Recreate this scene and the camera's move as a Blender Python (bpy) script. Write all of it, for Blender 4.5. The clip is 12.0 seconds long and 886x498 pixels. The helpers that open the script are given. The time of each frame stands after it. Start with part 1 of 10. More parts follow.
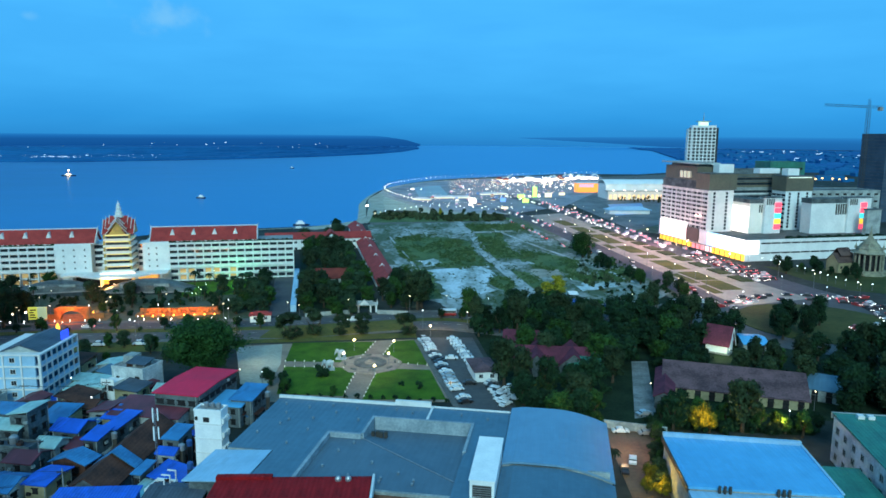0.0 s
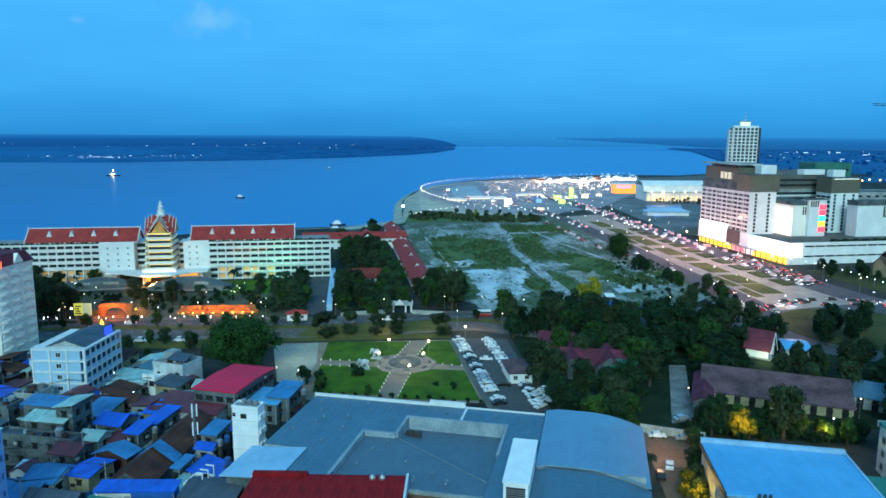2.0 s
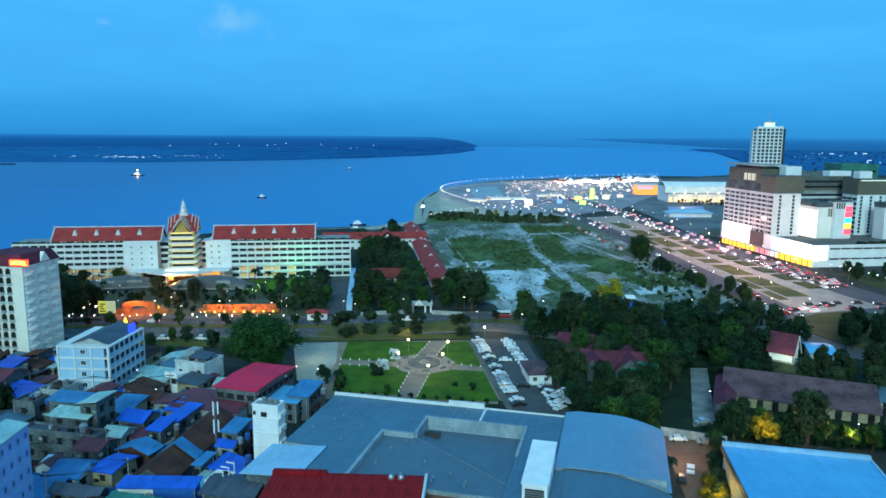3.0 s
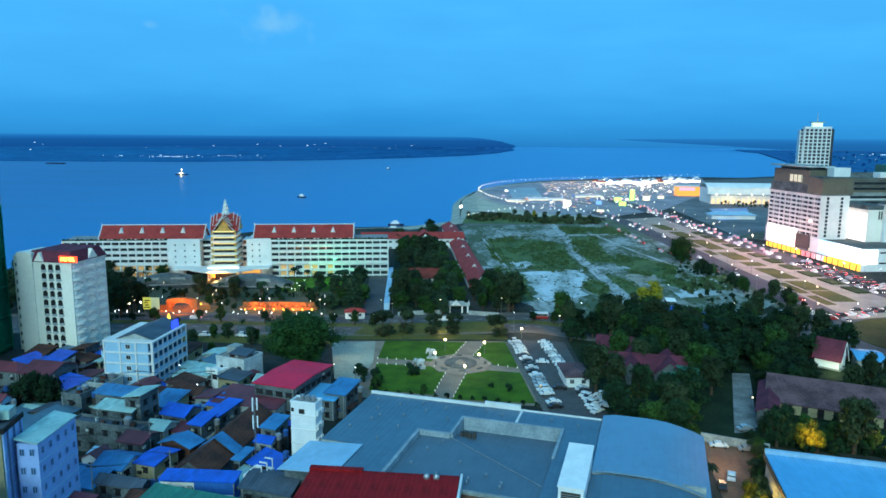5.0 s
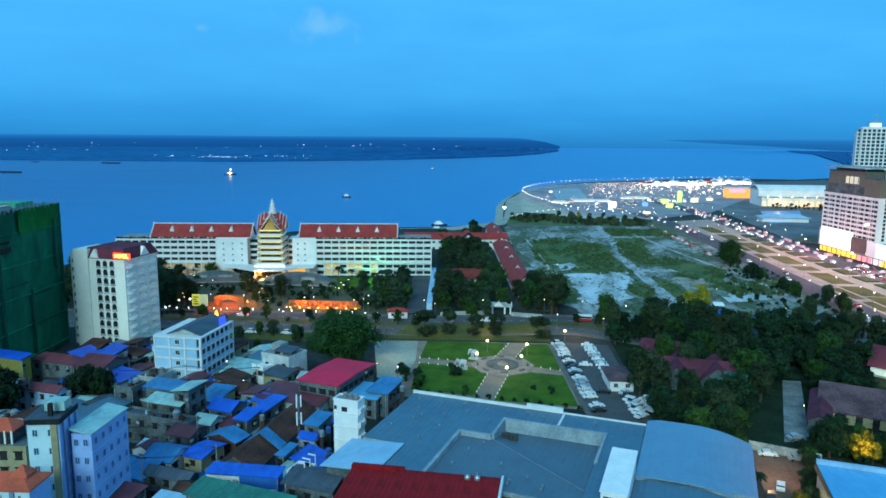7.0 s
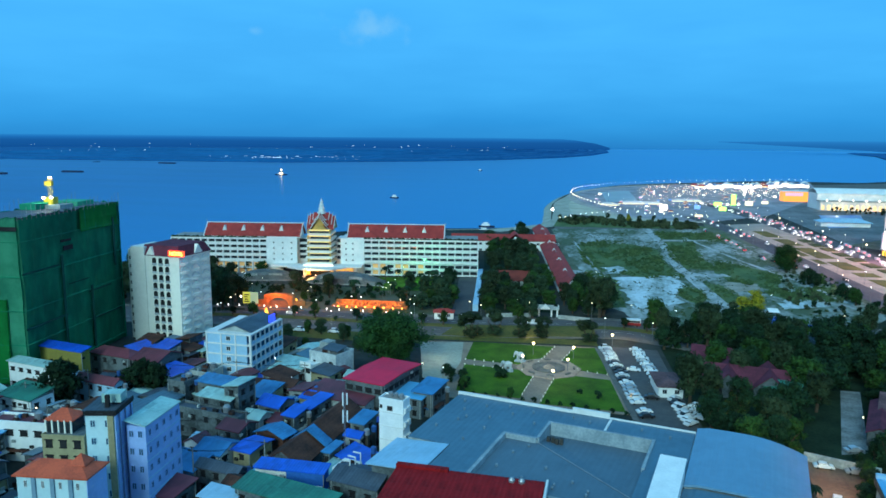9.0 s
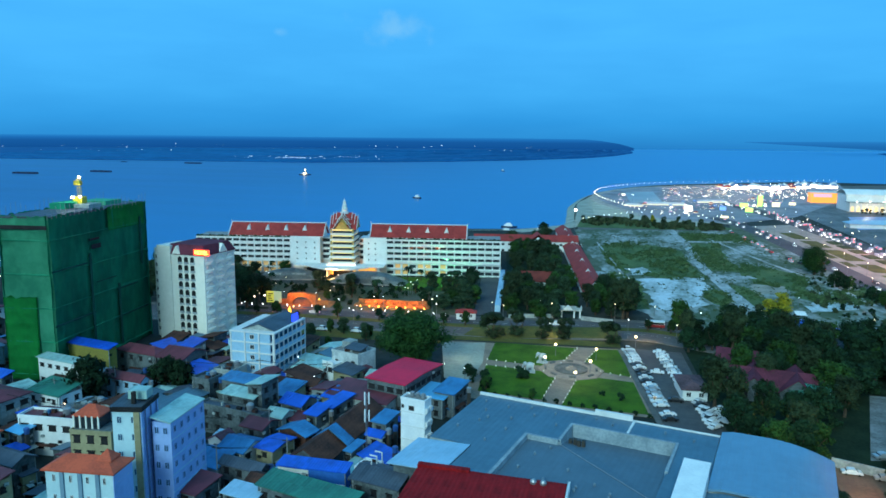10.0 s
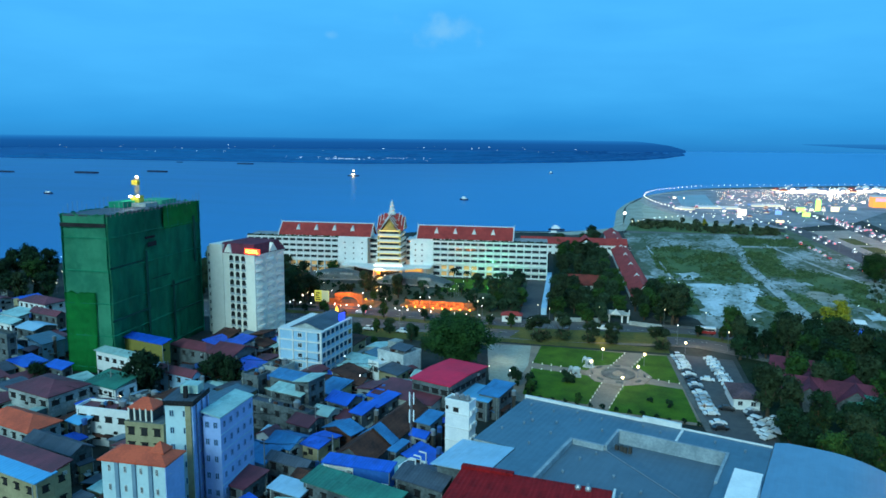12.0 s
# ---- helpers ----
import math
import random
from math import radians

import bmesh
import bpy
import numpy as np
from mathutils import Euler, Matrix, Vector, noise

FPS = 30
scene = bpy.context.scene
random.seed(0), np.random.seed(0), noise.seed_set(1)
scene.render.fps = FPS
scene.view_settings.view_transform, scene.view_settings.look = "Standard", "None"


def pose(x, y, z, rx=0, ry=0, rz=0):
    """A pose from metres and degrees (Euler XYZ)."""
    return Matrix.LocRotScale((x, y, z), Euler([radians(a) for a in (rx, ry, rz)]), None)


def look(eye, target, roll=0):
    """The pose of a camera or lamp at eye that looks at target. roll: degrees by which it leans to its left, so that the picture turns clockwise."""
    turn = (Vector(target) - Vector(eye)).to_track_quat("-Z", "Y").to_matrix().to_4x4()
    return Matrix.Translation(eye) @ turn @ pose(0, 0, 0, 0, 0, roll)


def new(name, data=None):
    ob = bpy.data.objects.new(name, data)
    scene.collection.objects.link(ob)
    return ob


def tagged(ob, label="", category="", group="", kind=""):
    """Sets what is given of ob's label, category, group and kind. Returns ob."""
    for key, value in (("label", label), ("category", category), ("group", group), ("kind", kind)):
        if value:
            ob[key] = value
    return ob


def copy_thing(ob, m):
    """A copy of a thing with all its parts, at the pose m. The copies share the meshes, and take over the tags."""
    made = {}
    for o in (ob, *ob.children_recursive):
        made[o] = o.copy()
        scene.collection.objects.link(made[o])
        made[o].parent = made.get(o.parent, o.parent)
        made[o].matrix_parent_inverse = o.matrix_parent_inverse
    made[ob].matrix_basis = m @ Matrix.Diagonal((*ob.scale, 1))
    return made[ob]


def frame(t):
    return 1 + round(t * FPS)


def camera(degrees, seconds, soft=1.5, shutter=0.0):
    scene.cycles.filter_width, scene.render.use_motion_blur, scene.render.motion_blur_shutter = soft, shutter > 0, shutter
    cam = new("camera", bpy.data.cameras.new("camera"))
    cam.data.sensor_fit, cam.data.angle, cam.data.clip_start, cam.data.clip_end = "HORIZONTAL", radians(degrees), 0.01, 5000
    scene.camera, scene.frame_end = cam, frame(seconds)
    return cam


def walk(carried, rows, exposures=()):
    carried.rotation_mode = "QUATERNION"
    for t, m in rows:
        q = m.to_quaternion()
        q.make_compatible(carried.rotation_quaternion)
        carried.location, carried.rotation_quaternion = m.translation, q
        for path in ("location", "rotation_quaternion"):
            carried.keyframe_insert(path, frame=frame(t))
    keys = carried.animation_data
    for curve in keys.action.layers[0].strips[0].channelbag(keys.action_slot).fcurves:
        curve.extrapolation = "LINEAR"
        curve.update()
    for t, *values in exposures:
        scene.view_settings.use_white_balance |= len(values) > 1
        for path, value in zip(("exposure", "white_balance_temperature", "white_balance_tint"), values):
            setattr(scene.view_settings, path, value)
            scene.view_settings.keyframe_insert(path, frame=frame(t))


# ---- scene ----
# The camera hovers at one spot and pans slowly to its left.
EYE = 75.0
cam = camera(64.1, 12.0, soft=1.6)
PATH = [
    # seconds, yaw, pitch, roll
    (0.0, 0.000, -9.179, 0.367),
    (0.5, 0.775, -9.180, 0.372),
    (1.0, 1.499, -9.160, 0.388),
    (1.5, 2.186, -9.158, 0.389),
    (2.0, 2.895, -9.147, 0.327),
    (2.5, 3.673, -9.142, 0.350),
    (3.0, 4.519, -9.118, 0.373),
    (5.0, 7.589, -9.113, 0.394),
    (5.5, 8.350, -9.120, 0.393),
    (6.0, 9.235, -9.110, 0.377),
    (6.5, 10.202, -9.100, 0.390),
    (7.0, 11.123, -9.089, 0.406),
    (9.0, 14.958, -9.021, 0.484),
    (9.5, 15.869, -9.004, 0.503),
    (10.0, 16.787, -9.013, 0.475),
    (10.5, 17.714, -8.984, 0.522),
    (11.0, 18.620, -8.959, 0.524),
    (11.5, 19.567, -8.936, 0.539),
    (12.0, 20.590, -8.916, 0.580),
]
walk(cam, [(t, pose(0, 0, EYE, 90 + pitch, 0, yaw) @ pose(0, 0, 0, 0, 0, roll)) for t, yaw, pitch, roll in PATH])

# ---- sky and light: blue dusk, with the last pale afterglow behind the camera ----
world = bpy.data.worlds.new("dusk_sky")
scene.world = world
world.use_nodes = True
wn, wl = world.node_tree.nodes, world.node_tree.links
wn.clear()
w_out = wn.new("ShaderNodeOutputWorld")
w_bg = wn.new("ShaderNodeBackground")
w_co = wn.new("ShaderNodeTexCoord")
w_sep = wn.new("ShaderNodeSeparateXYZ")
wl.new(w_co.outputs["Generated"], w_sep.inputs[0])


def ramp(nodes, stops, mode="LINEAR"):
    r = nodes.new("ShaderNodeValToRGB")
    r.color_ramp.interpolation = mode
    while len(r.color_ramp.elements) < len(stops):
        r.color_ramp.elements.new(0.5)
    for e, (p, c) in zip(r.color_ramp.elements, stops):
        e.position = p
        e.color = (*c, 1) if len(c) == 3 else c
    return r


w_up = ramp(wn, [(0.0, (0.019, 0.21, 0.58)), (0.017, (0.026, 0.28, 0.69)), (0.04, (0.032, 0.335, 0.80)), (0.075, (0.051, 0.42, 0.93)), (0.12, (0.063, 0.462, 1.0)), (0.235, (0.070, 0.485, 1.04)), (0.32, (0.072, 0.53, 1.08)), (1.0, (0.07, 0.39, 0.80))])
w_low = wn.new("ShaderNodeMapRange")
w_low.inputs["From Min"].default_value = -0.018
wl.new(w_sep.outputs["Z"], w_low.inputs["Value"])
wl.new(w_low.outputs[0], w_up.inputs[0])
# the western half, behind the camera, is paler and warmer
w_west = wn.new("ShaderNodeMapRange")
w_west.inputs["From Min"].default_value, w_west.inputs["From Max"].default_value = 0.35, -0.7
wl.new(w_sep.outputs["Y"], w_west.inputs["Value"])
w_mix = wn.new("ShaderNodeMix")
w_mix.data_type = "RGBA"
wl.new(w_west.outputs[0], w_mix.inputs["Factor"])
wl.new(w_up.outputs[0], w_mix.inputs["A"])
w_mix.inputs["B"].default_value = (0.17, 0.42, 0.64, 1)
# thin streaks and one small cloud
w_map = wn.new("ShaderNodeMapping")
w_map.inputs["Scale"].default_value = (5, 5, 26)
wl.new(w_co.outputs["Generated"], w_map.inputs["Vector"])
w_noise = wn.new("ShaderNodeTexNoise")
w_noise.inputs["Scale"].default_value, w_noise.inputs["Detail"].default_value = 1.0, 5.0
wl.new(w_map.outputs[0], w_noise.inputs["Vector"])
w_streak = ramp(wn, [(0.35, (0.95, 0.965, 0.97)), (0.7, (1.12, 1.06, 1.03))])
wl.new(w_noise.outputs["Fac"], w_streak.inputs[0])
w_mul = wn.new("ShaderNodeMix")
w_mul.data_type, w_mul.blend_type = "RGBA", "MULTIPLY"
w_mul.inputs["Factor"].default_value = 1.0
wl.new(w_mix.outputs["Result"], w_mul.inputs["A"])
wl.new(w_streak.outputs[0], w_mul.inputs["B"])


def cloud(last, where, size, strength):
    """A small wisp of cloud in the direction where, laid over the sky."""
    gap = wn.new("ShaderNodeVectorMath")
    gap.operation = "SUBTRACT"
    gap.inputs[1].default_value = Vector(where).normalized()
    wl.new(w_co.outputs["Generated"], gap.inputs[0])
    wide = wn.new("ShaderNodeMapping")
    wide.inputs["Scale"].default_value = (1 / size[0], 1 / size[0], 1 / size[1])
    wide.inputs["Rotation"].default_value = (0, radians(-14), 0)
    wl.new(gap.outputs[0], wide.inputs["Vector"])
    far = wn.new("ShaderNodeVectorMath")
    far.operation = "LENGTH"
    wl.new(wide.outputs[0], far.inputs[0])
    puff = wn.new("ShaderNodeTexNoise")
    puff.inputs["Scale"].default_value, puff.inputs["Detail"].default_value = 24.0, 7.0
    wl.new(w_co.outputs["Generated"], puff.inputs["Vector"])
    fade = wn.new("ShaderNodeMath")
    fade.operation = "MULTIPLY_ADD"
    wl.new(puff.outputs["Fac"], fade.inputs[0])
    fade.inputs[1].default_value = 2.4
    less = wn.new("ShaderNodeMath")
    less.operation = "MULTIPLY_ADD"
    wl.new(far.outputs["Value"], less.inputs[0])
    less.inputs[1].default_value, less.inputs[2].default_value = -1.0, -0.35
    wl.new(less.outputs[0], fade.inputs[2])
    soft = wn.new("ShaderNodeMapRange")
    soft.inputs["From Max"].default_value = 0.9
    soft.inputs["To Max"].default_value = strength
    soft.interpolation_type = "SMOOTHSTEP"
    wl.new(fade.outputs[0], soft.inputs["Value"])
    over = wn.new("ShaderNodeMix")
    over.data_type = "RGBA"
    wl.new(soft.outputs[0], over.inputs["Factor"])
    wl.new(last, over.inputs["A"])
    over.inputs["B"].default_value = (0.235, 0.60, 0.93, 1)
    return over.outputs["Result"]


sky = cloud(w_mul.outputs["Result"], (-0.352, 0.925, 0.1405), (0.062, 0.030), 0.55)
sky = cloud(sky, (-0.4892, 0.8617, 0.1350), (0.017, 0.009), 0.3)
wl.new(sky, w_bg.inputs["Color"])
w_bg.inputs["Strength"].default_value = 1.0
wl.new(w_bg.outputs[0], w_out.inputs[0])

glow = new("afterglow_sun", bpy.data.lights.new("afterglow_sun", "SUN"))
glow.data.energy, glow.data.angle, glow.data.color = 2.2, radians(24), (0.60, 0.97, 1.0)
glow.matrix_world = look((-25, -300, 160), (0, 0, 0))
scene.view_settings.exposure = 0.0


def lamp(x, y, z, watts, colour, size=0.5):
    lp = new("area_lamp", bpy.data.lights.new("lamp", "POINT"))
    lp.data.energy, lp.data.color, lp.data.shadow_soft_size = watts, colour, size
    lp.location = (x, y, z)
    return lp

# ---- materials ----
def stuff(name, a, b=None, scale=0.3, rough=0.8, metal=0.0, bump=0.0, fine=8.0, spread=(0.35, 0.65), varied=0.0, stretch=(1, 1, 1), world_size=True):
    """A surface of two tones: broad stains at `scale` (per metre), fine grain at `fine` times that, a little relief."""
    m = bpy.data.materials.new(name)
    m.use_nodes = True
    n, l = m.node_tree.nodes, m.node_tree.links
    bsdf = n["Principled BSDF"]
    bsdf.inputs["Roughness"].default_value, bsdf.inputs["Metallic"].default_value = rough, metal
    if rough >= 0.74 and not metal:
        bsdf.inputs["Specular IOR Level"].default_value = 0.15
    co = n.new("ShaderNodeNewGeometry" if world_size else "ShaderNodeTexCoord")
    mp = n.new("ShaderNodeMapping")
    mp.inputs["Scale"].default_value = stretch
    l.new(co.outputs["Position" if world_size else "Object"], mp.inputs["Vector"])
    big, small = n.new("ShaderNodeTexNoise"), n.new("ShaderNodeTexNoise")
    big.inputs["Scale"].default_value, big.inputs["Detail"].default_value = scale, 6.0
    small.inputs["Scale"].default_value, small.inputs["Detail"].default_value = scale * fine, 4.0
    l.new(mp.outputs[0], big.inputs["Vector"])
    l.new(mp.outputs[0], small.inputs["Vector"])
    add = n.new("ShaderNodeMath")
    add.operation = "MULTIPLY_ADD"
    add.inputs[1].default_value = 0.45
    l.new(small.outputs["Fac"], add.inputs[0])
    sub = n.new("ShaderNodeMath")
    sub.operation = "MULTIPLY_ADD"
    sub.inputs[1].default_value, sub.inputs[2].default_value = 0.9, -0.175
    l.new(big.outputs["Fac"], sub.inputs[0])
    l.new(sub.outputs[0], add.inputs[2])
    b = b or tuple(c * 0.72 for c in a)
    r = ramp(n, [(spread[0], b), (spread[1], a)])
    l.new(add.outputs[0], r.inputs[0])
    colour = r.outputs[0]
    if varied:
        info = n.new("ShaderNodeObjectInfo")
        hsv = n.new("ShaderNodeHueSaturation")
        rng = n.new("ShaderNodeMapRange")
        rng.inputs["To Min"].default_value, rng.inputs["To Max"].default_value = 1 - varied, 1 + varied
        l.new(info.outputs["Random"], rng.inputs["Value"])
        l.new(rng.outputs[0], hsv.inputs["Value"])
        l.new(colour, hsv.inputs["Color"])
        colour = hsv.outputs[0]
    l.new(colour, bsdf.inputs["Base Color"])
    if bump:
        bp = n.new("ShaderNodeBump")
        bp.inputs["Strength"].default_value, bp.inputs["Distance"].default_value = 0.6, bump
        l.new(small.outputs["Fac"], bp.inputs["Height"])
        l.new(bp.outputs[0], bsdf.inputs["Normal"])
    return m


def glowing(name, colour, strength):
    m = bpy.data.materials.new(name)
    m.use_nodes = True
    b = m.node_tree.nodes["Principled BSDF"]
    b.inputs["Base Color"].default_value = (*colour, 1)
    b.inputs["Emission Color"].default_value = (*colour, 1)
    b.inputs["Emission Strength"].default_value = strength
    return m


def ribbed(name, a, b, pitch=0.9, rough=0.45, metal=0.3, scale=0.12, depth=0.06, sheets=0.16):
    """Profiled sheet metal, with its ribs running down the local y axis, rust and rain stains."""
    m = stuff(name, a, b, scale, rough, metal, 0.0, 9.0, world_size=False)
    n, l = m.node_tree.nodes, m.node_tree.links
    co = n.new("ShaderNodeTexCoord")
    wv = n.new("ShaderNodeTexWave")
    wv.bands_direction = "X"
    wv.inputs["Scale"].default_value = 0.314 / pitch
    l.new(co.outputs["Object"], wv.inputs["Vector"])
    # single sheets, each weathered a little differently
    snap, rnd, tone, mult = n.new("ShaderNodeVectorMath"), n.new("ShaderNodeTexWhiteNoise"), n.new("ShaderNodeMapRange"), n.new("ShaderNodeHueSaturation")
    snap.operation = "SNAP"
    snap.inputs[1].default_value = (0.95, 3.1, 50.0)
    l.new(co.outputs["Object"], snap.inputs[0])
    l.new(snap.outputs[0], rnd.inputs["Vector"])
    l.new(rnd.outputs["Value"], tone.inputs["Value"])
    tone.inputs["To Min"].default_value, tone.inputs["To Max"].default_value = 1 - sheets, 1 + sheets * 0.7
    l.new(tone.outputs[0], mult.inputs["Value"])
    l.new(n["Principled BSDF"].inputs["Base Color"].links[0].from_socket, mult.inputs["Color"])
    l.new(mult.outputs[0], n["Principled BSDF"].inputs["Base Color"])
    bp = n.new("ShaderNodeBump")
    bp.inputs["Strength"].default_value, bp.inputs["Distance"].default_value = 0.7, depth
    l.new(wv.outputs["Fac"], bp.inputs["Height"])
    l.new(bp.outputs[0], n["Principled BSDF"].inputs["Normal"])
    return m


WHITE_WALL = stuff("white_render", (0.82, 0.84, 0.83), (0.70, 0.72, 0.72), 0.12, 0.85)
CREAM_WALL = stuff("cream_render", (0.88, 0.86, 0.78), (0.79, 0.77, 0.69), 0.10, 0.85)
BLUE_WALL = stuff("pale_blue_render", (0.38, 0.60, 0.78), (0.30, 0.50, 0.67), 0.12, 0.85)
GREY_WALL = stuff("stained_concrete", (0.15, 0.18, 0.19), (0.055, 0.07, 0.075), 0.18, 0.9)
PALE_WALL = stuff("weathered_pale_wall", (0.42, 0.46, 0.45), (0.22, 0.25, 0.25), 0.2, 0.9)
PALE_HOUSE = stuff("stained_white_render", (0.62, 0.66, 0.66), (0.34, 0.38, 0.40), 0.25, 0.9)
TAN_WALL = stuff("tan_render", (0.40, 0.35, 0.21), (0.27, 0.24, 0.14), 0.15, 0.9)
YELLOW_WALL = stuff("ochre_render", (0.30, 0.26, 0.06), (0.22, 0.19, 0.05), 0.15, 0.9)
RED_TILE = stuff("red_clay_tile", (0.41, 0.055, 0.048), (0.27, 0.038, 0.036), 0.25, 0.75, bump=0.05)
BROWN_TILE = stuff("old_brown_tile", (0.13, 0.085, 0.075), (0.06, 0.04, 0.04), 0.25, 0.85, bump=0.06)
MAUVE_TILE = stuff("weathered_mauve_tile", (0.16, 0.09, 0.10), (0.07, 0.042, 0.048), 0.22, 0.85, bump=0.06)
ORANGE_TILE = stuff("orange_tile", (0.66, 0.10, 0.04), (0.46, 0.07, 0.03), 0.3, 0.7, bump=0.05)
GREY_ROOF = ribbed("blue_grey_sheet", (0.098, 0.190, 0.260), (0.072, 0.142, 0.200), 1.2, 0.5, 0.2, 0.05, sheets=0.05)
PALE_ROOF = ribbed("pale_blue_sheet", (0.36, 0.58, 0.74), (0.28, 0.47, 0.62), 0.9, 0.4, 0.1, 0.08, sheets=0.06)
MINT_ROOF = ribbed("pale_mint_sheet", (0.42, 0.64, 0.60), (0.26, 0.44, 0.42), 0.6, 0.5, 0.1, 0.15)
BLUE_ROOF = ribbed("bright_blue_sheet", (0.010, 0.12, 0.68), (0.010, 0.08, 0.48), 0.6, 0.4, 0.1, 0.15)
SKY_ROOF = ribbed("sky_blue_sheet", (0.11, 0.44, 0.74), (0.085, 0.36, 0.64), 0.9, 0.35, 0.1, 0.06, sheets=0.05)
STEEL_BLUE_ROOF = ribbed("steel_blue_sheet", (0.045, 0.24, 0.50), (0.03, 0.15, 0.33), 0.6, 0.45, 0.1, 0.15)
RUST_ROOF = ribbed("rusty_sheet", (0.12, 0.050, 0.035), (0.05, 0.026, 0.022), 0.6, 0.8, 0.0, 0.2)
MAROON_ROOF = ribbed("maroon_sheet", (0.17, 0.035, 0.05), (0.10, 0.025, 0.035), 0.6, 0.6, 0.0, 0.2)
CRIMSON_ROOF = ribbed("crimson_sheet", (0.86, 0.003, 0.055), (0.70, 0.003, 0.045), 0.8, 0.6, 0.0, 0.1, sheets=0.05)
DARK_RED_ROOF = ribbed("dark_red_corrugated", (0.36, 0.012, 0.016), (0.20, 0.009, 0.012), 0.9, 0.85, 0.0, 0.15, 0.15)
GREEN_ROOF = ribbed("green_sheet", (0.03, 0.20, 0.14), (0.02, 0.13, 0.10), 0.8, 0.55, 0.0, 0.15)
SLATE_ROOF = ribbed("dark_slate_sheet", (0.07, 0.09, 0.12), (0.04, 0.055, 0.08), 0.7, 0.6, 0.0, 0.2)
CONCRETE = stuff("concrete", (0.34, 0.34, 0.33), (0.22, 0.22, 0.22), 0.3, 0.9)
WHITE_PAINT = stuff("fresh_white_paint", (0.88, 0.90, 0.90), (0.76, 0.79, 0.80), 0.3, 0.75)
WHITE_TRIM = stuff("white_trim", (0.76, 0.77, 0.76), (0.64, 0.65, 0.64), 0.5, 0.7)
DARK_TRIM = stuff("dark_bronze", (0.060, 0.052, 0.042), (0.038, 0.034, 0.03), 0.1, 0.6)
ASPHALT = stuff("asphalt", (0.105, 0.105, 0.108), (0.072, 0.074, 0.080), 0.08, 0.85)
PAVING = stuff("paving", (0.16, 0.155, 0.145), (0.10, 0.098, 0.094), 0.15, 0.9)
EARTH = stuff("town_ground", (0.050, 0.056, 0.052), (0.020, 0.027, 0.022), 0.03, 0.95)
GRASS = stuff("lawn", (0.068, 0.148, 0.010), (0.034, 0.084, 0.008), 0.16, 0.95, fine=14, bump=0.1)
DRY_GRASS = stuff("worn_grass", (0.13, 0.12, 0.03), (0.055, 0.075, 0.022), 0.06, 0.95, fine=10)
GLASS = stuff("dark_glass", (0.035, 0.045, 0.055), (0.02, 0.026, 0.034), 0.3, 0.12)
SHUTTER = stuff("dark_opening", (0.03, 0.03, 0.032), (0.015, 0.015, 0.017), 0.3, 0.8)
STEEL = stuff("galvanised_steel", (0.42, 0.44, 0.46), (0.30, 0.31, 0.33), 0.8, 0.45, 0.6)
BARK = stuff("bark", (0.09, 0.065, 0.045), (0.05, 0.035, 0.025), 1.5, 0.95)


def leaves(name, a, b):
    m = stuff(name, a, b, 0.35, 0.75, fine=6, varied=0.28)
    return m


LEAF = leaves("leaves_deep_green", (0.016, 0.047, 0.019), (0.005, 0.017, 0.008))
LEAF_B = leaves("leaves_mid_green", (0.034, 0.090, 0.018), (0.012, 0.034, 0.009))
LEAF_C = leaves("leaves_olive_green", (0.040, 0.066, 0.030), (0.013, 0.026, 0.012))
LEAF_Y = leaves("leaves_yellow_green", (0.36, 0.29, 0.02), (0.10, 0.12, 0.015))
WARM_BULB = glowing("warm_lamp_glass", (1.0, 0.82, 0.52), 6.0)
COOL_BULB = glowing("cool_lamp_glass", (0.92, 0.96, 1.0), 6.0)
RED_BULB = glowing("red_tail_lamp", (1.0, 0.08, 0.10), 5.0)

PLUM_TILE = stuff("plum_tile", (0.165, 0.038, 0.062), (0.09, 0.024, 0.040), 0.25, 0.8, bump=0.05)
MAROON_TILE = stuff("faded_red_tile", (0.22, 0.045, 0.035), (0.13, 0.03, 0.025), 0.25, 0.8, bump=0.05)
CASINO_WALL = stuff("casino_render", (0.80, 0.77, 0.74), (0.66, 0.64, 0.62), 0.06, 0.8)
CASINO_CROWN = stuff("casino_bronze", (0.150, 0.135, 0.095), (0.110, 0.098, 0.072), 0.08, 0.6)
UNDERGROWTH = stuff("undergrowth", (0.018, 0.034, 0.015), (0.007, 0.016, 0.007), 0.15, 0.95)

# ---- small builders ----
def slab(bm, x0, x1, y0, y1, z0, z1):
    """A box between the given bounds, added to bm."""
    v = [bm.verts.new(p) for p in ((x0, y0, z0), (x1, y0, z0), (x1, y1, z0), (x0, y1, z0), (x0, y0, z1), (x1, y0, z1), (x1, y1, z1), (x0, y1, z1))]
    for f in ((3, 2, 1, 0), (4, 5, 6, 7), (0, 1, 5, 4), (1, 2, 6, 5), (2, 3, 7, 6), (3, 0, 4, 7)):
        bm.faces.new([v[i] for i in f])
    return v


def block(*bounds):
    bm = bmesh.new()
    slab(bm, *bounds)
    return bm


def prism(points, z0, z1):
    """An upright prism over a plan outline."""
    bm = bmesh.new()
    lo = [bm.verts.new((x, y, z0)) for x, y in points]
    hi = [bm.verts.new((x, y, z1)) for x, y in points]
    n = len(points)
    bm.faces.new(hi)
    bm.faces.new(lo[::-1])
    for i in range(n):
        bm.faces.new((lo[i], lo[(i + 1) % n], hi[(i + 1) % n], hi[i]))
    bmesh.ops.recalc_face_normals(bm, faces=bm.faces)
    return bm


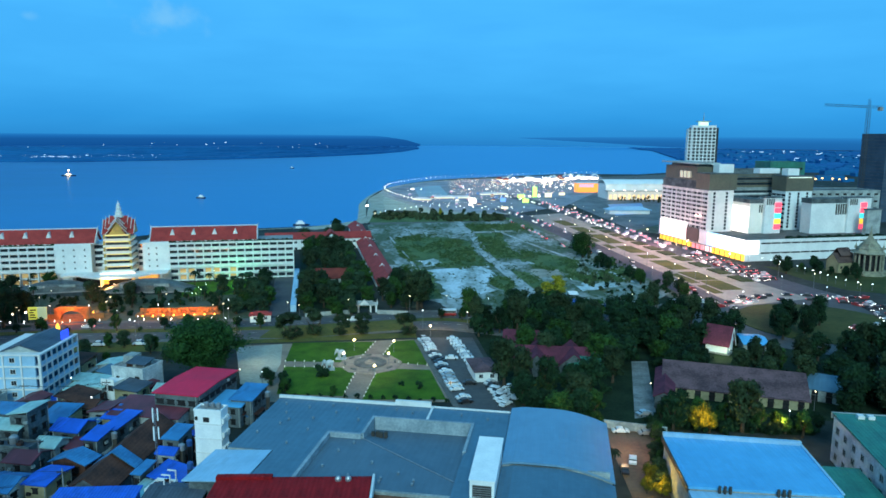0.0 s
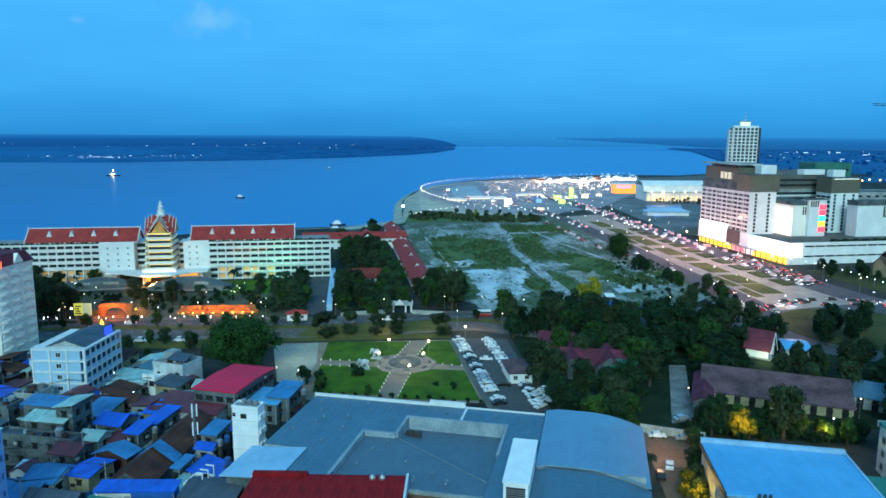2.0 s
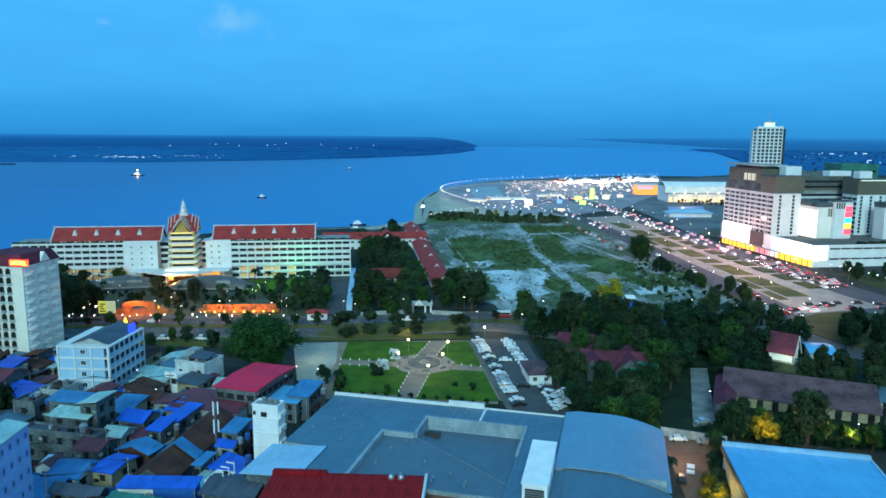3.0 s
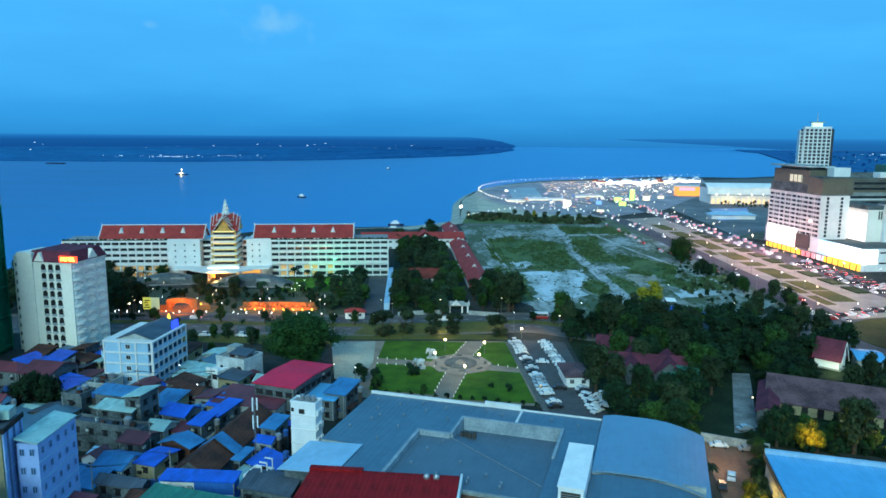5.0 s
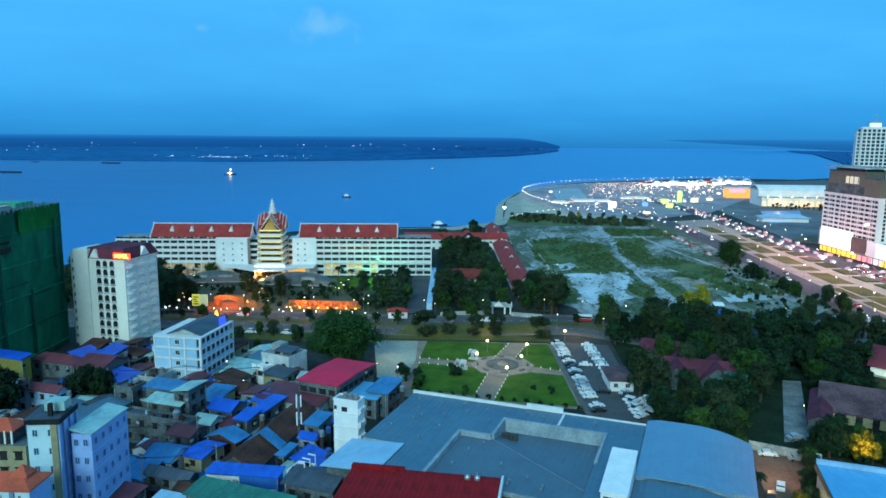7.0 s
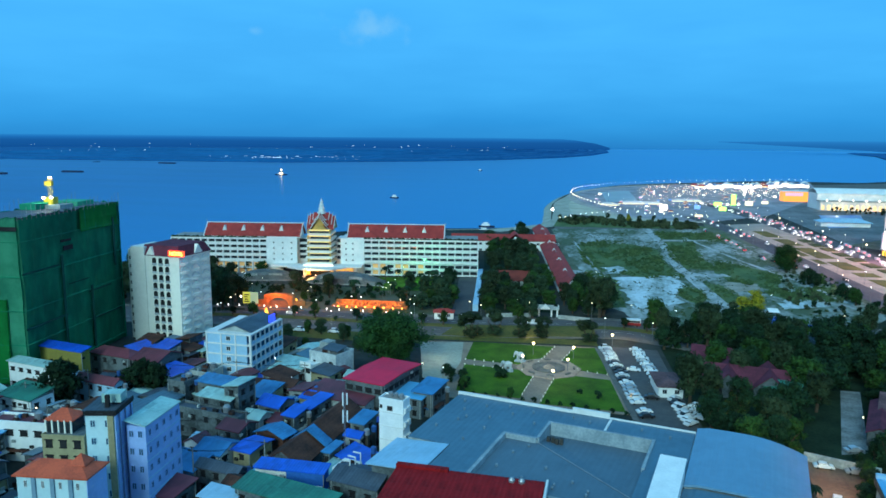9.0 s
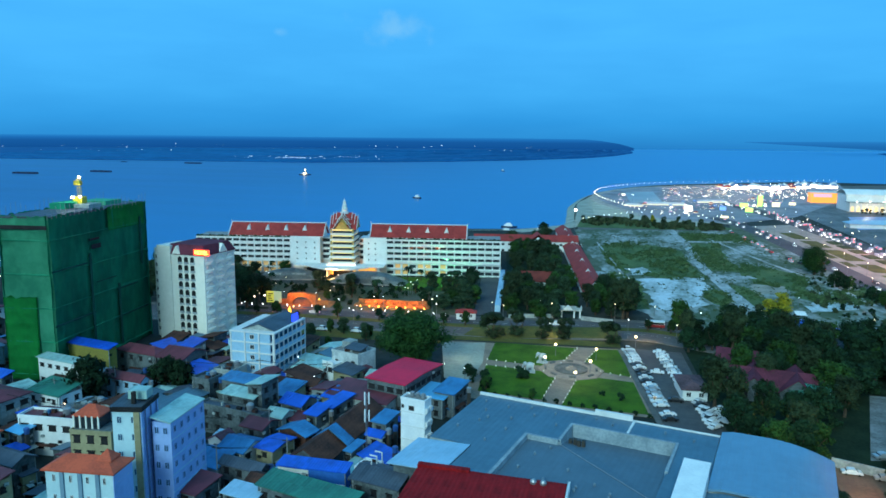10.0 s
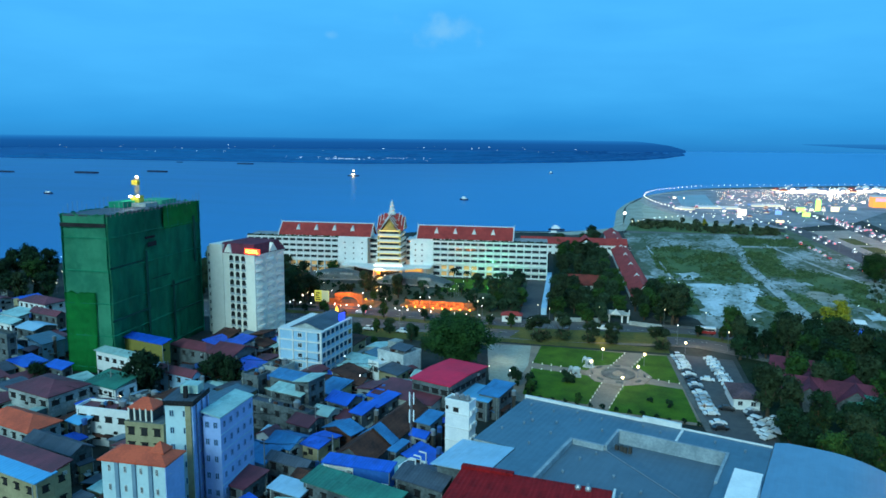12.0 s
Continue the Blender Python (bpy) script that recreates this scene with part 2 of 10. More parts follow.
def lathe(rings, sides=10, bm=None, cx=0.0, cy=0.0):
    """A turned solid: rings of (radius, z) from the bottom up."""
    bm = bm or bmesh.new()
    prev = None
    for r, z in rings:
        ring = [bm.verts.new((cx + r * math.cos(2 * math.pi * i / sides), cy + r * math.sin(2 * math.pi * i / sides), z)) for i in range(sides)]
        if prev:
            for i in range(sides):
                bm.faces.new((prev[i], prev[(i + 1) % sides], ring[(i + 1) % sides], ring[i]))
        else:
            bm.faces.new(ring[::-1])
        prev = ring
    bm.faces.new(prev)
    return bm


def part(name, bm, material, parent=None, label=""):
    """Links a bmesh as one mesh object under a thing or a part."""
    me = bpy.data.meshes.new(name)
    bm.to_mesh(me)
    bm.free()
    me.materials.append(material)
    ob = new(name, me)
    ob.parent = parent
    if label:
        ob["label"] = label
    return ob


def shared(name, me, parent, x=0, y=0, z=0, rz=0):
    """One more object on a mesh that is already there."""
    ob = new(name, me)
    ob.parent = parent
    ob.matrix_basis = pose(x, y, z, 0, 0, rz)
    return ob


def thing(name, x, y, z, turn, label, category, group=""):
    ob = new(name)
    ob.empty_display_size = 0.5
    ob.matrix_basis = pose(x, y, z, 0, 0, turn)
    return tagged(ob, label, category, group)


def gable(w, d, h, over=0.4, thick=0.22, along="x"):
    """A pitched roof over w by d, with its ridge along x or y, sitting on z = 0."""
    bm = bmesh.new()
    a, b = (d / 2 + over, w / 2 + over) if along == "x" else (w / 2 + over, d / 2 + over)
    section = [(-a, 0), (0, h), (a, 0), (a, -thick), (0, h - thick * 1.3), (-a, -thick)]
    ends = []
    for s in (-b, b):
        ends.append([bm.verts.new((s, p, q) if along == "x" else (p, s, q)) for p, q in section])
    for i in range(6):
        j = (i + 1) % 6
        bm.faces.new((ends[0][i], ends[0][j], ends[1][j], ends[1][i]))
    for e in ends:
        bm.faces.new((e[0], e[1], e[4], e[5]))
        bm.faces.new((e[1], e[2], e[3], e[4]))
    bmesh.ops.recalc_face_normals(bm, faces=bm.faces)
    return bm


def gable_wall(w, d, h, along="x", thick=0.25, ends=(-1, 1)):
    """The triangles of wall under a pitched roof."""
    bm = bmesh.new()
    for s in ends:
        if along == "x":
            x0, x1 = s * w / 2, s * (w / 2 - thick)
            tri = [((x, -d / 2, 0), (x, d / 2, 0), (x, 0, h)) for x in (x0, x1)]
        else:
            y0, y1 = s * d / 2, s * (d / 2 - thick)
            tri = [((-w / 2, y, 0), (w / 2, y, 0), (0, y, h)) for y in (y0, y1)]
        vs = [[bm.verts.new(p) for p in t] for t in tri]
        bm.faces.new(vs[0])
        bm.faces.new(vs[1][::-1])
        for i in range(3):
            j = (i + 1) % 3
            bm.faces.new((vs[0][i], vs[0][j], vs[1][j], vs[1][i]))
    bmesh.ops.recalc_face_normals(bm, faces=bm.faces)
    return bm


def hip(w, d, h, over=0.5, thick=0.25):
    """A hipped roof with its ridge along the longer side."""
    bm = bmesh.new()
    a, b = w / 2 + over, d / 2 + over
    r = max(a - b, 0.05) if a >= b else 0.05
    s = max(b - a, 0.05) if b > a else 0.05
    base = [bm.verts.new(p) for p in ((-a, -b, 0), (a, -b, 0), (a, b, 0), (-a, b, 0))]
    low = [bm.verts.new(p) for p in ((-a, -b, -thick), (a, -b, -thick), (a, b, -thick), (-a, b, -thick))]
    if a >= b:
        t = [bm.verts.new((-r, 0, h)), bm.verts.new((r, 0, h))]
        faces = ((base[0], base[1], t[1], t[0]), (base[1], base[2], t[1]), (base[2], base[3], t[0], t[1]), (base[3], base[0], t[0]))
    else:
        t = [bm.verts.new((0, -s, h)), bm.verts.new((0, s, h))]
        faces = ((base[0], base[1], t[0]), (base[1], base[2], t[1], t[0]), (base[2], base[3], t[1]), (base[3], base[0], t[0], t[1]))
    for f in faces:
        bm.faces.new(f)
    for i in range(4):
        j = (i + 1) % 4
        bm.faces.new((low[i], low[j], base[j], base[i]))
    bm.faces.new(low[::-1])
    bmesh.ops.recalc_face_normals(bm, faces=bm.faces)
    return bm


def shed(w, d, h, over=0.4, thick=0.2, low="front"):
    """A single-pitch roof: low at the front (-y), back, left or right."""
    a, b = w / 2 + over, d / 2 + over
    rise = {"front": (0, 0, h, h), "back": (h, h, 0, 0), "left": (0, h, h, 0), "right": (h, 0, 0, h)}[low]
    bm = bmesh.new()
    xy = ((-a, -b), (a, -b), (a, b), (-a, b))
    lo = [bm.verts.new((x, y, z)) for (x, y), z in zip(xy, rise)]
    hi = [bm.verts.new((x, y, z + thick)) for (x, y), z in zip(xy, rise)]
    bm.faces.new(hi)
    bm.faces.new(lo[::-1])
    for i in range(4):
        j = (i + 1) % 4
        bm.faces.new((lo[i], lo[j], hi[j], hi[i]))
    return bm


MESHES = {}


def once(key, build, material):
    """A mesh that many objects share."""
    if key not in MESHES:
        me = bpy.data.meshes.new(str(key[0]))
        bm = build()
        bm.to_mesh(me)
        bm.free()
        me.materials.append(material)
        MESHES[key] = me
    return MESHES[key]


def frame_bm(w, h):
    bm = bmesh.new()
    t = min(0.14, w * 0.12)
    slab(bm, -w / 2 - t, w / 2 + t, -0.10, 0.06, h / 2, h / 2 + t)
    slab(bm, -w / 2 - t, w / 2 + t, -0.14, 0.06, -h / 2 - t, -h / 2)
    slab(bm, -w / 2 - t, -w / 2, -0.10, 0.06, -h / 2, h / 2)
    slab(bm, w / 2, w / 2 + t, -0.10, 0.06, -h / 2, h / 2)
    slab(bm, -0.03, 0.03, -0.08, 0.06, -h / 2, h / 2)
    return bm


def window(parent, x, y, z, rz, w=1.3, h=1.3, trim=None, pane=None):
    """A window on a wall: its frame, with a dark pane under it. rz 0 faces -y."""
    trim, pane = trim or WHITE_TRIM, pane or GLASS
    f = shared("window", once(("window", round(w, 2), round(h, 2), trim.name), lambda: frame_bm(w, h), trim), parent, x, y, z, rz)
    shared("pane", once(("pane", round(w, 2), round(h, 2), pane.name), lambda: block(-w / 2, w / 2, -0.03, 0.05, -h / 2, h / 2), pane), f)
    return f


def shutter(parent, x, y, z, rz, w, h):
    """A plain dark window opening with a sill, as on the poorer houses."""
    def build():
        bm = bmesh.new()
        slab(bm, -w / 2, w / 2, -0.04, 0.05, -h / 2, h / 2)
        slab(bm, -w / 2 - 0.1, w / 2 + 0.1, -0.22, 0.05, -h / 2 - 0.12, -h / 2)
        slab(bm, -w / 2 - 0.15, w / 2 + 0.15, -0.4, 0.05, h / 2, h / 2 + 0.1)
        return bm
    return shared("window", once(("shutter", round(w, 1), round(h, 1)), build, SHUTTER), parent, x, y, z, rz)


def windows_on(parent, w, d, h, storeys, faces="FR", per=None, size=(1.3, 1.3), start=0.0, trim=None, pane=None, gap=3.2, plain=False):
    """Rows of windows on the faces named: Front, Right, Left, Back."""
    sh = (h - start) / storeys
    for f in faces:
        length = w if f in "FB" else d
        n = per if per else max(1, int(length / gap))
        for s in range(storeys):
            for i in range(n):
                u = -length / 2 + length * (i + 0.5) / n
                z = start + sh * (s + 0.55)
                x, y, r = {"F": (u, -d / 2 - 0.02, 0), "B": (-u, d / 2 + 0.02, 180), "R": (w / 2 + 0.02, u, 90), "L": (-w / 2 - 0.02, -u, -90)}[f]
                if plain:
                    shutter(parent, x, y, z, r, *size)
                else:
                    window(parent, x, y, z, r, size[0], size[1], trim, pane)


def house(name, x, y, w, d, turn, h, label, wall=PALE_WALL, roof="flat", cover=GREY_WALL, rise=1.5, storeys=2, faces="FR", low="front", along="x", over=0.5, size=(1.2, 1.2), gap=3.4, category="house", parapet=0.7, group="", tank=False, wins=True, plain=False):
    """A building on its plot: walls, roof, windows, doors, and on flat roofs a parapet."""
    th = thing(name, x, y, 0, turn, label, category, group)
    part("wall", block(-w / 2, w / 2, -d / 2, d / 2, 0, h), wall, th)
    if roof == "flat":
        bm = bmesh.new()
        t = 0.22
        slab(bm, -w / 2 - 0.08, w / 2 + 0.08, -d / 2 - 0.08, -d / 2 + t, h, h + parapet)
        slab(bm, -w / 2 - 0.08, w / 2 + 0.08, d / 2 - t, d / 2 + 0.08, h, h + parapet)
        slab(bm, -w / 2 - 0.08, -w / 2 + t, -d / 2 + t, d / 2 - t, h, h + parapet)
        slab(bm, w / 2 - t, w / 2 + 0.08, -d / 2 + t, d / 2 - t, h, h + parapet)
        part("parapet", bm, wall, th)
        part("roof", block(-w / 2 + t, w / 2 - t, -d / 2 + t, d / 2 - t, h, h + 0.12), cover, th)
        if tank:
            part("water_tank", lathe([(0.9, h + 0.12), (0.95, h + 1.6), (0.5, h + 2.0)], 10), STEEL, th).location = (w * 0.22, d * 0.2, 0)
    else:
        make = {"gable": lambda: gable(w, d, rise, over, along=along), "hip": lambda: hip(w, d, rise, over), "shed": lambda: shed(w, d, rise, over, low=low)}[roof]
        r = part("roof", make(), cover, th)
        r.location.z = h + 0.004
        if roof == "gable":
            for e in (-1, 1):
                part("gable_wall", gable_wall(w, d, rise - 0.3, along, ends=(e,)), wall, th).location.z = h
        if roof == "shed":
            q = {"front": (0, 1), "back": (1, 0), "left": None, "right": None}[low]
            bm = bmesh.new()
            if low == "front":
                slab(bm, -w / 2, w / 2, d / 2 - 0.2, d / 2, h, h + rise * 0.93)
            elif low == "back":
                slab(bm, -w / 2, w / 2, -d / 2, -d / 2 + 0.2, h, h + rise * 0.93)
            elif low == "left":
                slab(bm, w / 2 - 0.2, w / 2, -d / 2, d / 2, h, h + rise * 0.93)
            else:
                slab(bm, -w / 2, -w / 2 + 0.2, -d / 2, d / 2, h, h + rise * 0.93)
            part("upper_wall", bm, wall, th)
    if wins:
        windows_on(th, w, d, h, storeys, faces, size=size, gap=gap, plain=plain)
    return th


def spline(points, steps=6, closed=False):
    """A smooth line through plan points."""
    out = []
    n = len(points)
    for i in range(n if closed else n - 1):
        p = [Vector(points[(i + k) % n] if closed else points[min(max(i + k, 0), n - 1)]) for k in (-1, 0, 1, 2)]
        for s in range(steps):
            t = s / steps
            q = 0.5 * (2 * p[1] + (p[2] - p[0]) * t + (2 * p[0] - 5 * p[1] + 4 * p[2] - p[3]) * t * t + (3 * p[1] - p[0] - 3 * p[2] + p[3]) * t ** 3)
            out.append((q.x, q.y))
    if not closed:
        out.append(tuple(points[-1][:2]))
    return out


def strip(points, width, z0, z1):
    """A band of the given width along a line, as a solid."""
    bm = bmesh.new()
    rows = []
    for i, p in enumerate(points):
        a, b = Vector(points[max(i - 1, 0)]), Vector(points[min(i + 1, len(points) - 1)])
        t = (b - a).normalized()
        s = Vector((-t.y, t.x)) * width / 2
        p = Vector(p)
        rows.append([bm.verts.new((*(p + s), z1)), bm.verts.new((*(p - s), z1)), bm.verts.new((*(p - s), z0)), bm.verts.new((*(p + s), z0))])
    for a, b in zip(rows, rows[1:]):
        for i in range(4):
            j = (i + 1) % 4
            bm.faces.new((a[i], a[j], b[j], b[i]))
    bm.faces.new(rows[0][::-1])
    bm.faces.new(rows[-1])
    bmesh.ops.recalc_face_normals(bm, faces=bm.faces)
    return bm


def ground_piece(name, bm, material, label, category):
    return tagged(part(name, bm, material), label, category, kind="structure")

# ---- river, banks, ground ----
WATER = stuff("river_water", (0.002, 0.064, 0.275), (0.002, 0.044, 0.205), 0.004, 0.30, fine=20, stretch=(1, 3, 1))
wb = WATER.node_tree.nodes["Principled BSDF"]
wb.inputs["Specular IOR Level"].default_value = 0.2
wb.inputs["Specular Tint"].default_value = (0.25, 0.8, 1.0, 1)
wn_, wl_ = WATER.node_tree.nodes, WATER.node_tree.links
# base colour turns to a brighter blue from left to right
side_tone, side_tone_x, side_tone_f, side_tone_p = wn_.new("ShaderNodeMix"), wn_.new("ShaderNodeSeparateXYZ"), wn_.new("ShaderNodeMapRange"), wn_.new("ShaderNodeNewGeometry")
side_tone.data_type = "RGBA"
wl_.new(side_tone_p.outputs["Position"], side_tone_x.inputs[0])
wl_.new(side_tone_x.outputs["X"], side_tone_f.inputs["Value"])
side_tone_f.inputs["From Min"].default_value, side_tone_f.inputs["From Max"].default_value = -900, 200
side_tone_f.interpolation_type = "SMOOTHSTEP"
wl_.new(side_tone_f.outputs[0], side_tone.inputs["Factor"])
wl_.new(wb.inputs["Base Color"].links[0].from_socket, side_tone.inputs["A"])
side_tone.inputs["B"].default_value = (0.008, 0.200, 0.50, 1)
wl_.new(side_tone.outputs["Result"], wb.inputs["Base Color"])
rip = WATER.node_tree.nodes.new("ShaderNodeTexNoise")
rip.inputs["Scale"].default_value, rip.inputs["Detail"].default_value = 0.12, 6.0
geo = WATER.node_tree.nodes.new("ShaderNodeNewGeometry")
WATER.node_tree.links.new(geo.outputs["Position"], rip.inputs["Vector"])
bmp = WATER.node_tree.nodes.new("ShaderNodeBump")
bmp.inputs["Strength"].default_value, bmp.inputs["Distance"].default_value = 0.2, 0.4
WATER.node_tree.links.new(rip.outputs["Fac"], bmp.inputs["Height"])
WATER.node_tree.links.new(bmp.outputs[0], wb.inputs["Normal"])

river = bmesh.new()
ring = [river.verts.new((26000 * math.sin(2 * math.pi * i / 96), 26000 * math.cos(2 * math.pi * i / 96), -3.0)) for i in range(96)]
river.faces.new(ring[::-1])
ground_piece("water", river, WATER, "wide blue river with a calm rippled surface", "river")

# the near bank: the town, with the reclaimed headland that curves out into the river
SHORE = [(-4000, 900), (-900, 520), (-379.5, 285.3), (-335.0, 322.0), (-288.0, 355.0), (-262.0, 430.0), (-208.5, 534.1), (-104.7, 579.9), (-73.0, 629.2), (-77.2, 705.9), (-88.2, 831.9), (-76.6, 1013.8), (-14.0, 1186.1), (98.1, 1295.1), (240.6, 1406.1), (385.0, 1402.6), (490.4, 1500.8), (747.9, 2199.2), (1155.6, 4005.2), (1250, 4700), (3300, 3600), (4700, 1300), (4700, -900), (-4000, -900)]
shore = SHORE[:2] + spline(SHORE[2:15], 5) + SHORE[15:]
ground_piece("ground", prism(shore, -6.0, 0.0), EARTH, "dusty town ground of packed earth and worn asphalt", "ground")

# haze over the far shore is put into its blue base colour
FAR_LAND = stuff("far_shore_hazed_blue", (0.009, 0.125, 0.32), (0.007, 0.095, 0.255), 0.006, 0.95, fine=6)
OPPOSITE = [(-4300, 1750), (-2200, 1700), (-1161.4, 1864.5), (-985.0, 1895.4), (-851.2, 2006.0), (-660.5, 2163.6), (-454.0, 2438.1), (-278.5, 2811.7), (-191.4, 3221.0), (-133.2, 3905.1), (-155.1, 4345.7), (-700, 4850), (-4300, 4300)]
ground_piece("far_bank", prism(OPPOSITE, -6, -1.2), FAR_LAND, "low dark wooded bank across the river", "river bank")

# everything past the far banks; its evening haze is put into glowing colour bands
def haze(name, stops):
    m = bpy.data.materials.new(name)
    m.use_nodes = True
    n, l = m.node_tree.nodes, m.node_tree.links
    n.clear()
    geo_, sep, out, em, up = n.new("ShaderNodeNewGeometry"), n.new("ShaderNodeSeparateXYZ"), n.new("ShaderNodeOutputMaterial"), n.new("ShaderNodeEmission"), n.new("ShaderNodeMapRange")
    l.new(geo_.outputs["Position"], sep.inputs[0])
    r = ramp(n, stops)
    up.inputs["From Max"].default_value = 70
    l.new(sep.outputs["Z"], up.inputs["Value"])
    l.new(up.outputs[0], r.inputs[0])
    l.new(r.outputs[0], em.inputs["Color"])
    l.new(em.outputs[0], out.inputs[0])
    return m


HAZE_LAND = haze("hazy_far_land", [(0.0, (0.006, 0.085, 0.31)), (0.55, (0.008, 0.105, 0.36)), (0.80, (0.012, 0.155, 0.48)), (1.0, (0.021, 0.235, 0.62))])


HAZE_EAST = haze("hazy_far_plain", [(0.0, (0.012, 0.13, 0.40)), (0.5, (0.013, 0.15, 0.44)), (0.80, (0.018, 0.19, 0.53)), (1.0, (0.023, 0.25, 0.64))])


def horizon(name, rows, radius, m, label):
    """A strip of distance: rows of (bearing, lower edge, upper edge)."""
    bd = bmesh.new()
    prev = None
    for (a0, lo0, hi0), (a1, lo1, hi1) in zip(rows, rows[1:]):
        n = max(2, int(abs(a1 - a0) / 0.8))
        for i in range(n + (a1 == rows[-1][0])):
            u = i / n
            a = radians(a0 + (a1 - a0) * u)
            x, y = radius * math.sin(a), radius * math.cos(a)
            col = [bd.verts.new((x, y, lo0 + (lo1 - lo0) * u)), bd.verts.new((x, y, hi0 + (hi1 - hi0) * u))]
            if prev:
                bd.faces.new((prev[0], col[0], col[1], prev[1]))
            prev = col
    ground_piece(name, bd, m, label, "backdrop")


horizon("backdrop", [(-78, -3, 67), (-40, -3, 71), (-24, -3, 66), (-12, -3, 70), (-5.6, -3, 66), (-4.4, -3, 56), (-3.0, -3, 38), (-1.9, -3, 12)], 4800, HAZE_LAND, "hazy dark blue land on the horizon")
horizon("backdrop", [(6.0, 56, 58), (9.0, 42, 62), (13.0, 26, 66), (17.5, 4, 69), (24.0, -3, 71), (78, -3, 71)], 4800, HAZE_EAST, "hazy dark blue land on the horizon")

# ---- trees: a trunk with limbs, and a crown of many small leaf clumps ----
def limb(bm, a, b, ra, rb, sides=6):
    a, b = Vector(a), Vector(b)
    q = (b - a).to_track_quat("Z", "Y")
    rings = []
    for p, r in ((a, ra), (b, rb)):
        rings.append([bm.verts.new(p + q @ Vector((r * math.cos(6.2832 * i / sides), r * math.sin(6.2832 * i / sides), 0))) for i in range(sides)])
    for i in range(sides):
        bm.faces.new((rings[0][i], rings[0][(i + 1) % sides], rings[1][(i + 1) % sides], rings[1][i]))


def crown_mesh(rng, wide, tall, base, lobes, per, leaf):
    bm = bmesh.new()
    cs = []
    lean = Vector((rng.gauss(0, 0.05), rng.gauss(0, 0.05), 0)) * wide
    for i in range(lobes):
        a, z = rng.uniform(0, 6.283), rng.uniform(0.08, 0.92)
        reach = (0.78 + 0.22 * math.sin(2 * a + lobes) + 0.10 * math.sin(5 * a)) * math.sin(math.pi * min(max(z * 0.86 + 0.08, 0.12), 0.9)) ** 0.7
        r = math.sqrt(rng.uniform(0.12, 1)) * 0.84 * reach
        cs.append((Vector((r * wide / 2 * math.cos(a), r * wide / 2 * math.sin(a), base + tall * z)) + lean * z, wide * rng.uniform(0.075, 0.175)))
    for c, r in cs:
        for j in range(per):
            d = Vector((rng.gauss(0, 1), rng.gauss(0, 1), rng.gauss(0.25, 0.9))).normalized()
            p = c + d * r * rng.uniform(0.55, 1.25)
            n = (d + Vector((rng.gauss(0, 0.5), rng.gauss(0, 0.5), rng.gauss(0.2, 0.5)))).normalized()
            t = n.orthogonal().normalized()
            b = n.cross(t)
            ang = rng.uniform(0, 6.283)
            t, b = t * math.cos(ang) + b * math.sin(ang), b * math.cos(ang) - t * math.sin(ang)
            s = leaf * rng.uniform(0.6, 1.35)
            v = [bm.verts.new(p + q) for q in (-t * s, b * s * 0.55 + n * s * 0.2, t * s, -b * s * 0.55 + n * s * 0.2)]
            bm.faces.new(v[:3])
            bm.faces.new((v[0], v[2], v[3]))
        # the twigs and shaded leaves inside each clump
        core = bmesh.ops.create_icosphere(bm, subdivisions=1, radius=r * 0.56, matrix=Matrix.Translation(c))
        for v in core["verts"]:
            v.co += (v.co - c) * noise.noise(v.co * 0.9) * 0.35
    return bm


def tree(rng, name, wide, tall, stem, leafy, label, lobes=16, per=80, leaf=0.55):
    th = thing(name, 0, 0, 0, 0, label, "tree")
    bm = bmesh.new()
    r = wide * 0.035 + 0.1
    limb(bm, (0, 0, -0.2), (0.1, 0.05, stem), r * 1.3, r, 8)
    for i in range(5):
        a = i * 1.257 + rng.uniform(-0.4, 0.4)
        limb(bm, (0.1, 0.05, stem * 0.92), (math.cos(a) * wide * 0.27, math.sin(a) * wide * 0.27, stem + tall * rng.uniform(0.3, 0.55)), r * 0.62, r * 0.2, 5)
    part("trunk", bm, BARK, th)
    part("crown", crown_mesh(rng, wide, tall, stem * 0.72, lobes, per, leaf), leafy, th)
    return th


def palm(rng, label):
    th = thing("palm_tree", 0, 0, 0, 0, label, "palm")
    bm = bmesh.new()
    limb(bm, (0, 0, -0.2), (0.3, 0.1, 7.0), 0.24, 0.15, 7)
    part("trunk", bm, BARK, th)
    bm = bmesh.new()
    for i in range(16):
        a = i * 0.3927 * 1.02 + rng.uniform(-0.1, 0.1)
        up = rng.uniform(-0.1, 0.7)
        last = None
        for s in range(6):
            u = s / 5
            out, z = u * 2.9, 7.0 + up * u * 2.2 - u * u * 2.6
            w = 0.55 * math.sin(math.pi * (0.12 + 0.85 * u))
            c = Vector((0.3 + math.cos(a) * out, 0.1 + math.sin(a) * out, z))
            side = Vector((-math.sin(a), math.cos(a), 0)) * w
            row = [bm.verts.new(c - side - Vector((0, 0, w * 0.4))), bm.verts.new(c), bm.verts.new(c + side - Vector((0, 0, w * 0.4)))]
            if last:
                bm.faces.new((last[0], last[1], row[1], row[0]))
                bm.faces.new((last[1], last[2], row[2], row[1]))
            last = row
    part("frond", bm, LEAF, th)
    return th


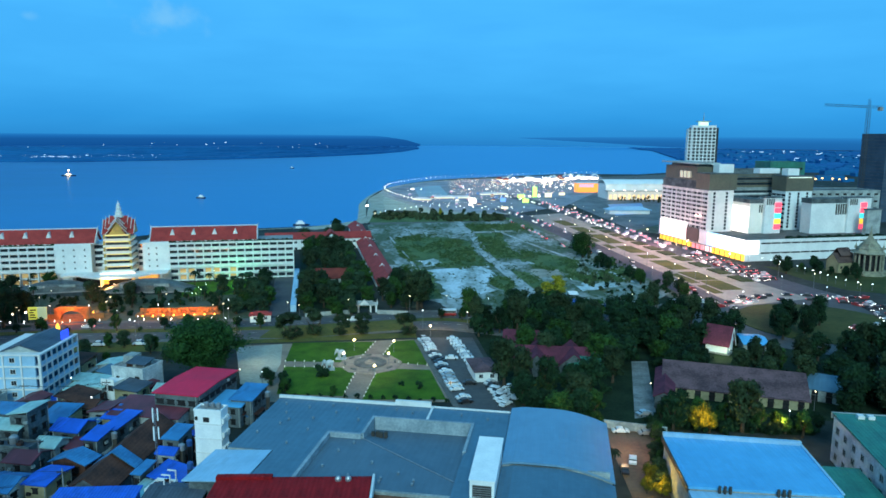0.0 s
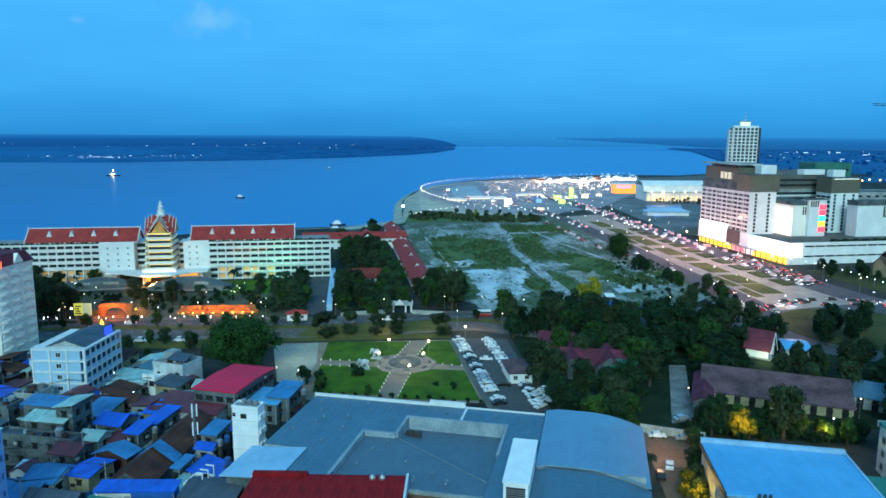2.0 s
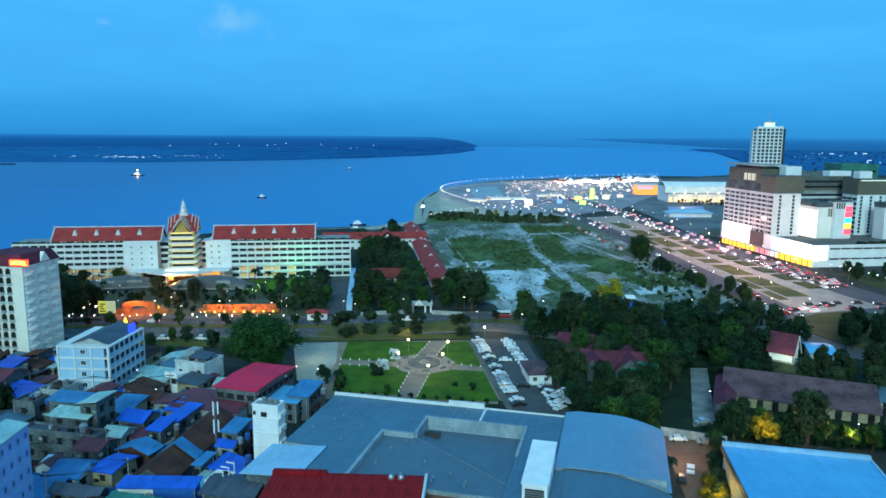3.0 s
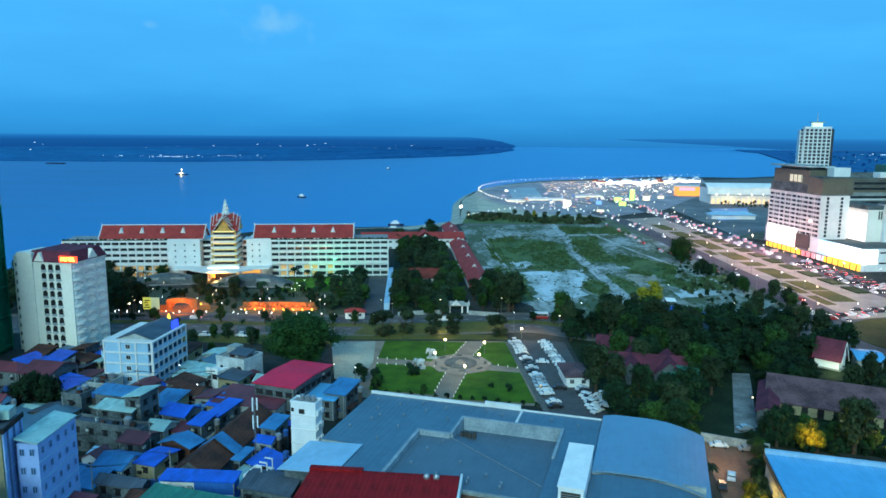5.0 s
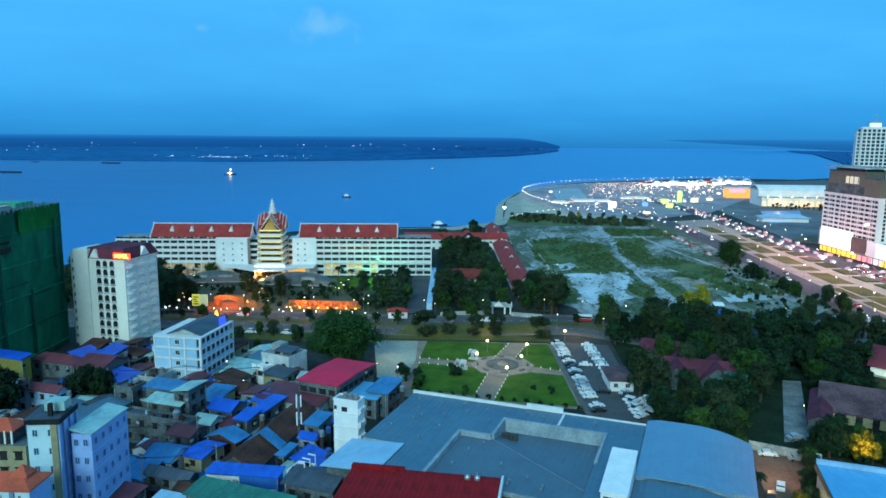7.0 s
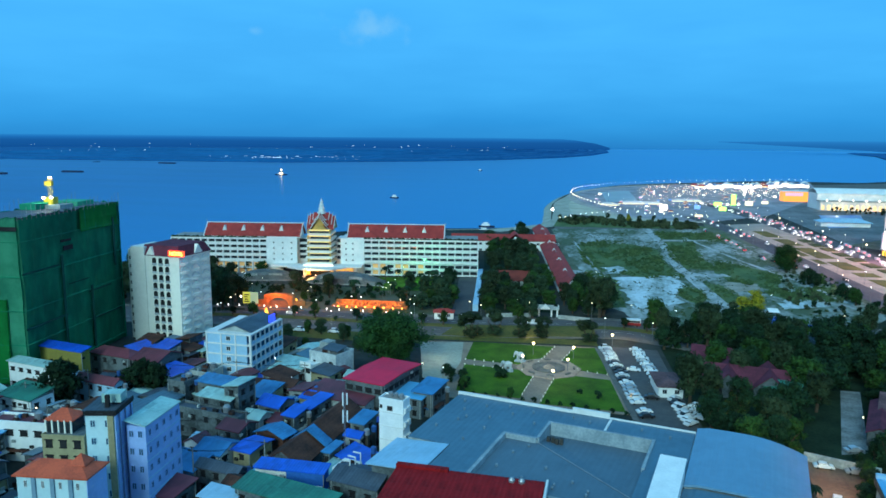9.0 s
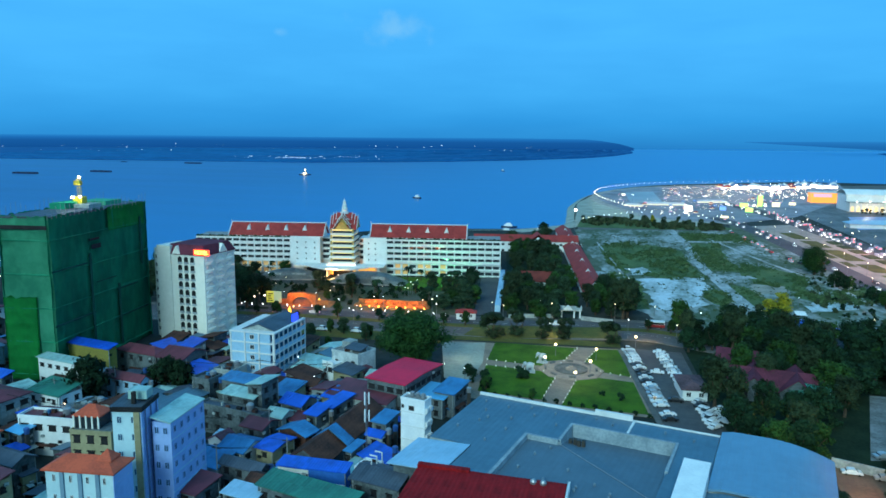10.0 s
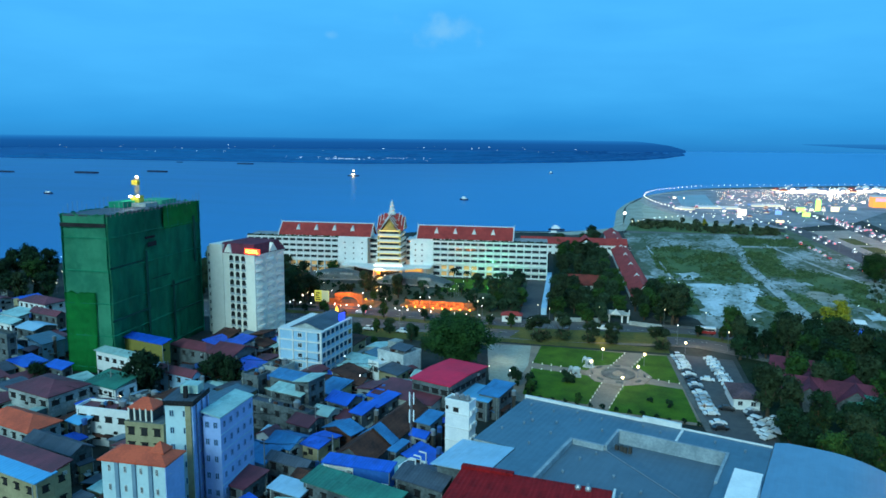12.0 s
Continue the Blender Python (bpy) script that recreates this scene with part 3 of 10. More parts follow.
rt = random.Random(11)
BROAD = [tree(rt, "tree", w, h, st, m, lb, 42, 58, 0.45) for m, lb, w, h, st in (
    (LEAF, "broad dark green tree in the gardens", 10.5, 8.5, 3.2),
    (LEAF, "dense old tree with deep green leaves", 9.0, 10.0, 2.6),
    (LEAF_B, "leafy mid green tree with an uneven crown", 10.5, 8.0, 3.0),
    (LEAF, "wide spreading dark green tree", 12.5, 7.6, 3.0),
    (LEAF_C, "tall olive green tree with a loose crown", 8.5, 10.5, 3.4),
)]
# distance haze is put into these leaves as a paler, greyer green
LEAF_D = leaves("leaves_hazed_deep_green", (0.034, 0.068, 0.033), (0.013, 0.030, 0.016))
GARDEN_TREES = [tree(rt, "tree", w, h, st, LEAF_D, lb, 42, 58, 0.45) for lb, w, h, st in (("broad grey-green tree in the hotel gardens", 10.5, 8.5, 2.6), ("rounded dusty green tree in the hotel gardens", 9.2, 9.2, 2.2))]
AVENUE = tree(rt, "avenue_tree", 6.8, 8.2, 0.9, LEAF_C, "bushy olive-green street tree branching low", 22, 110, 0.34)
SMALL = [tree(rt, "small_tree", 5.0, 5.0, 1.6, m, lb, 15, 90, 0.30) for m, lb in ((LEAF, "small round dark green garden tree"), (LEAF_B, "small fresh green tree by the path"))]
BUSH = tagged(part("bush", crown_mesh(rt, 2.6, 2.1, -0.1, 9, 44, 0.25), LEAF), "low dark green garden bush", "bush")
SHORE_BUSH = tagged(part("bush", crown_mesh(rt, 3.2, 1.9, -0.1, 9, 44, 0.28), leaves("leaves_dusty_green", (0.075, 0.105, 0.050), (0.030, 0.046, 0.024))), "dusty grey-green shrub by the shore", "bush")
# the yellow of lamplight is put into these leaves, with no lamp below
YELLOW = tree(rt, "yellow_tree", 8, 7, 2.2, LEAF_Y, "yellow flowering tree lit by a lamp below", 20, 150, 0.36)
# gold dapples of lamplight are put into this green tree's leaf colour
LAMPLIT = tree(rt, "lamplit_tree", 8, 7, 1.8, leaves("leaves_lamplit_gold", (0.20, 0.17, 0.015), (0.035, 0.055, 0.010)), "green tree with gold blossom in lamplight", 20, 120, 0.34)
GREAT = tree(rt, "great_tree", 17.5, 14.5, 3.6, leaves("leaves_great_tree", (0.027, 0.082, 0.018), (0.009, 0.032, 0.010)), "great round green tree beside the plaza", 90, 230, 0.34)
PALM = palm(rt, "slender green palm with drooping fronds")
PATTERNS = [AVENUE] + GARDEN_TREES + BROAD + SMALL + [BUSH, SHORE_BUSH, LAMPLIT, YELLOW, PALM, GREAT]
TREES = []


def plant(kind, x, y, size=1.0, z=0.0):
    m = pose(x, y, z, 0, 0, rt.uniform(0, 360)) @ Matrix.Diagonal((size * rt.uniform(0.92, 1.08), size * rt.uniform(0.92, 1.08), size * rt.uniform(0.9, 1.12), 1))
    TREES.append((x, y))
    return copy_thing(kind, m)


def inside(p, poly):
    x, y = p
    hit = False
    for i in range(len(poly)):
        (x1, y1), (x2, y2) = poly[i], poly[i - 1]
        if (y1 > y) != (y2 > y) and x < (x2 - x1) * (y - y1) / (y2 - y1) + x1:
            hit = not hit
    return hit


def grove(poly, count, gap, kinds, sizes, clear=()):
    """Trees spread over a plot, no two trunks nearer than gap, and none on the boxes (x, y, r) to be kept clear."""
    xs, ys = [p[0] for p in poly], [p[1] for p in poly]
    made = 0
    for _ in range(count * 30):
        if made >= count:
            break
        p = (rt.uniform(min(xs), max(xs)), rt.uniform(min(ys), max(ys)))
        if not inside(p, poly) or any((p[0] - q[0]) ** 2 + (p[1] - q[1]) ** 2 < gap * gap for q in TREES):
            continue
        if any((p[0] - c[0]) ** 2 + (p[1] - c[1]) ** 2 < c[2] ** 2 for c in clear):
            continue
        plant(rt.choice(kinds), *p, rt.uniform(*sizes))
        made += 1

# ---- streets, park, vacant field, headland ----
def flat(name, pts, z, m, label, cat):
    return ground_piece(name, prism(pts, -0.3, z), m, label, cat)


def ragged(pts, step=5.0, jag=1.6, seed=0.0):
    """The same outline with broken, uneven edges."""
    out = []
    for i, a in enumerate(pts):
        b = pts[(i + 1) % len(pts)]
        d = math.hypot(b[0] - a[0], b[1] - a[1])
        n = max(1, int(d / step))
        for k in range(n):
            x, y = a[0] + (b[0] - a[0]) * k / n, a[1] + (b[1] - a[1]) * k / n
            out.append((x + jag * noise.noise((x * 0.21, y * 0.21, seed)) * 2.2, y + jag * noise.noise((x * 0.21, y * 0.21, seed + 7)) * 2.2))
    return out


def along(points, gap):
    """Places every gap metres along a line, with the heading there."""
    out, left = [], 0.0
    for a, b in zip(points, points[1:]):
        a, b = Vector(a), Vector(b)
        d = (b - a).length
        if d < 1e-6:
            continue
        s = left
        while s < d:
            p = a + (b - a) * (s / d)
            out.append((p.x, p.y, math.degrees(math.atan2(b.y - a.y, b.x - a.x))))
            s += gap
        left = s - d
    return out


QUAY = spline([(-344.1, 158.2), (-261.3, 220.5), (-201.0, 249.5), (-165.2, 256.8), (-134.7, 261.2), (-99.8, 263.8), (-58.5, 269.0), (-28.7, 276.1), (0.4, 282.3), (39.5, 271.1), (78.7, 284.2), (113.2, 302.4)], 6)
ground_piece("road", strip(QUAY, 24, -0.3, 0.05), ASPHALT, "wide asphalt riverside avenue with a planted median", "road")
MEDIAN = [p for p in QUAY if p[0] > -190 and p[0] < 15]
ground_piece("median", strip(MEDIAN, 4.5, -0.3, 0.22), DRY_GRASS, "planted grass median with kerb", "median")
for off, wd in ((13.8, 3.2), (-13.8, 3.2)):
    side = []
    for i, p in enumerate(QUAY):
        a, b = Vector(QUAY[max(i - 1, 0)]), Vector(QUAY[min(i + 1, len(QUAY) - 1)])
        t = (b - a).normalized()
        side.append((p[0] - t.y * off, p[1] + t.x * off))
    ground_piece("pavement", strip(side, wd, -0.3, 0.17), PAVING, "paved footway with a raised kerb", "pavement")
LINE = stuff("road_paint", (0.62, 0.62, 0.58), (0.45, 0.45, 0.42), 0.4, 0.8)
dash = bmesh.new()
for off in (6.0, -6.0):
    for x, y, a in along(QUAY, 6.0):
        t = Vector((math.cos(radians(a)), math.sin(radians(a))))
        c = Vector((x - t.y * off, y + t.x * off))
        n = Vector((-t.y, t.x)) * 0.09
        v = [dash.verts.new((*q, 0.056)) for q in (c - t * 1.3 - n, c + t * 1.3 - n, c + t * 1.3 + n, c - t * 1.3 + n)]
        dash.faces.new(v)
tagged(part("lane_marking", dash, LINE), "dashed white lane markings on the avenue", "road marking", kind="stuff")

# park with four lawns round a paved circle
flat("park_paving", [(-72.4, 244.4), (-9.0, 253.6), (2.8, 191.5), (-56.3, 190.5)], 0.10, stuff("park_paving", (0.31, 0.235, 0.175), (0.21, 0.16, 0.125), 0.12), "pale paved park ground", "pavement")
for pts in ([(-52.3, 226.9), (-54.2, 247.6), (-24.8, 249.7), (-27.9, 229.2), (-34.3, 226.1)], [(-17.8, 250.5), (-10.0, 252.2), (-4.8, 223.8), (-14.4, 225.9), (-20.6, 232.4)], [(-48.2, 196.8), (-51.4, 221.1), (-31.3, 220.4), (-27.7, 215.0), (-28.8, 195.4)], [(-21.2, 214.6), (-15.1, 219.6), (-3.9, 218.7), (1.1, 193.2), (-22.7, 192.8)]):
    flat("lawn", pts, 0.22, GRASS, "bright green mown park lawn", "lawn")
PC = (-23.8, 224.6)
MON = thing("park_monument", *PC, 0.1, 10, "round paved terrace with a dark stone basin in the park", "monument")
STONE = stuff("grey_stone", (0.20, 0.18, 0.16), (0.11, 0.10, 0.095), 0.4, 0.85)
PINK_STONE = stuff("pink_paving_stone", (0.37, 0.28, 0.22), (0.27, 0.20, 0.16), 0.5, 0.85)
part("terrace", lathe([(10.6, 0), (10.6, 0.28), (10.2, 0.32)], 8), PINK_STONE, MON)
ring = lathe([(5.4, 0.3), (5.4, 0.75), (4.7, 0.75), (4.7, 0.45), (0.2, 0.42)], 24)
part("basin_rim", ring, STONE, MON, "dark stone basin rim")
part("plinth", lathe([(1.9, 0.42), (1.7, 0.9), (0.9, 1.0), (0.7, 1.5)], 12), PINK_STONE, MON)
for i in range(8):
    part("bench", block(-1.1, 1.1, -0.3, 0.3, 0.3, 0.8), STONE, MON).matrix_basis = pose(8.2 * math.cos(i * 0.785), 8.2 * math.sin(i * 0.785), 0, 0, 0, i * 45 + 90)
flat("plaza", [(-73.0, 241.7), (-57.6, 246.1), (-53.2, 224.0), (-52.4, 200.4), (-61.2, 205.1)], 0.16, stuff("pale_plaza", (0.42, 0.42, 0.34), (0.30, 0.30, 0.25), 0.10), "pale paved open plaza beside the park", "plaza")

# car park beside the park
flat("car_park", [(-9.5, 255.8), (11.2, 256.3), (20.4, 182.4), (4.0, 186.1)], 0.08, ASPHALT, "asphalt car park between the park and the trees", "car park")
ground_piece("kerb", strip([(-9.8, 252.9), (4.1, 187.3)], 1.6, -0.3, 0.25), PAVING, "pale kerb strip along the car park", "kerb")

# vacant land: thin grass on rubble, thickets, broken slabs and tracks
FIELD = stuff("rubble_and_thin_grass", (0.40, 0.43, 0.43), (0.078, 0.112, 0.066), 0.055, 0.95, fine=7, spread=(0.42, 0.68), stretch=(1, 0.45, 1))
flat("vacant_field", ragged([(-63.3, 589.6), (60.5, 623.7), (92.8, 509.1), (104.8, 408.1), (109.4, 333.6), (77.3, 297.4), (42.2, 290.7), (1.6, 299.4), (-10.4, 330.1), (-26.6, 403.7)], 6, 2), 0.06, FIELD, "vacant land of thin grass and broken concrete", "field")
TURF = stuff("rank_grass", (0.115, 0.170, 0.065), (0.060, 0.105, 0.042), 0.10, 0.95, fine=9, stretch=(1, 0.6, 1))
GREENS = (
    [(-37.5, 505.3), (-11.6, 537.3), (17.3, 496.5), (21.2, 448.5), (28.7, 400.3), (10.7, 390.3), (-15.2, 405.6), (-26.8, 433.8)],
    [(20.9, 540.3), (44.8, 542.5), (45.0, 473.5), (49.7, 430.0), (32.4, 428.6), (24.1, 471.7)],
    [(51.4, 462.3), (83.7, 428.9), (72.9, 379.2), (52.4, 397.0), (46.9, 420.1)],
    [(27.5, 381.8), (38.8, 357.4), (31.4, 332.1), (23.6, 353.4)],
    [(39.0, 389.3), (47.6, 383.5), (54.4, 346.4), (42.5, 332.9)],
    [(-23.6, 408.6), (-6.6, 385.6), (-0.1, 320.3), (-11.6, 313.8), (-27.8, 356.4)],
    [(15.6, 591.4), (73.2, 600.7), (72.2, 554.6), (23.4, 550.1)],
    [(64.7, 375.5), (107.2, 401.5), (108.3, 371.4), (76.9, 348.2)],
)
for i, pts in enumerate(GREENS):
    flat("grass_patch", ragged(pts, 4.0, 1.5, i + 40), 0.085 + 0.004 * i, TURF, "rank green grass patch on the vacant land", "grass")
SLAB = stuff("broken_concrete", (0.58, 0.66, 0.70), (0.24, 0.29, 0.27), 0.10, 0.9, fine=6, spread=(0.36, 0.62), stretch=(1, 0.4, 1))
for i, pts in enumerate((
    [(-8.2, 388.8), (25.8, 405.4), (28.4, 381.9), (22.7, 353.4), (22.8, 331.4), (2.5, 318.2), (-1.0, 351.5)],
    [(-63.3, 555.3), (9.6, 569.0), (15.7, 524.5), (-43.3, 502.0)],
    [(48.7, 527.5), (81.8, 530.5), (82.1, 476.8), (53.5, 464.8)],
    [(68.8, 356.9), (89.3, 365.6), (89.3, 347.8), (67.9, 337.3)],
    [(76.5, 399.0), (84.5, 396.3), (85.4, 377.1), (76.9, 376.4)],
    [(-13.9, 416.9), (-2.9, 429.7), (-0.4, 412.4), (-10.1, 400.7)],
    [(-30.9, 404.3), (-19.9, 401.6), (-13.9, 372.3), (-25.2, 368.3)],
)):
    flat("concrete_slab", ragged(pts, 4.0, 2.6, i), 0.13 + 0.004 * i, SLAB if i in (0, 3, 5) else FIELD, "pale cracked concrete slab on the vacant land", "slab")
DIRT = stuff("dirt_track", (0.44, 0.47, 0.48), (0.19, 0.22, 0.20), 0.14, 0.95, fine=5, spread=(0.34, 0.60), stretch=(1, 0.5, 1))
for i, (pts, w) in enumerate((([(12.2, 614.5), (22.4, 525.1), (27.8, 438.4), (35.4, 384.1), (43.0, 333.0), (45.7, 304.2)], 6), ([(26.6, 418.4), (39.3, 410.1), (53.0, 414.9)], 8), ([(-39.8, 519.5), (-23.7, 440.4), (-14.6, 391.6)], 1.4), ([(14.4, 542.8), (68.5, 560.9)], 5), ([(39.3, 569.2), (66.8, 469.2), (88.1, 407.5), (98.6, 359.7)], 2.5))):
    ground_piece("track", strip(spline(pts, 4), w, -0.3, 0.16 + 0.004 * i), DIRT, "pale dirt track across the vacant land", "track")
CLAY = stuff("bare_clay", (0.36, 0.34, 0.29), (0.22, 0.21, 0.17), 0.09, 0.95)
flat("clay_patch", ragged([(48.8, 393.4), (64.7, 394.7), (65.6, 377.1), (48.8, 368.2)], 3.0, 1.4, 20), 0.19, CLAY, "bare pale clay patch on the vacant land", "ground patch")
rw = random.Random(5)


def tufts(count, wide, tall, leaf, share, zone):
    """Clumps of leaves scattered over the green patches (zone 0) or the whole plot (zone 1)."""
    bm = bmesh.new()
    k = 0
    while k < count:
        x, y = rw.uniform(-50, 115), rw.uniform(305, 605)
        if zone == 0 and not any(inside((x, y), g) for g in GREENS):
            continue
        if noise.noise((x * 0.05, y * 0.03, 9.0 + zone)) < rw.uniform(-0.35, 0.25) or zone and not inside((x, y), [(-50.7, 560), (54.8, 600), (90.4, 495.4), (101.6, 339.6), (44.7, 308.9), (4.3, 313.2), (-20.9, 403.7)]):
            continue
        r, hgt = rw.uniform(*wide), rw.uniform(*tall)
        for _ in range(share):
            a, b = rw.uniform(0, 6.28), rw.uniform(0.1, 1.0)
            c = Vector((x + math.cos(a) * r * b, y + math.sin(a) * r * b, 0.1 + hgt * (1.05 - b) + rw.uniform(0, 0.2)))
            d = Vector((rw.gauss(0, 1), rw.gauss(0, 1), rw.gauss(0, 0.5))).normalized() * leaf
            e = d.orthogonal().normalized() * leaf * 0.7
            bm.faces.new([bm.verts.new(c + q) for q in (-d, e, d, -e)])
        k += 1
    return bm


tagged(part("scrub", tufts(1300, (0.8, 2.4), (0.5, 1.9), 0.42, 20, 0), stuff("scrub_leaves", (0.078, 0.130, 0.046), (0.036, 0.070, 0.026), 0.2, 0.9)), "loose thickets of scrub on the vacant land", "scrub", kind="stuff")
tagged(part("weeds", tufts(900, (0.4, 1.4), (0.15, 0.6), 0.32, 9, 1), stuff("weed_leaves", (0.070, 0.105, 0.035), (0.030, 0.055, 0.018), 0.3, 0.9)), "tufts of weeds on the vacant land", "weeds", kind="stuff")

# boulevard past the casino, with garden strips between its carriageways, and the roundabout
BV_R = spline([(179.9, 320.2), (171.5, 345.6), (164.5, 382.0), (152.5, 452.0), (138.5, 546.0), (118.0, 690.0), (95.0, 816.0), (66.0, 905.0)], 6)
BV_L = spline([(125.0, 305.8), (119.5, 353.5), (108.5, 427.5), (92.5, 548.5), (73.5, 659.9), (54.5, 725.1)], 6)
PINKISH = stuff("boulevard_asphalt", (0.11, 0.105, 0.115), (0.07, 0.068, 0.078), 0.06, 0.8)
GARDEN = [BV_R[2], BV_R[6], BV_R[12], BV_R[18], BV_R[24], BV_R[30], BV_L[-7], BV_L[-13], BV_L[-19], BV_L[0]]
flat("garden_paving", GARDEN, 0.08, stuff("pale_garden_paving", (0.40, 0.34, 0.29), (0.28, 0.24, 0.21), 0.1), "pale paved garden strip along the boulevard", "pavement")
MAIN = [(x + 5.5, y) for x, y in BV_R]
ground_piece("road", strip(MAIN, 19, -0.3, 0.10), PINKISH, "busy asphalt boulevard beside the casino", "road")
ground_piece("road", strip(BV_L, 15, -0.3, 0.102), PINKISH, "asphalt carriageway of the boulevard", "road")


def on(line, u):
    f = u * (len(line) - 1)
    i = min(int(f), len(line) - 2)
    return Vector(line[i]).lerp(Vector(line[i + 1]), f - i)


def bed(line, a, b, y0, y1, m, high=0.25):
    """One planted bed between two offsets from a line, from y0 to y1."""
    quad = []
    for y, off in ((y0, a), (y0 + 1.5, b), (y1 + 1.5, b), (y1, a)):
        p = min(line, key=lambda q: abs(q[1] - y))
        k = line.index(p)
        q = line[min(k + 1, len(line) - 1)]
        quad.append((p[0] + (q[0] - p[0]) * (y - p[1]) / max(q[1] - p[1], 1e-3) + off, y))
    flat("garden_bed", quad, high, m, "clipped dark planting in a kerbed bed" if high > 0.5 else "worn grass bed with pale kerbs by the boulevard", "hedge" if high > 0.5 else "lawn")


BED_GREEN = stuff("bed_planting", (0.070, 0.085, 0.030), (0.030, 0.045, 0.016), 0.3, 0.95)
for i in range(11):
    bed(BV_R, -12.0, -4.6, 362 + i * 20.5, 375.5 + i * 20.5, BED_GREEN, 0.7)
for i, (y0, y1) in enumerate(((342, 364), (366, 388), (395, 424), (432, 444), (453, 480), (493, 537), (548, 580), (590, 625))):
    bed(BV_L, 16.5, 28.0, y0, y1, DRY_GRASS)
for y0, y1 in ((334, 352), (358, 382), (470, 486), (500, 520)):
    bed(BV_L, 9.5, 14.5, y0, y1, DRY_GRASS)
DIM_GRASS = stuff("rough_lawn", (0.065, 0.075, 0.022), (0.030, 0.045, 0.014), 0.06, 0.95, fine=10)
RX, RY = 154.0, 280.7
ground_piece("roundabout_road", lathe([(47, -0.3), (47, 0.06)], 40, cx=RX, cy=RY), ASPHALT, "asphalt ring road of a roundabout", "road")
ground_piece("roundabout_lawn", lathe([(32, -0.3), (32, 0.3)], 40, cx=RX, cy=RY), DIM_GRASS, "round worn lawn of the roundabout", "lawn")

# headland: sloped revetment, promenade and fairground
PROM = spline([(65.7, 678.4), (41.4, 681.9), (-2.5, 699.8), (-33.5, 767.1), (-62.8, 848.9), (-77.2, 932.7), (-69.3, 1025.5), (-22.4, 1135.3), (43.5, 1207.1), (115.0, 1254.4), (227.2, 1327.3), (298.4, 1363.3)], 8)
flat("fairground", PROM + [(250.8, 1065.4), (131.0, 759.1)], 0.07, stuff("fair_asphalt", (0.36, 0.35, 0.38), (0.20, 0.20, 0.23), 0.03), "paved fairground on the headland", "fairground")
ground_piece("promenade", strip(PROM, 9, -0.3, 0.35), stuff("promenade_paving", (0.44, 0.42, 0.38), (0.32, 0.30, 0.27), 0.08), "pale paved riverside promenade", "promenade")
flat("beach", [(-73.3, 706.2), (-47.9, 707.7), (3.0, 660.4), (44.3, 644.4), (41.1, 677.0), (-2.5, 694.6), (-34.1, 754.6), (-63.1, 833.7), (-78.7, 923.4), (-84.4, 847.3), (-81.1, 763.9)], 0.05, stuff("revetment", (0.50, 0.49, 0.39), (0.36, 0.36, 0.28), 0.05), "sandy sloping river revetment", "bank")
def revetment(line, out, z0, z1):
    """A sloping bank along a line, falling to its left."""
    bm = bmesh.new()
    rows = []
    for i, p in enumerate(line):
        a, b = Vector(line[max(i - 1, 0)]), Vector(line[min(i + 1, len(line) - 1)])
        t = (b - a).normalized()
        side = Vector((-t.y, t.x))
        rows.append([bm.verts.new((*(Vector(p) + side * k), z)) for k, z in ((-6.0, z1), (0.0, z1 - 0.1), (out, z0), (out, z0 - 2), (-6.0, z0 - 2))])
    for a, b in zip(rows, rows[1:]):
        for k in range(5):
            bm.faces.new((a[k], a[(k + 1) % 5], b[(k + 1) % 5], b[k]))
    bm.faces.new(rows[0])
    bm.faces.new(rows[-1])
    bmesh.ops.recalc_face_normals(bm, faces=bm.faces)
    return bm


ground_piece("river_wall", revetment(spline(SHORE[6:15], 5), 9.0, -3.4, 0.045), stuff("stone_revetment", (0.42, 0.43, 0.36), (0.28, 0.30, 0.25), 0.08), "sloping stone river wall of the headland", "bank")
flat("lake", [(-42.7, 1016.7), (-5.6, 1054.2), (6.7, 886.2), (-29.3, 859.2)], 0.14, stuff("still_pond", (0.30, 0.38, 0.42), (0.24, 0.31, 0.35), 0.02, 0.5), "small pond on the fairground", "pond")
flat("lake", [(181.7, 781.2), (223.6, 797.1), (199.9, 691.2), (164.2, 669.5)], 0.12, WATER, "small pond beside the boulevard", "pond")
# lane beside the sheds, and the school yard behind
flat("lane", [(42.2, 176.3), (56.4, 172.2), (51.4, 160.3), (48.5, 138.3), (40.1, 138.2), (41.2, 160.1)], 0.06, stuff("lane_earth", (0.20, 0.13, 0.085), (0.13, 0.085, 0.06), 0.15), "dusty brown lane between the buildings", "lane")
ground_piece("lane_wall", strip([(42.1, 174.5), (57.1, 169.8)], 0.4, 0, 2.2), PALE_WALL, "pale boundary wall along the lane", "wall")
flat("yard", [(63.7, 229.4), (69.1, 229.5), (58.4, 183.0), (51.8, 180.4)], 0.05, stuff("yard_concrete", (0.26, 0.27, 0.27), (0.12, 0.13, 0.125), 0.2, 0.9), "pale concrete yard among trees", "yard")
flat("hotel_drive", [(-90.5, 376.1), (-80.8, 376.4), (-62.8, 286.2), (-72.2, 285.9)], 0.07, ASPHALT, "asphalt drive beside the hotel", "drive")
ground_piece("garden_wall", strip([(-63.7, 293.8), (-79.0, 376.5)], 2.4, 0, 3.0), BLUE_WALL, "pale blue covered garden wall", "wall")
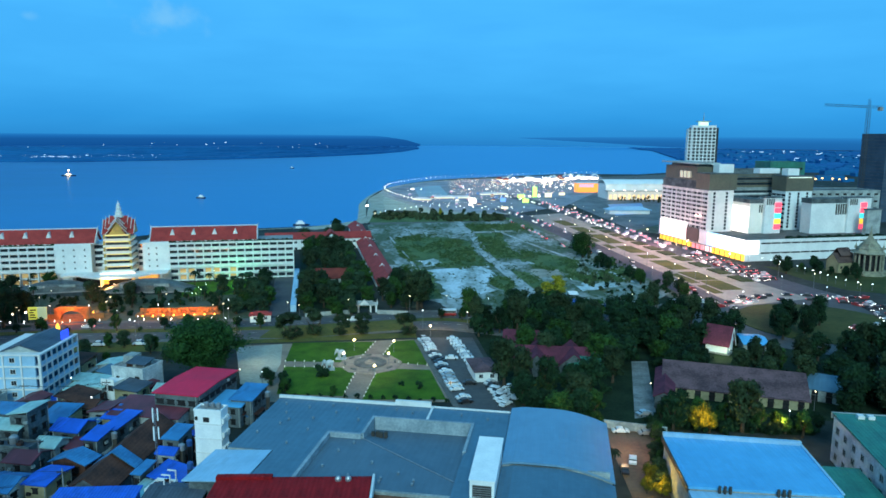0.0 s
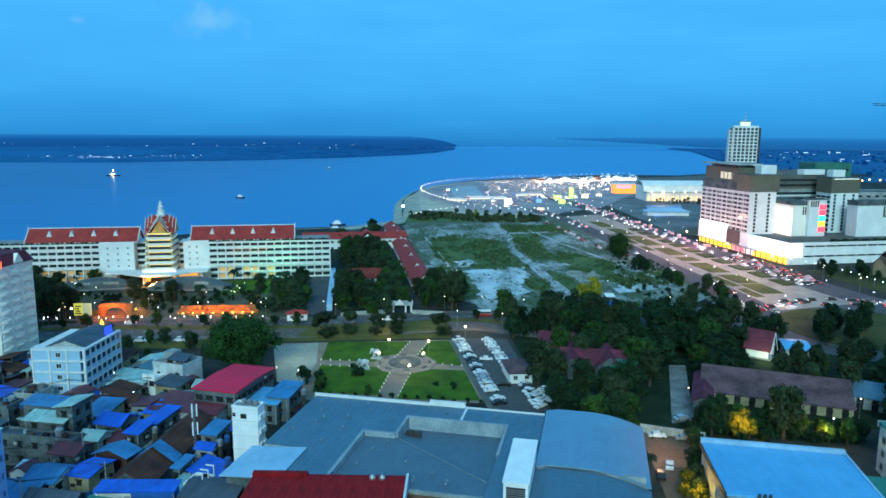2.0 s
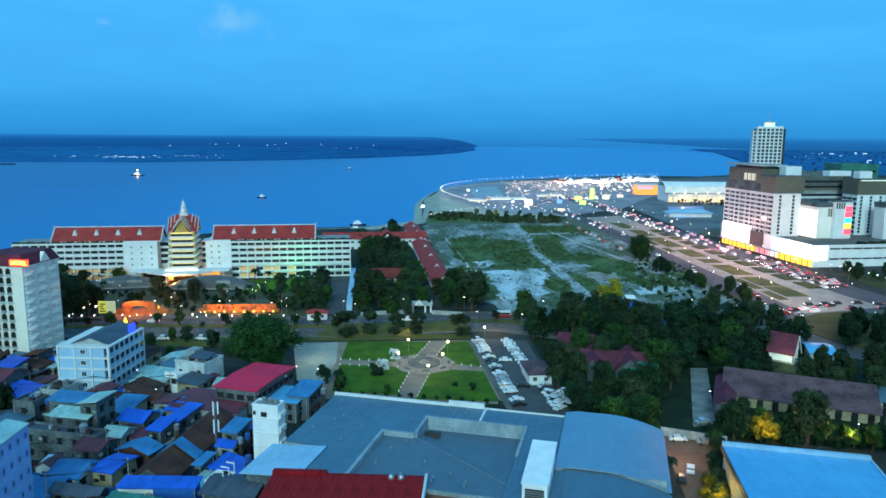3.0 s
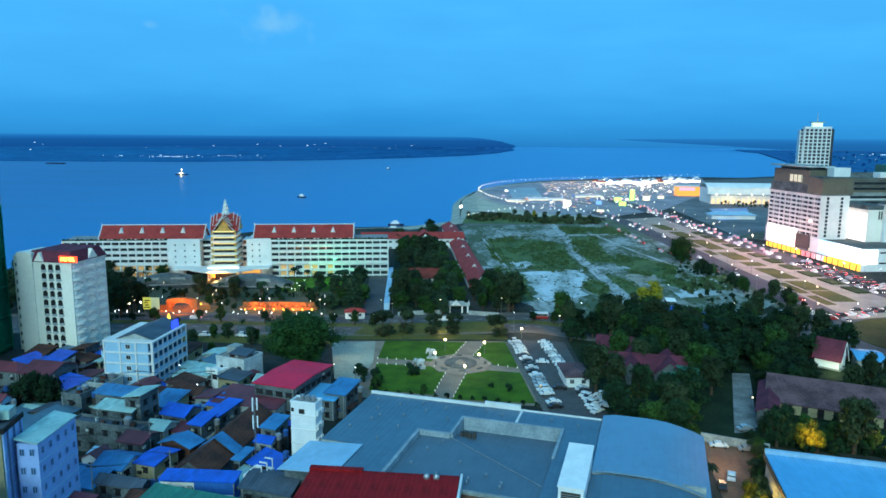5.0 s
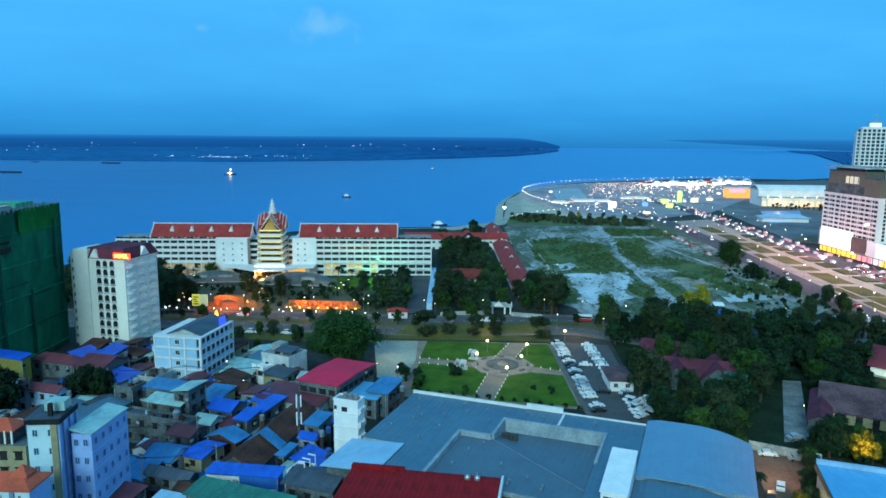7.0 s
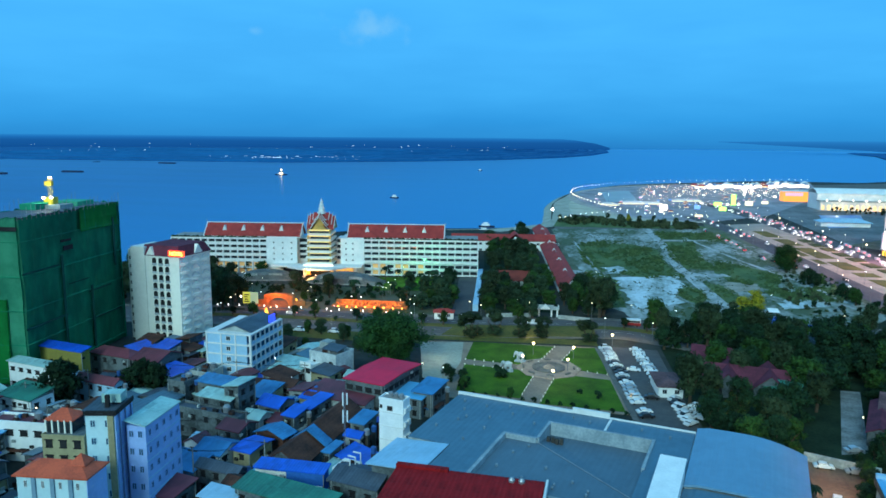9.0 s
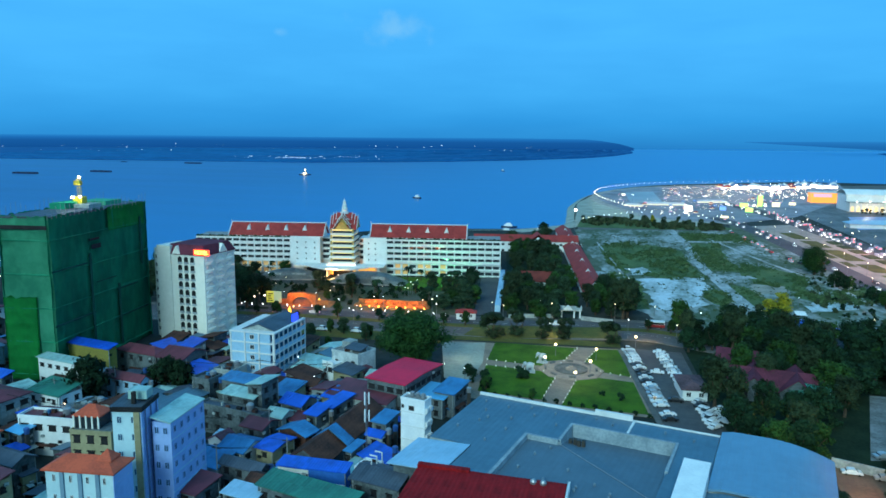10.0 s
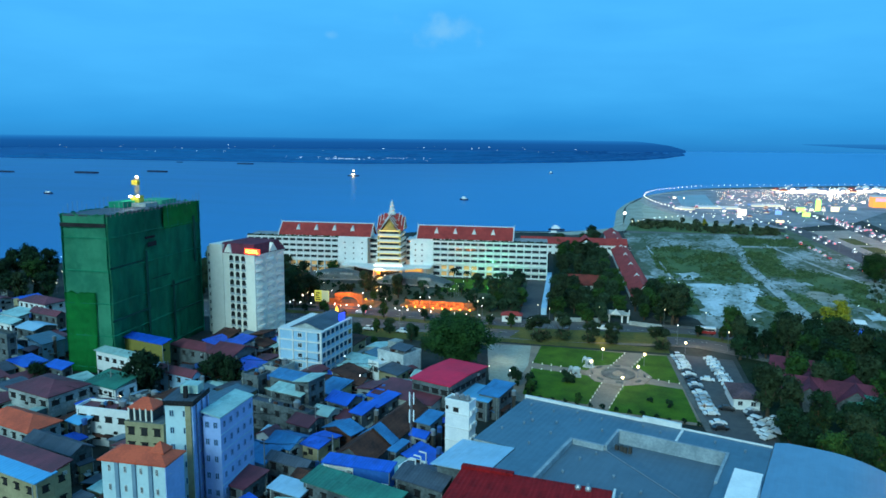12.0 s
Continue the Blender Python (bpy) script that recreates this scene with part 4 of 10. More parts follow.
flat("hotel_forecourt", [(-251.0, 311.7), (-173.5, 319.5), (-102.7, 327.4), (-82.6, 322.1), (-72.5, 281.4), (-150.1, 275.0), (-219.9, 271.6)], 0.05, stuff("forecourt_paving", (0.105, 0.105, 0.075), (0.040, 0.065, 0.030), 0.05), "dark paved hotel forecourt with strips of grass", "forecourt")
flat("hotel_lawn", [(-132.8, 349.7), (-101.4, 362.1), (-92.0, 327.8), (-121.8, 319.8)], 0.14, GRASS, "green hotel lawn under a garden lamp", "lawn")

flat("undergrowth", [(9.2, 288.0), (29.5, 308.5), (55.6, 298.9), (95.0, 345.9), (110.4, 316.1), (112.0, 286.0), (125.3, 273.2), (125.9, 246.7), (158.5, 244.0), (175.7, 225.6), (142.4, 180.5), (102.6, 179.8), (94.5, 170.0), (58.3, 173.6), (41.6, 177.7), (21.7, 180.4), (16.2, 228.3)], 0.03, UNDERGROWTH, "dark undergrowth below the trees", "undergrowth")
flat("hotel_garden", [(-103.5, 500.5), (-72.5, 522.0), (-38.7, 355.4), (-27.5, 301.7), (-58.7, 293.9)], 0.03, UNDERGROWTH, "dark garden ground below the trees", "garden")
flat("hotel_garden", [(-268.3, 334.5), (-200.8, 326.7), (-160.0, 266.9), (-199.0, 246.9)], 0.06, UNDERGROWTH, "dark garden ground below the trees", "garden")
flat("verge", [(-133.5, 247.3), (-101.6, 249.4), (-74.4, 247.9), (-72.2, 240.4), (-96.9, 237.2), (-127.0, 234.6)], 0.06, DRY_GRASS, "worn grass verge by the avenue", "verge")

flat("verge", [(-68.0, 253.5), (-66.5, 264.5), (-56.0, 268.5), (-29.0, 275.5), (-12.0, 278.0), (-11.0, 267.0), (-27.0, 263.0), (-52.0, 254.0)], 0.26, DRY_GRASS, "wide worn grass median under the street trees", "verge")
flat("verge", [(-74.0, 246.5), (-9.5, 256.2), (-10.5, 262.0), (-40.0, 258.8), (-75.0, 253.0)], 0.14, DRY_GRASS, "worn grass verge between avenue and park", "verge")
flat("verge", [(-92.0, 251.5), (-76.0, 253.6), (-75.0, 245.0), (-92.0, 244.0)], 0.14, GRASS, "green grass verge by the avenue", "verge")

# the same blue, with haze in the colour, covers the far land
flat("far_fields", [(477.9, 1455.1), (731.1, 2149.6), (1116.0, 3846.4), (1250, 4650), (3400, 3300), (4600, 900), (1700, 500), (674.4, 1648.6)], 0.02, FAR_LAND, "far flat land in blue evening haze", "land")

flat("plaza", [(135.9, 847.9), (218.9, 996.3), (313.5, 964.0), (207.0, 627.3), (152.6, 564.3)], 0.06, stuff("blue_grey_paving", (0.20, 0.21, 0.22), (0.10, 0.115, 0.12), 0.03), "grey paved forecourt of the exhibition hall", "plaza")
flat("casino_lawn", [(187.9, 407.4), (251.6, 399.1), (254.3, 364.5), (221.5, 331.9), (201.0, 343.8), (192.4, 371.4)], 0.05, DIM_GRASS, "dim lawn before the casino podium", "lawn")
flat("plaza", [(268.4, 1296.1), (374.0, 1362.3), (468.4, 1432.8), (326.4, 984.8), (202.5, 974.6)], 0.056, PAVING, "paved river terrace behind the exhibition hall", "plaza")
ROUGH = stuff("rough_verge", (0.15, 0.17, 0.13), (0.065, 0.092, 0.050), 0.08, 0.95)
flat("verge", [(152.0, 566.0), (208.0, 630.0), (262.0, 700.0), (300.0, 640.0), (190.0, 560.0), (166.0, 546.0)], 0.05, ROUGH, "rough ground behind the casino", "verge")
flat("verge", [(-62.9, 582.0), (-54.5, 582.5), (-20.3, 403.7), (-8.4, 327.8), (-10.2, 302.2), (-17.7, 302.0), (-29.4, 386.2)], 0.045, ROUGH, "rough trodden verge beside the arcade", "verge")
flat("verge", [(63.4, 683.2), (81.9, 655.5), (103.9, 524.0), (117.9, 419.8), (125.4, 344.2), (125.3, 304.7), (107.0, 321.6), (103.9, 404.5), (91.4, 500.8), (60.1, 619.6)], 0.045, ROUGH, "rough verge between the vacant land and the boulevard", "verge")
ground_piece("shore_path", strip(spline([(-108.0, 560.0), (-66.0, 622.0), (-67.0, 706.0), (-79.0, 832.0), (-72.0, 930.0)], 6), 17, -0.3, 0.058), stuff("shore_concrete", (0.40, 0.41, 0.34), (0.27, 0.29, 0.24), 0.08), "pale concrete path along the river wall", "path")
flat("shore_garden", [(-66.5, 668.0), (-48.0, 690.0), (3.0, 652.0), (46.0, 640.0), (58.0, 650.0), (66.0, 632.0), (8.0, 614.0), (-64.0, 604.0)], 0.062, TURF, "planted strip of shrubs along the shore", "garden")
flat("shore_road", [(-67.2, 647.2), (-12.4, 632.5), (49.2, 640.2), (60.5, 623.7), (7.5, 596.9), (-60.6, 582.2)], 0.052, PAVING, "pale concrete road along the shore", "road")

# ---- the riverside hotel ----
HX, HY, HT = -162.3, 357.5, 12.7
HOTEL = thing("hotel", HX, HY, 0, HT, "long white riverside hotel with red tiled roofs and a gilded tower", "hotel")
FRONT = -8.6
GOLD = stuff("gilded_trim", (0.62, 0.42, 0.10), (0.42, 0.28, 0.08), 0.6, 0.4, 0.2)
# lamplight on the tower's soffits is put in as their own glow
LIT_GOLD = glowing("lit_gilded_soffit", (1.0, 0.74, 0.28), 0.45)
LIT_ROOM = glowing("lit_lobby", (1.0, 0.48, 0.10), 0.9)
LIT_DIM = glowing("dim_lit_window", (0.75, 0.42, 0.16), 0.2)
LIT_WHITE = glowing("lit_sign_board", (1.0, 0.98, 0.9), 0.9)


def hotel_wing(x0, x1):
    """One guest wing: floor bands, balcony rails, columns, window panes."""
    n = round((x1 - x0) / 4.1)
    bay = (x1 - x0) / n
    part("wall", block(x0, x1, FRONT + 1.3, 8.6, 0, 20.0), WHITE_WALL, HOTEL)
    for k in range(5):
        z = 7.0 + k * 3.05
        part("balcony", block(x0, x1, FRONT, FRONT + 1.298, z - 0.15, z + (1.4 if k < 4 else 0.8)), WHITE_TRIM, HOTEL)
    part("ledge", block(x0, x1, FRONT - 0.1, FRONT + 1.298, 3.4, 3.8), WHITE_TRIM, HOTEL)
    post = once(("hotel_post",), lambda: block(-0.25, 0.25, FRONT + 0.05, FRONT + 1.3, 0, 19.3), WHITE_WALL)
    glass = once(("hotel_glass", round(bay, 1)), lambda: block(-bay / 2 + 0.27, bay / 2 - 0.27, FRONT + 1.18, FRONT + 1.32, 0.1, 1.75), GLASS)
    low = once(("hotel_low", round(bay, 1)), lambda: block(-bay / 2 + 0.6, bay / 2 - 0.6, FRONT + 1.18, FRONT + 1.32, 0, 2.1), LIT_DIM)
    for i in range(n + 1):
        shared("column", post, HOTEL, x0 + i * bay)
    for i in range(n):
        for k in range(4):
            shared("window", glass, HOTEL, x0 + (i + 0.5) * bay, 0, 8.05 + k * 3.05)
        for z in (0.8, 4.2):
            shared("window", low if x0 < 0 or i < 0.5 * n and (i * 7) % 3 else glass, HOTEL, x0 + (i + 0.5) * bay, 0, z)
    # planted roof edge
    hedge = bmesh.new()
    k, rows = int((x1 - x0) / 0.7), []
    for i in range(k + 1):
        x, z = x0 + i * (x1 - x0) / k, 20.55 + 0.3 * math.sin(i * 1.9) + 0.2 * math.sin(i * 0.7)
        rows.append([hedge.verts.new(q) for q in ((x, FRONT + 0.2, 20.0), (x, FRONT + 0.1, z), (x, FRONT + 1.2, z + 0.1), (x, FRONT + 1.25, 20.0))])
    for a, b in zip(rows, rows[1:]):
        for q in range(4):
            hedge.faces.new((a[q], a[(q + 1) % 4], b[(q + 1) % 4], b[q]))
    hedge.faces.new(rows[0])
    hedge.faces.new(rows[-1])
    bmesh.ops.recalc_face_normals(hedge, faces=hedge.faces)
    part("roof_planting", hedge, LEAF, HOTEL, "dark green planting along the roof edge")
    part("roof", block(x0, x1, FRONT + 1.3, 8.6, 20.0, 20.2), CONCRETE, HOTEL)


def tiled_roof(x0, x1, y0, y1, z, rise, dormers):
    w, d = x1 - x0, y1 - y0
    r = part("roof", gable(w, d, rise, 0.8), RED_TILE, HOTEL, "red clay tile pitched roof")
    r.location = ((x0 + x1) / 2, (y0 + y1) / 2, z)
    for e in (-1, 1):
        part("gable_wall", gable_wall(w - 0.4, d, rise - 0.3, ends=(e,)), WHITE_WALL, HOTEL).location = r.location
    part("ridge_cap", block(x0 - 0.8, x1 + 0.8, (y0 + y1) / 2 - 0.25, (y0 + y1) / 2 + 0.25, z + rise + 0.12, z + rise + 0.5), WHITE_TRIM, HOTEL, "white ridge capping")
    part("eaves_board", block(x0 - 0.8, x1 + 0.8, y0 - 1.12, y0 - 0.92, z - 0.35, z + 0.05), WHITE_TRIM, HOTEL, "white eaves board")
    for x in (x0 - 0.85, x1 + 0.85):
        edge = bmesh.new()
        for s in (-1, 1):
            limb(edge, (x, (y0 + y1) / 2, z + rise + 0.2), (x, (y0 + y1) / 2 + s * (d / 2 + 0.8), z + 0.1), 0.3, 0.25, 5)
        limb(edge, (x, (y0 + y1) / 2, z + rise), (x + (0.7 if x > x0 else -0.7), (y0 + y1) / 2, z + rise + 1.6), 0.25, 0.05, 5)
        part("bargeboard", edge, WHITE_TRIM, HOTEL)
    for i in range(dormers):
        x = x0 + w * (0.19 + 0.203 * i)
        part("dormer", dormer_bm(1.6, 3.7, 3.4), WHITE_TRIM, HOTEL, "white triangular dormer").location = (x, y0 + d * 0.18, z + rise * 0.30)


def dormer_bm(half, high, deep):
    bm = bmesh.new()
    f = [bm.verts.new(p) for p in ((-half, 0, 0), (half, 0, 0), (0, 0, high))]
    b = [bm.verts.new(p) for p in ((-half, deep, 0), (half, deep, 0), (0, deep, high))]
    bm.faces.new(f)
    bm.faces.new(b[::-1])
    for i in range(3):
        j = (i + 1) % 3
        bm.faces.new((f[i], b[i], b[j], f[j]))
    bmesh.ops.recalc_face_normals(bm, faces=bm.faces)
    return bm


hotel_wing(-83.7, -31.0)
hotel_wing(22.0, 83.7)
tiled_roof(-65.2, -13.6, -6.6, 6.4, 20.6, 6.4, 4)
tiled_roof(13.6, 64.6, -6.6, 6.4, 20.6, 6.4, 4)
# stair blocks beside the tower, and the linking galleries
for x0, x1, g0, g1 in ((-31.0, -14.5, -14.5, -8.4), (9.4, 22.0, 6.2, 9.4)):
    part("stair_block", block(x0, x1, FRONT + 0.2, 8.6, 0, 20.3), WHITE_WALL, HOTEL)
    for i in range(4):
        for k in range(2 if x0 > 0 else 3):
            window(HOTEL, x0 + (x1 - x0) * (k + 0.8) / 3.4, FRONT + 0.15, 8.4 + i * 3.05, 0, 0.7, 0.8)
    part("gallery_wall", block(g0, g1, -3.0, 8.6, 0, 19.4), WHITE_WALL, HOTEL)
    for i in range(4):
        part("gallery_rail", block(g0, g1, -4.2, -3.0, 7.0 + i * 3.05, 8.0 + i * 3.05), WHITE_TRIM, HOTEL)
        part("gallery_opening", block(g0 + 0.3, g1 - 0.3, -3.06, -2.9, 8.1 + i * 3.05, 9.9 + i * 3.05), GLASS, HOTEL)
# central tower: five gilded storeys, crossed red gables, white spire
TX, TY = -1.2, -7.5
part("tower_core", block(TX - 5.2, TX + 5.2, TY - 5.0, TY + 9.0, 0, 26.0), GLASS, HOTEL)
for i in range(6):
    z = 7.2 + i * 3.1
    grow = 0.22 * (5 - i)
    part("tower_gallery", block(TX - 6.2 - grow, TX + 6.2 + grow, TY - 6.0 - grow, TY + 9.5 + grow, z - 0.35, z + 0.75), CREAM_WALL, HOTEL)
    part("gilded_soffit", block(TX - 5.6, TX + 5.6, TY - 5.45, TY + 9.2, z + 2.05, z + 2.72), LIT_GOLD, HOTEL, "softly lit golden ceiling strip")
    for sx in (-1, 1):
        part("corner_post", block(TX + sx * 5.9 - 0.45, TX + sx * 5.9 + 0.45, TY - 6.0, TY - 5.1, z + 0.75, z + 2.75), GOLD, HOTEL)
for turn, w in ((0, 8.0), (90, 7.6)):
    for lift, k in ((25.4, 1.2), (27.8, 0.95), (30.2, 0.66)):
        g1 = part("tower_roof", gable(w * k, 11.5 * k, 5.6 * k, 0.4, along="y"), RED_TILE, HOTEL, "steep red crossed gable roof")
        g1.matrix_basis = pose(TX, TY + 2, lift, 0, 0, turn)
        for e in (-1, 1):
            g2 = part("pediment", gable_wall(w * k - 1.6, 11.5 * k + 0.9, 4.2 * k, "y", 0.4, (e,)), GOLD, HOTEL, "gilded triangular pediment")
            g2.matrix_basis = pose(TX, TY + 2, lift, 0, 0, turn)
        for s in (-1, 1):
            b = bmesh.new()
            yy = s * (11.5 * k / 2 + 0.5)
            for q in (-1, 1):
                limb(b, (0, yy, 5.6 * k + 0.2), (q * (w * k / 2 + 0.5), yy, 0), 0.17, 0.15, 5)
                limb(b, (q * (w * k / 2 + 0.4), yy, 0), (q * (w * k / 2 + 1.1), yy * 1.03, 0.9), 0.14, 0.04, 5)
            limb(b, (0, yy, 5.6 * k), (0, yy * 1.06, 5.6 * k + 1.2), 0.14, 0.04, 5)
            part("bargeboard", b, WHITE_TRIM, HOTEL).matrix_basis = pose(TX, TY + 2, lift, 0, 0, turn)
part("spire", lathe([(2.3, 33.2), (2.5, 34.2), (1.7, 34.5), (1.6, 35.6), (2.0, 36.0), (1.3, 36.4), (1.2, 37.6), (1.55, 38.0), (0.9, 38.4), (0.8, 39.5), (1.05, 39.9), (0.5, 40.1), (0.25, 40.8), (0.04, 41.9)], 10), WHITE_TRIM, HOTEL, "stepped white spire").location = (TX, TY + 2, 0)
# porte-cochere: white slab canopy on columns over a lit lobby
part("lobby", block(-10, 16, FRONT - 1.0, FRONT + 1.5, 0.2, 4.8), LIT_ROOM, HOTEL, "amber lit lobby glass front")
part("canopy", block(-27, 22, -17, FRONT, 5.6, 6.3), WHITE_TRIM, HOTEL, "flat white entrance canopy")
part("canopy_front", prism([(-8, -24), (6, -24), (14, -17.01), (-18, -17.01)], 5.3, 6.2), WHITE_TRIM, HOTEL)
part("sign_board", block(-9, 7, -17.4, -17.05, 6.5, 7.3), LIT_WHITE, HOTEL, "glowing white board over the entrance")
part("lobby_glass", block(-22, -10.004, FRONT - 0.6, FRONT + 1.5, 0.2, 4.8), GLASS, HOTEL, "dark glass front")
# light under the canopy is put in as a glowing ceiling sheet
part("canopy_ceiling", block(-7, 5, -23, -12, 5.0, 5.2), LIT_ROOM, HOTEL, "amber lit canopy ceiling")
for x in (-22, -9, 7, 19):
    for y in (-16, -12):
        part("canopy_post", lathe([(0.45, 0), (0.4, 5.6)], 10), WHITE_TRIM, HOTEL).location = (x, y, 0)
# lower riverside wing behind, with its own red roofs
WING = thing("riverside_wing", -79.1, 468.1, -1.5, 12.7, "low white riverside wing with a red tiled roof", "building")
part("wall", block(-38, 30, -6, 6, 0, 8.5), WHITE_WALL, WING)
part("roof", gable(68, 12, 3.6, 0.8), RED_TILE, WING).location = (-4, 0, 8.5)
for e in (-1, 1):
    part("gable_wall", gable_wall(67, 12, 3.3, ends=(e,)), WHITE_WALL, WING).location = (-4, 0, 8.5)
part("cross_roof", gable(12, 15, 5.0, 0.7, along="y"), RED_TILE, WING).location = (4, -1.5, 8.5)
for e in (-1, 1):
    part("pediment", gable_wall(6, 15.4, 2.4, "y", ends=(e,)), WHITE_TRIM, WING).location = (4, -1.5, 9.3)
windows_on(WING, 68, 12, 8, 2, "F", size=(1.8, 1.4), gap=4.2)

# vaulted shelters in the forecourt
def vault(x, y, turn, length, span, rise):
    th = thing("vaulted_shelter", x, y, 0, turn, "long low vaulted shelter with a grey curved roof", "shelter", "forecourt shelters")
    bm = bmesh.new()
    rows = []
    for i in range(13):
        u = i / 12
        x0 = (u - 0.5) * length
        top = rise * (1 - (2 * u - 1) ** 2 * 0.82)
        row = []
        for j in range(9):
            a = math.pi * j / 8
            row.append(bm.verts.new((x0, -span / 2 * math.cos(a), 0.6 + top * math.sin(a) ** 0.8)))
        rows.append(row)
    for a, b in zip(rows, rows[1:]):
        for j in range(8):
            bm.faces.new((a[j], a[j + 1], b[j + 1], b[j]))
    bmesh.ops.solidify(bm, geom=bm.faces[:], thickness=0.2)
    part("roof", bm, stuff("shelter_roof", (0.20, 0.25, 0.27), (0.11, 0.145, 0.155), 0.2, 0.4), th)
    for sx in (-0.22, 0.16):
        part("skylight", block(length * sx - 3.5, length * sx + 3.5, -span / 2 * 0.92, -span / 2 * 0.86, rise * 0.45, rise * 0.75), PALE_WALL, th, "pale skylight panel")
    part("kerb", block(-length / 2, length / 2, -span / 2 - 0.4, span / 2 + 0.4, 0, 0.5), CONCRETE, th)
    return th


vault(-184.3, 330.0, 18, 34, 9, 5.0)
vault(-140.6, 333.0, 6, 40, 10, 5.6)

# arcade with red roof and white gablets running to the river, beside the gardens
ax0, ay0 = -19.6, 327.3
ax1, ay1 = -64.4, 553.9
a_len = math.hypot(ax1 - ax0, ay1 - ay0)
ARCADE = thing("arcade", (ax0 + ax1) / 2 - 5, (ay0 + ay1) / 2, 0, math.degrees(math.atan2(ay1 - ay0, ax1 - ax0)) - 90, "long red roofed arcade with white gablets", "building")
part("wall", block(-5, 5, -a_len / 2, a_len / 2, 0, 4.2), WHITE_WALL, ARCADE)
part("roof", gable(10, a_len, 3.6, 0.9, along="y"), RED_TILE, ARCADE).location.z = 4.2
for i in range(7):
    yy = -a_len / 2 + a_len * (i + 0.12) / 7
    for e in (-1, 1):
        part("gablet", gable_wall(3.4, 0.8, 2.2, "y", 0.35, (e,)), WHITE_TRIM, ARCADE, "white gablet over the eave").matrix_basis = pose(0.0, yy, 6.5)
    part("gablet_roof", gable(3.8, 4.4, 2.5, 0.2, along="y"), RED_TILE, ARCADE).matrix_basis = pose(0.0, yy + 3.0, 6.2)
    window(ARCADE, 5.02, yy + 6, 2.3, 90, 2.2, 2.0)

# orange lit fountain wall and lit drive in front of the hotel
# amber lamplight is put into this stone's orange base colour
ORANGE_LIT = stuff("amber_lit_stone", (0.42, 0.19, 0.07), (0.24, 0.10, 0.04), 0.5, 0.8)
FOUNT = thing("fountain_wall", -110.4, 288.7, 0, 8, "long stone fountain wall with carved figures under amber lamps", "fountain")
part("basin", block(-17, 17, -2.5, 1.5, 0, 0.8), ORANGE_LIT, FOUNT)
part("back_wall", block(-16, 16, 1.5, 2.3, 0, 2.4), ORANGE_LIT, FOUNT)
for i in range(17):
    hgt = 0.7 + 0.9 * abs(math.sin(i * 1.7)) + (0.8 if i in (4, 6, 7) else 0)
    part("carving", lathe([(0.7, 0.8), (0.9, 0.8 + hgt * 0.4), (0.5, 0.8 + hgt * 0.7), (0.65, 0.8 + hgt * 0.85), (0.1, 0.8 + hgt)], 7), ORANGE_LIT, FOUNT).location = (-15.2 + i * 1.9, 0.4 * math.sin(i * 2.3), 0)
lamp_heads = thing("garden_floodlight", -109.3, 285.9, 0, 8, "row of amber garden floodlights at the fountain", "floodlight")
AMBER = glowing("amber_lamp", (1.0, 0.36, 0.05), 9.0)
for i in range(8):
    part("lamp_head", block(-14.5 + i * 4.1 - 0.25, -14.5 + i * 4.1 + 0.25, -1.0, -0.6, 0.3, 0.7), AMBER, lamp_heads)

# ---- casino hotel with its podium and glowing screens ----
CPX, CPY, CPW, CPD, CPT = 225.6, 499.8, 91.6, 116.6, 13.0
CASINO = thing("casino_hotel", CPX, CPY, 0, CPT, "big grey and white casino hotel with glowing screens on its podium", "hotel")
L0, FRONT_Y = -58.6, -65.0
PLAN = [(L0, FRONT_Y), (CPW / 2, FRONT_Y), (CPW / 2, CPD / 2), (-46, CPD / 2), (-46, 33.5), (L0, 33.5)]
part("podium", prism(PLAN, 0, 12), WHITE_WALL, CASINO)
rim = bmesh.new()
slab(rim, L0 - 0.3, CPW / 2 + 0.3, FRONT_Y - 0.3, FRONT_Y + 0.4, 12, 13.2)
slab(rim, L0 - 0.3, L0 + 0.4, FRONT_Y + 0.4, 33.5, 12, 13.2)
part("parapet", rim, WHITE_WALL, CASINO)
part("podium_roof", block(L0 + 0.4, CPW / 2, FRONT_Y + 0.4, 33, 12, 12.2), PAVING, CASINO)
slot = once(("podium_slot",), lambda: block(-3.2, 3.2, -0.08, 0.1, 0, 0.9), SHUTTER)
for i in range(13):
    shared("vent_slot", slot, CASINO, L0 + 14 + i * 7.1, FRONT_Y, 10.4)
    shared("vent_slot", slot, CASINO, L0 + 14 + i * 7.1, FRONT_Y, 4.4)


def hedge_bm(x0, x1, y0, y1, z, high):
    """One clipped hedge with an uneven top."""
    bm = bmesh.new()
    k, rows = max(2, int((x1 - x0) / 0.8)), []
    for i in range(k + 1):
        x, top = x0 + (x1 - x0) * i / k, z + high * (0.8 + 0.3 * math.sin(i * 1.9) + 0.2 * math.sin(i * 0.7))
        rows.append([bm.verts.new(q) for q in ((x, y0, z), (x, y0 + 0.1, top), (x, y1 - 0.1, top * 0.98 + z * 0.02), (x, y1, z))])
    for p, q in zip(rows, rows[1:]):
        for j in range(4):
            bm.faces.new((p[j], p[(j + 1) % 4], q[(j + 1) % 4], q[j]))
    bm.faces.new(rows[0])
    bm.faces.new(rows[-1])
    bmesh.ops.recalc_face_normals(bm, faces=bm.faces)
    return bm


part("roof_planting", hedge_bm(-28, CPW / 2 - 2, FRONT_Y + 1.4, FRONT_Y + 4.2, 12.2, 2.0), LEAF, CASINO, "dark hedge on the podium roof")


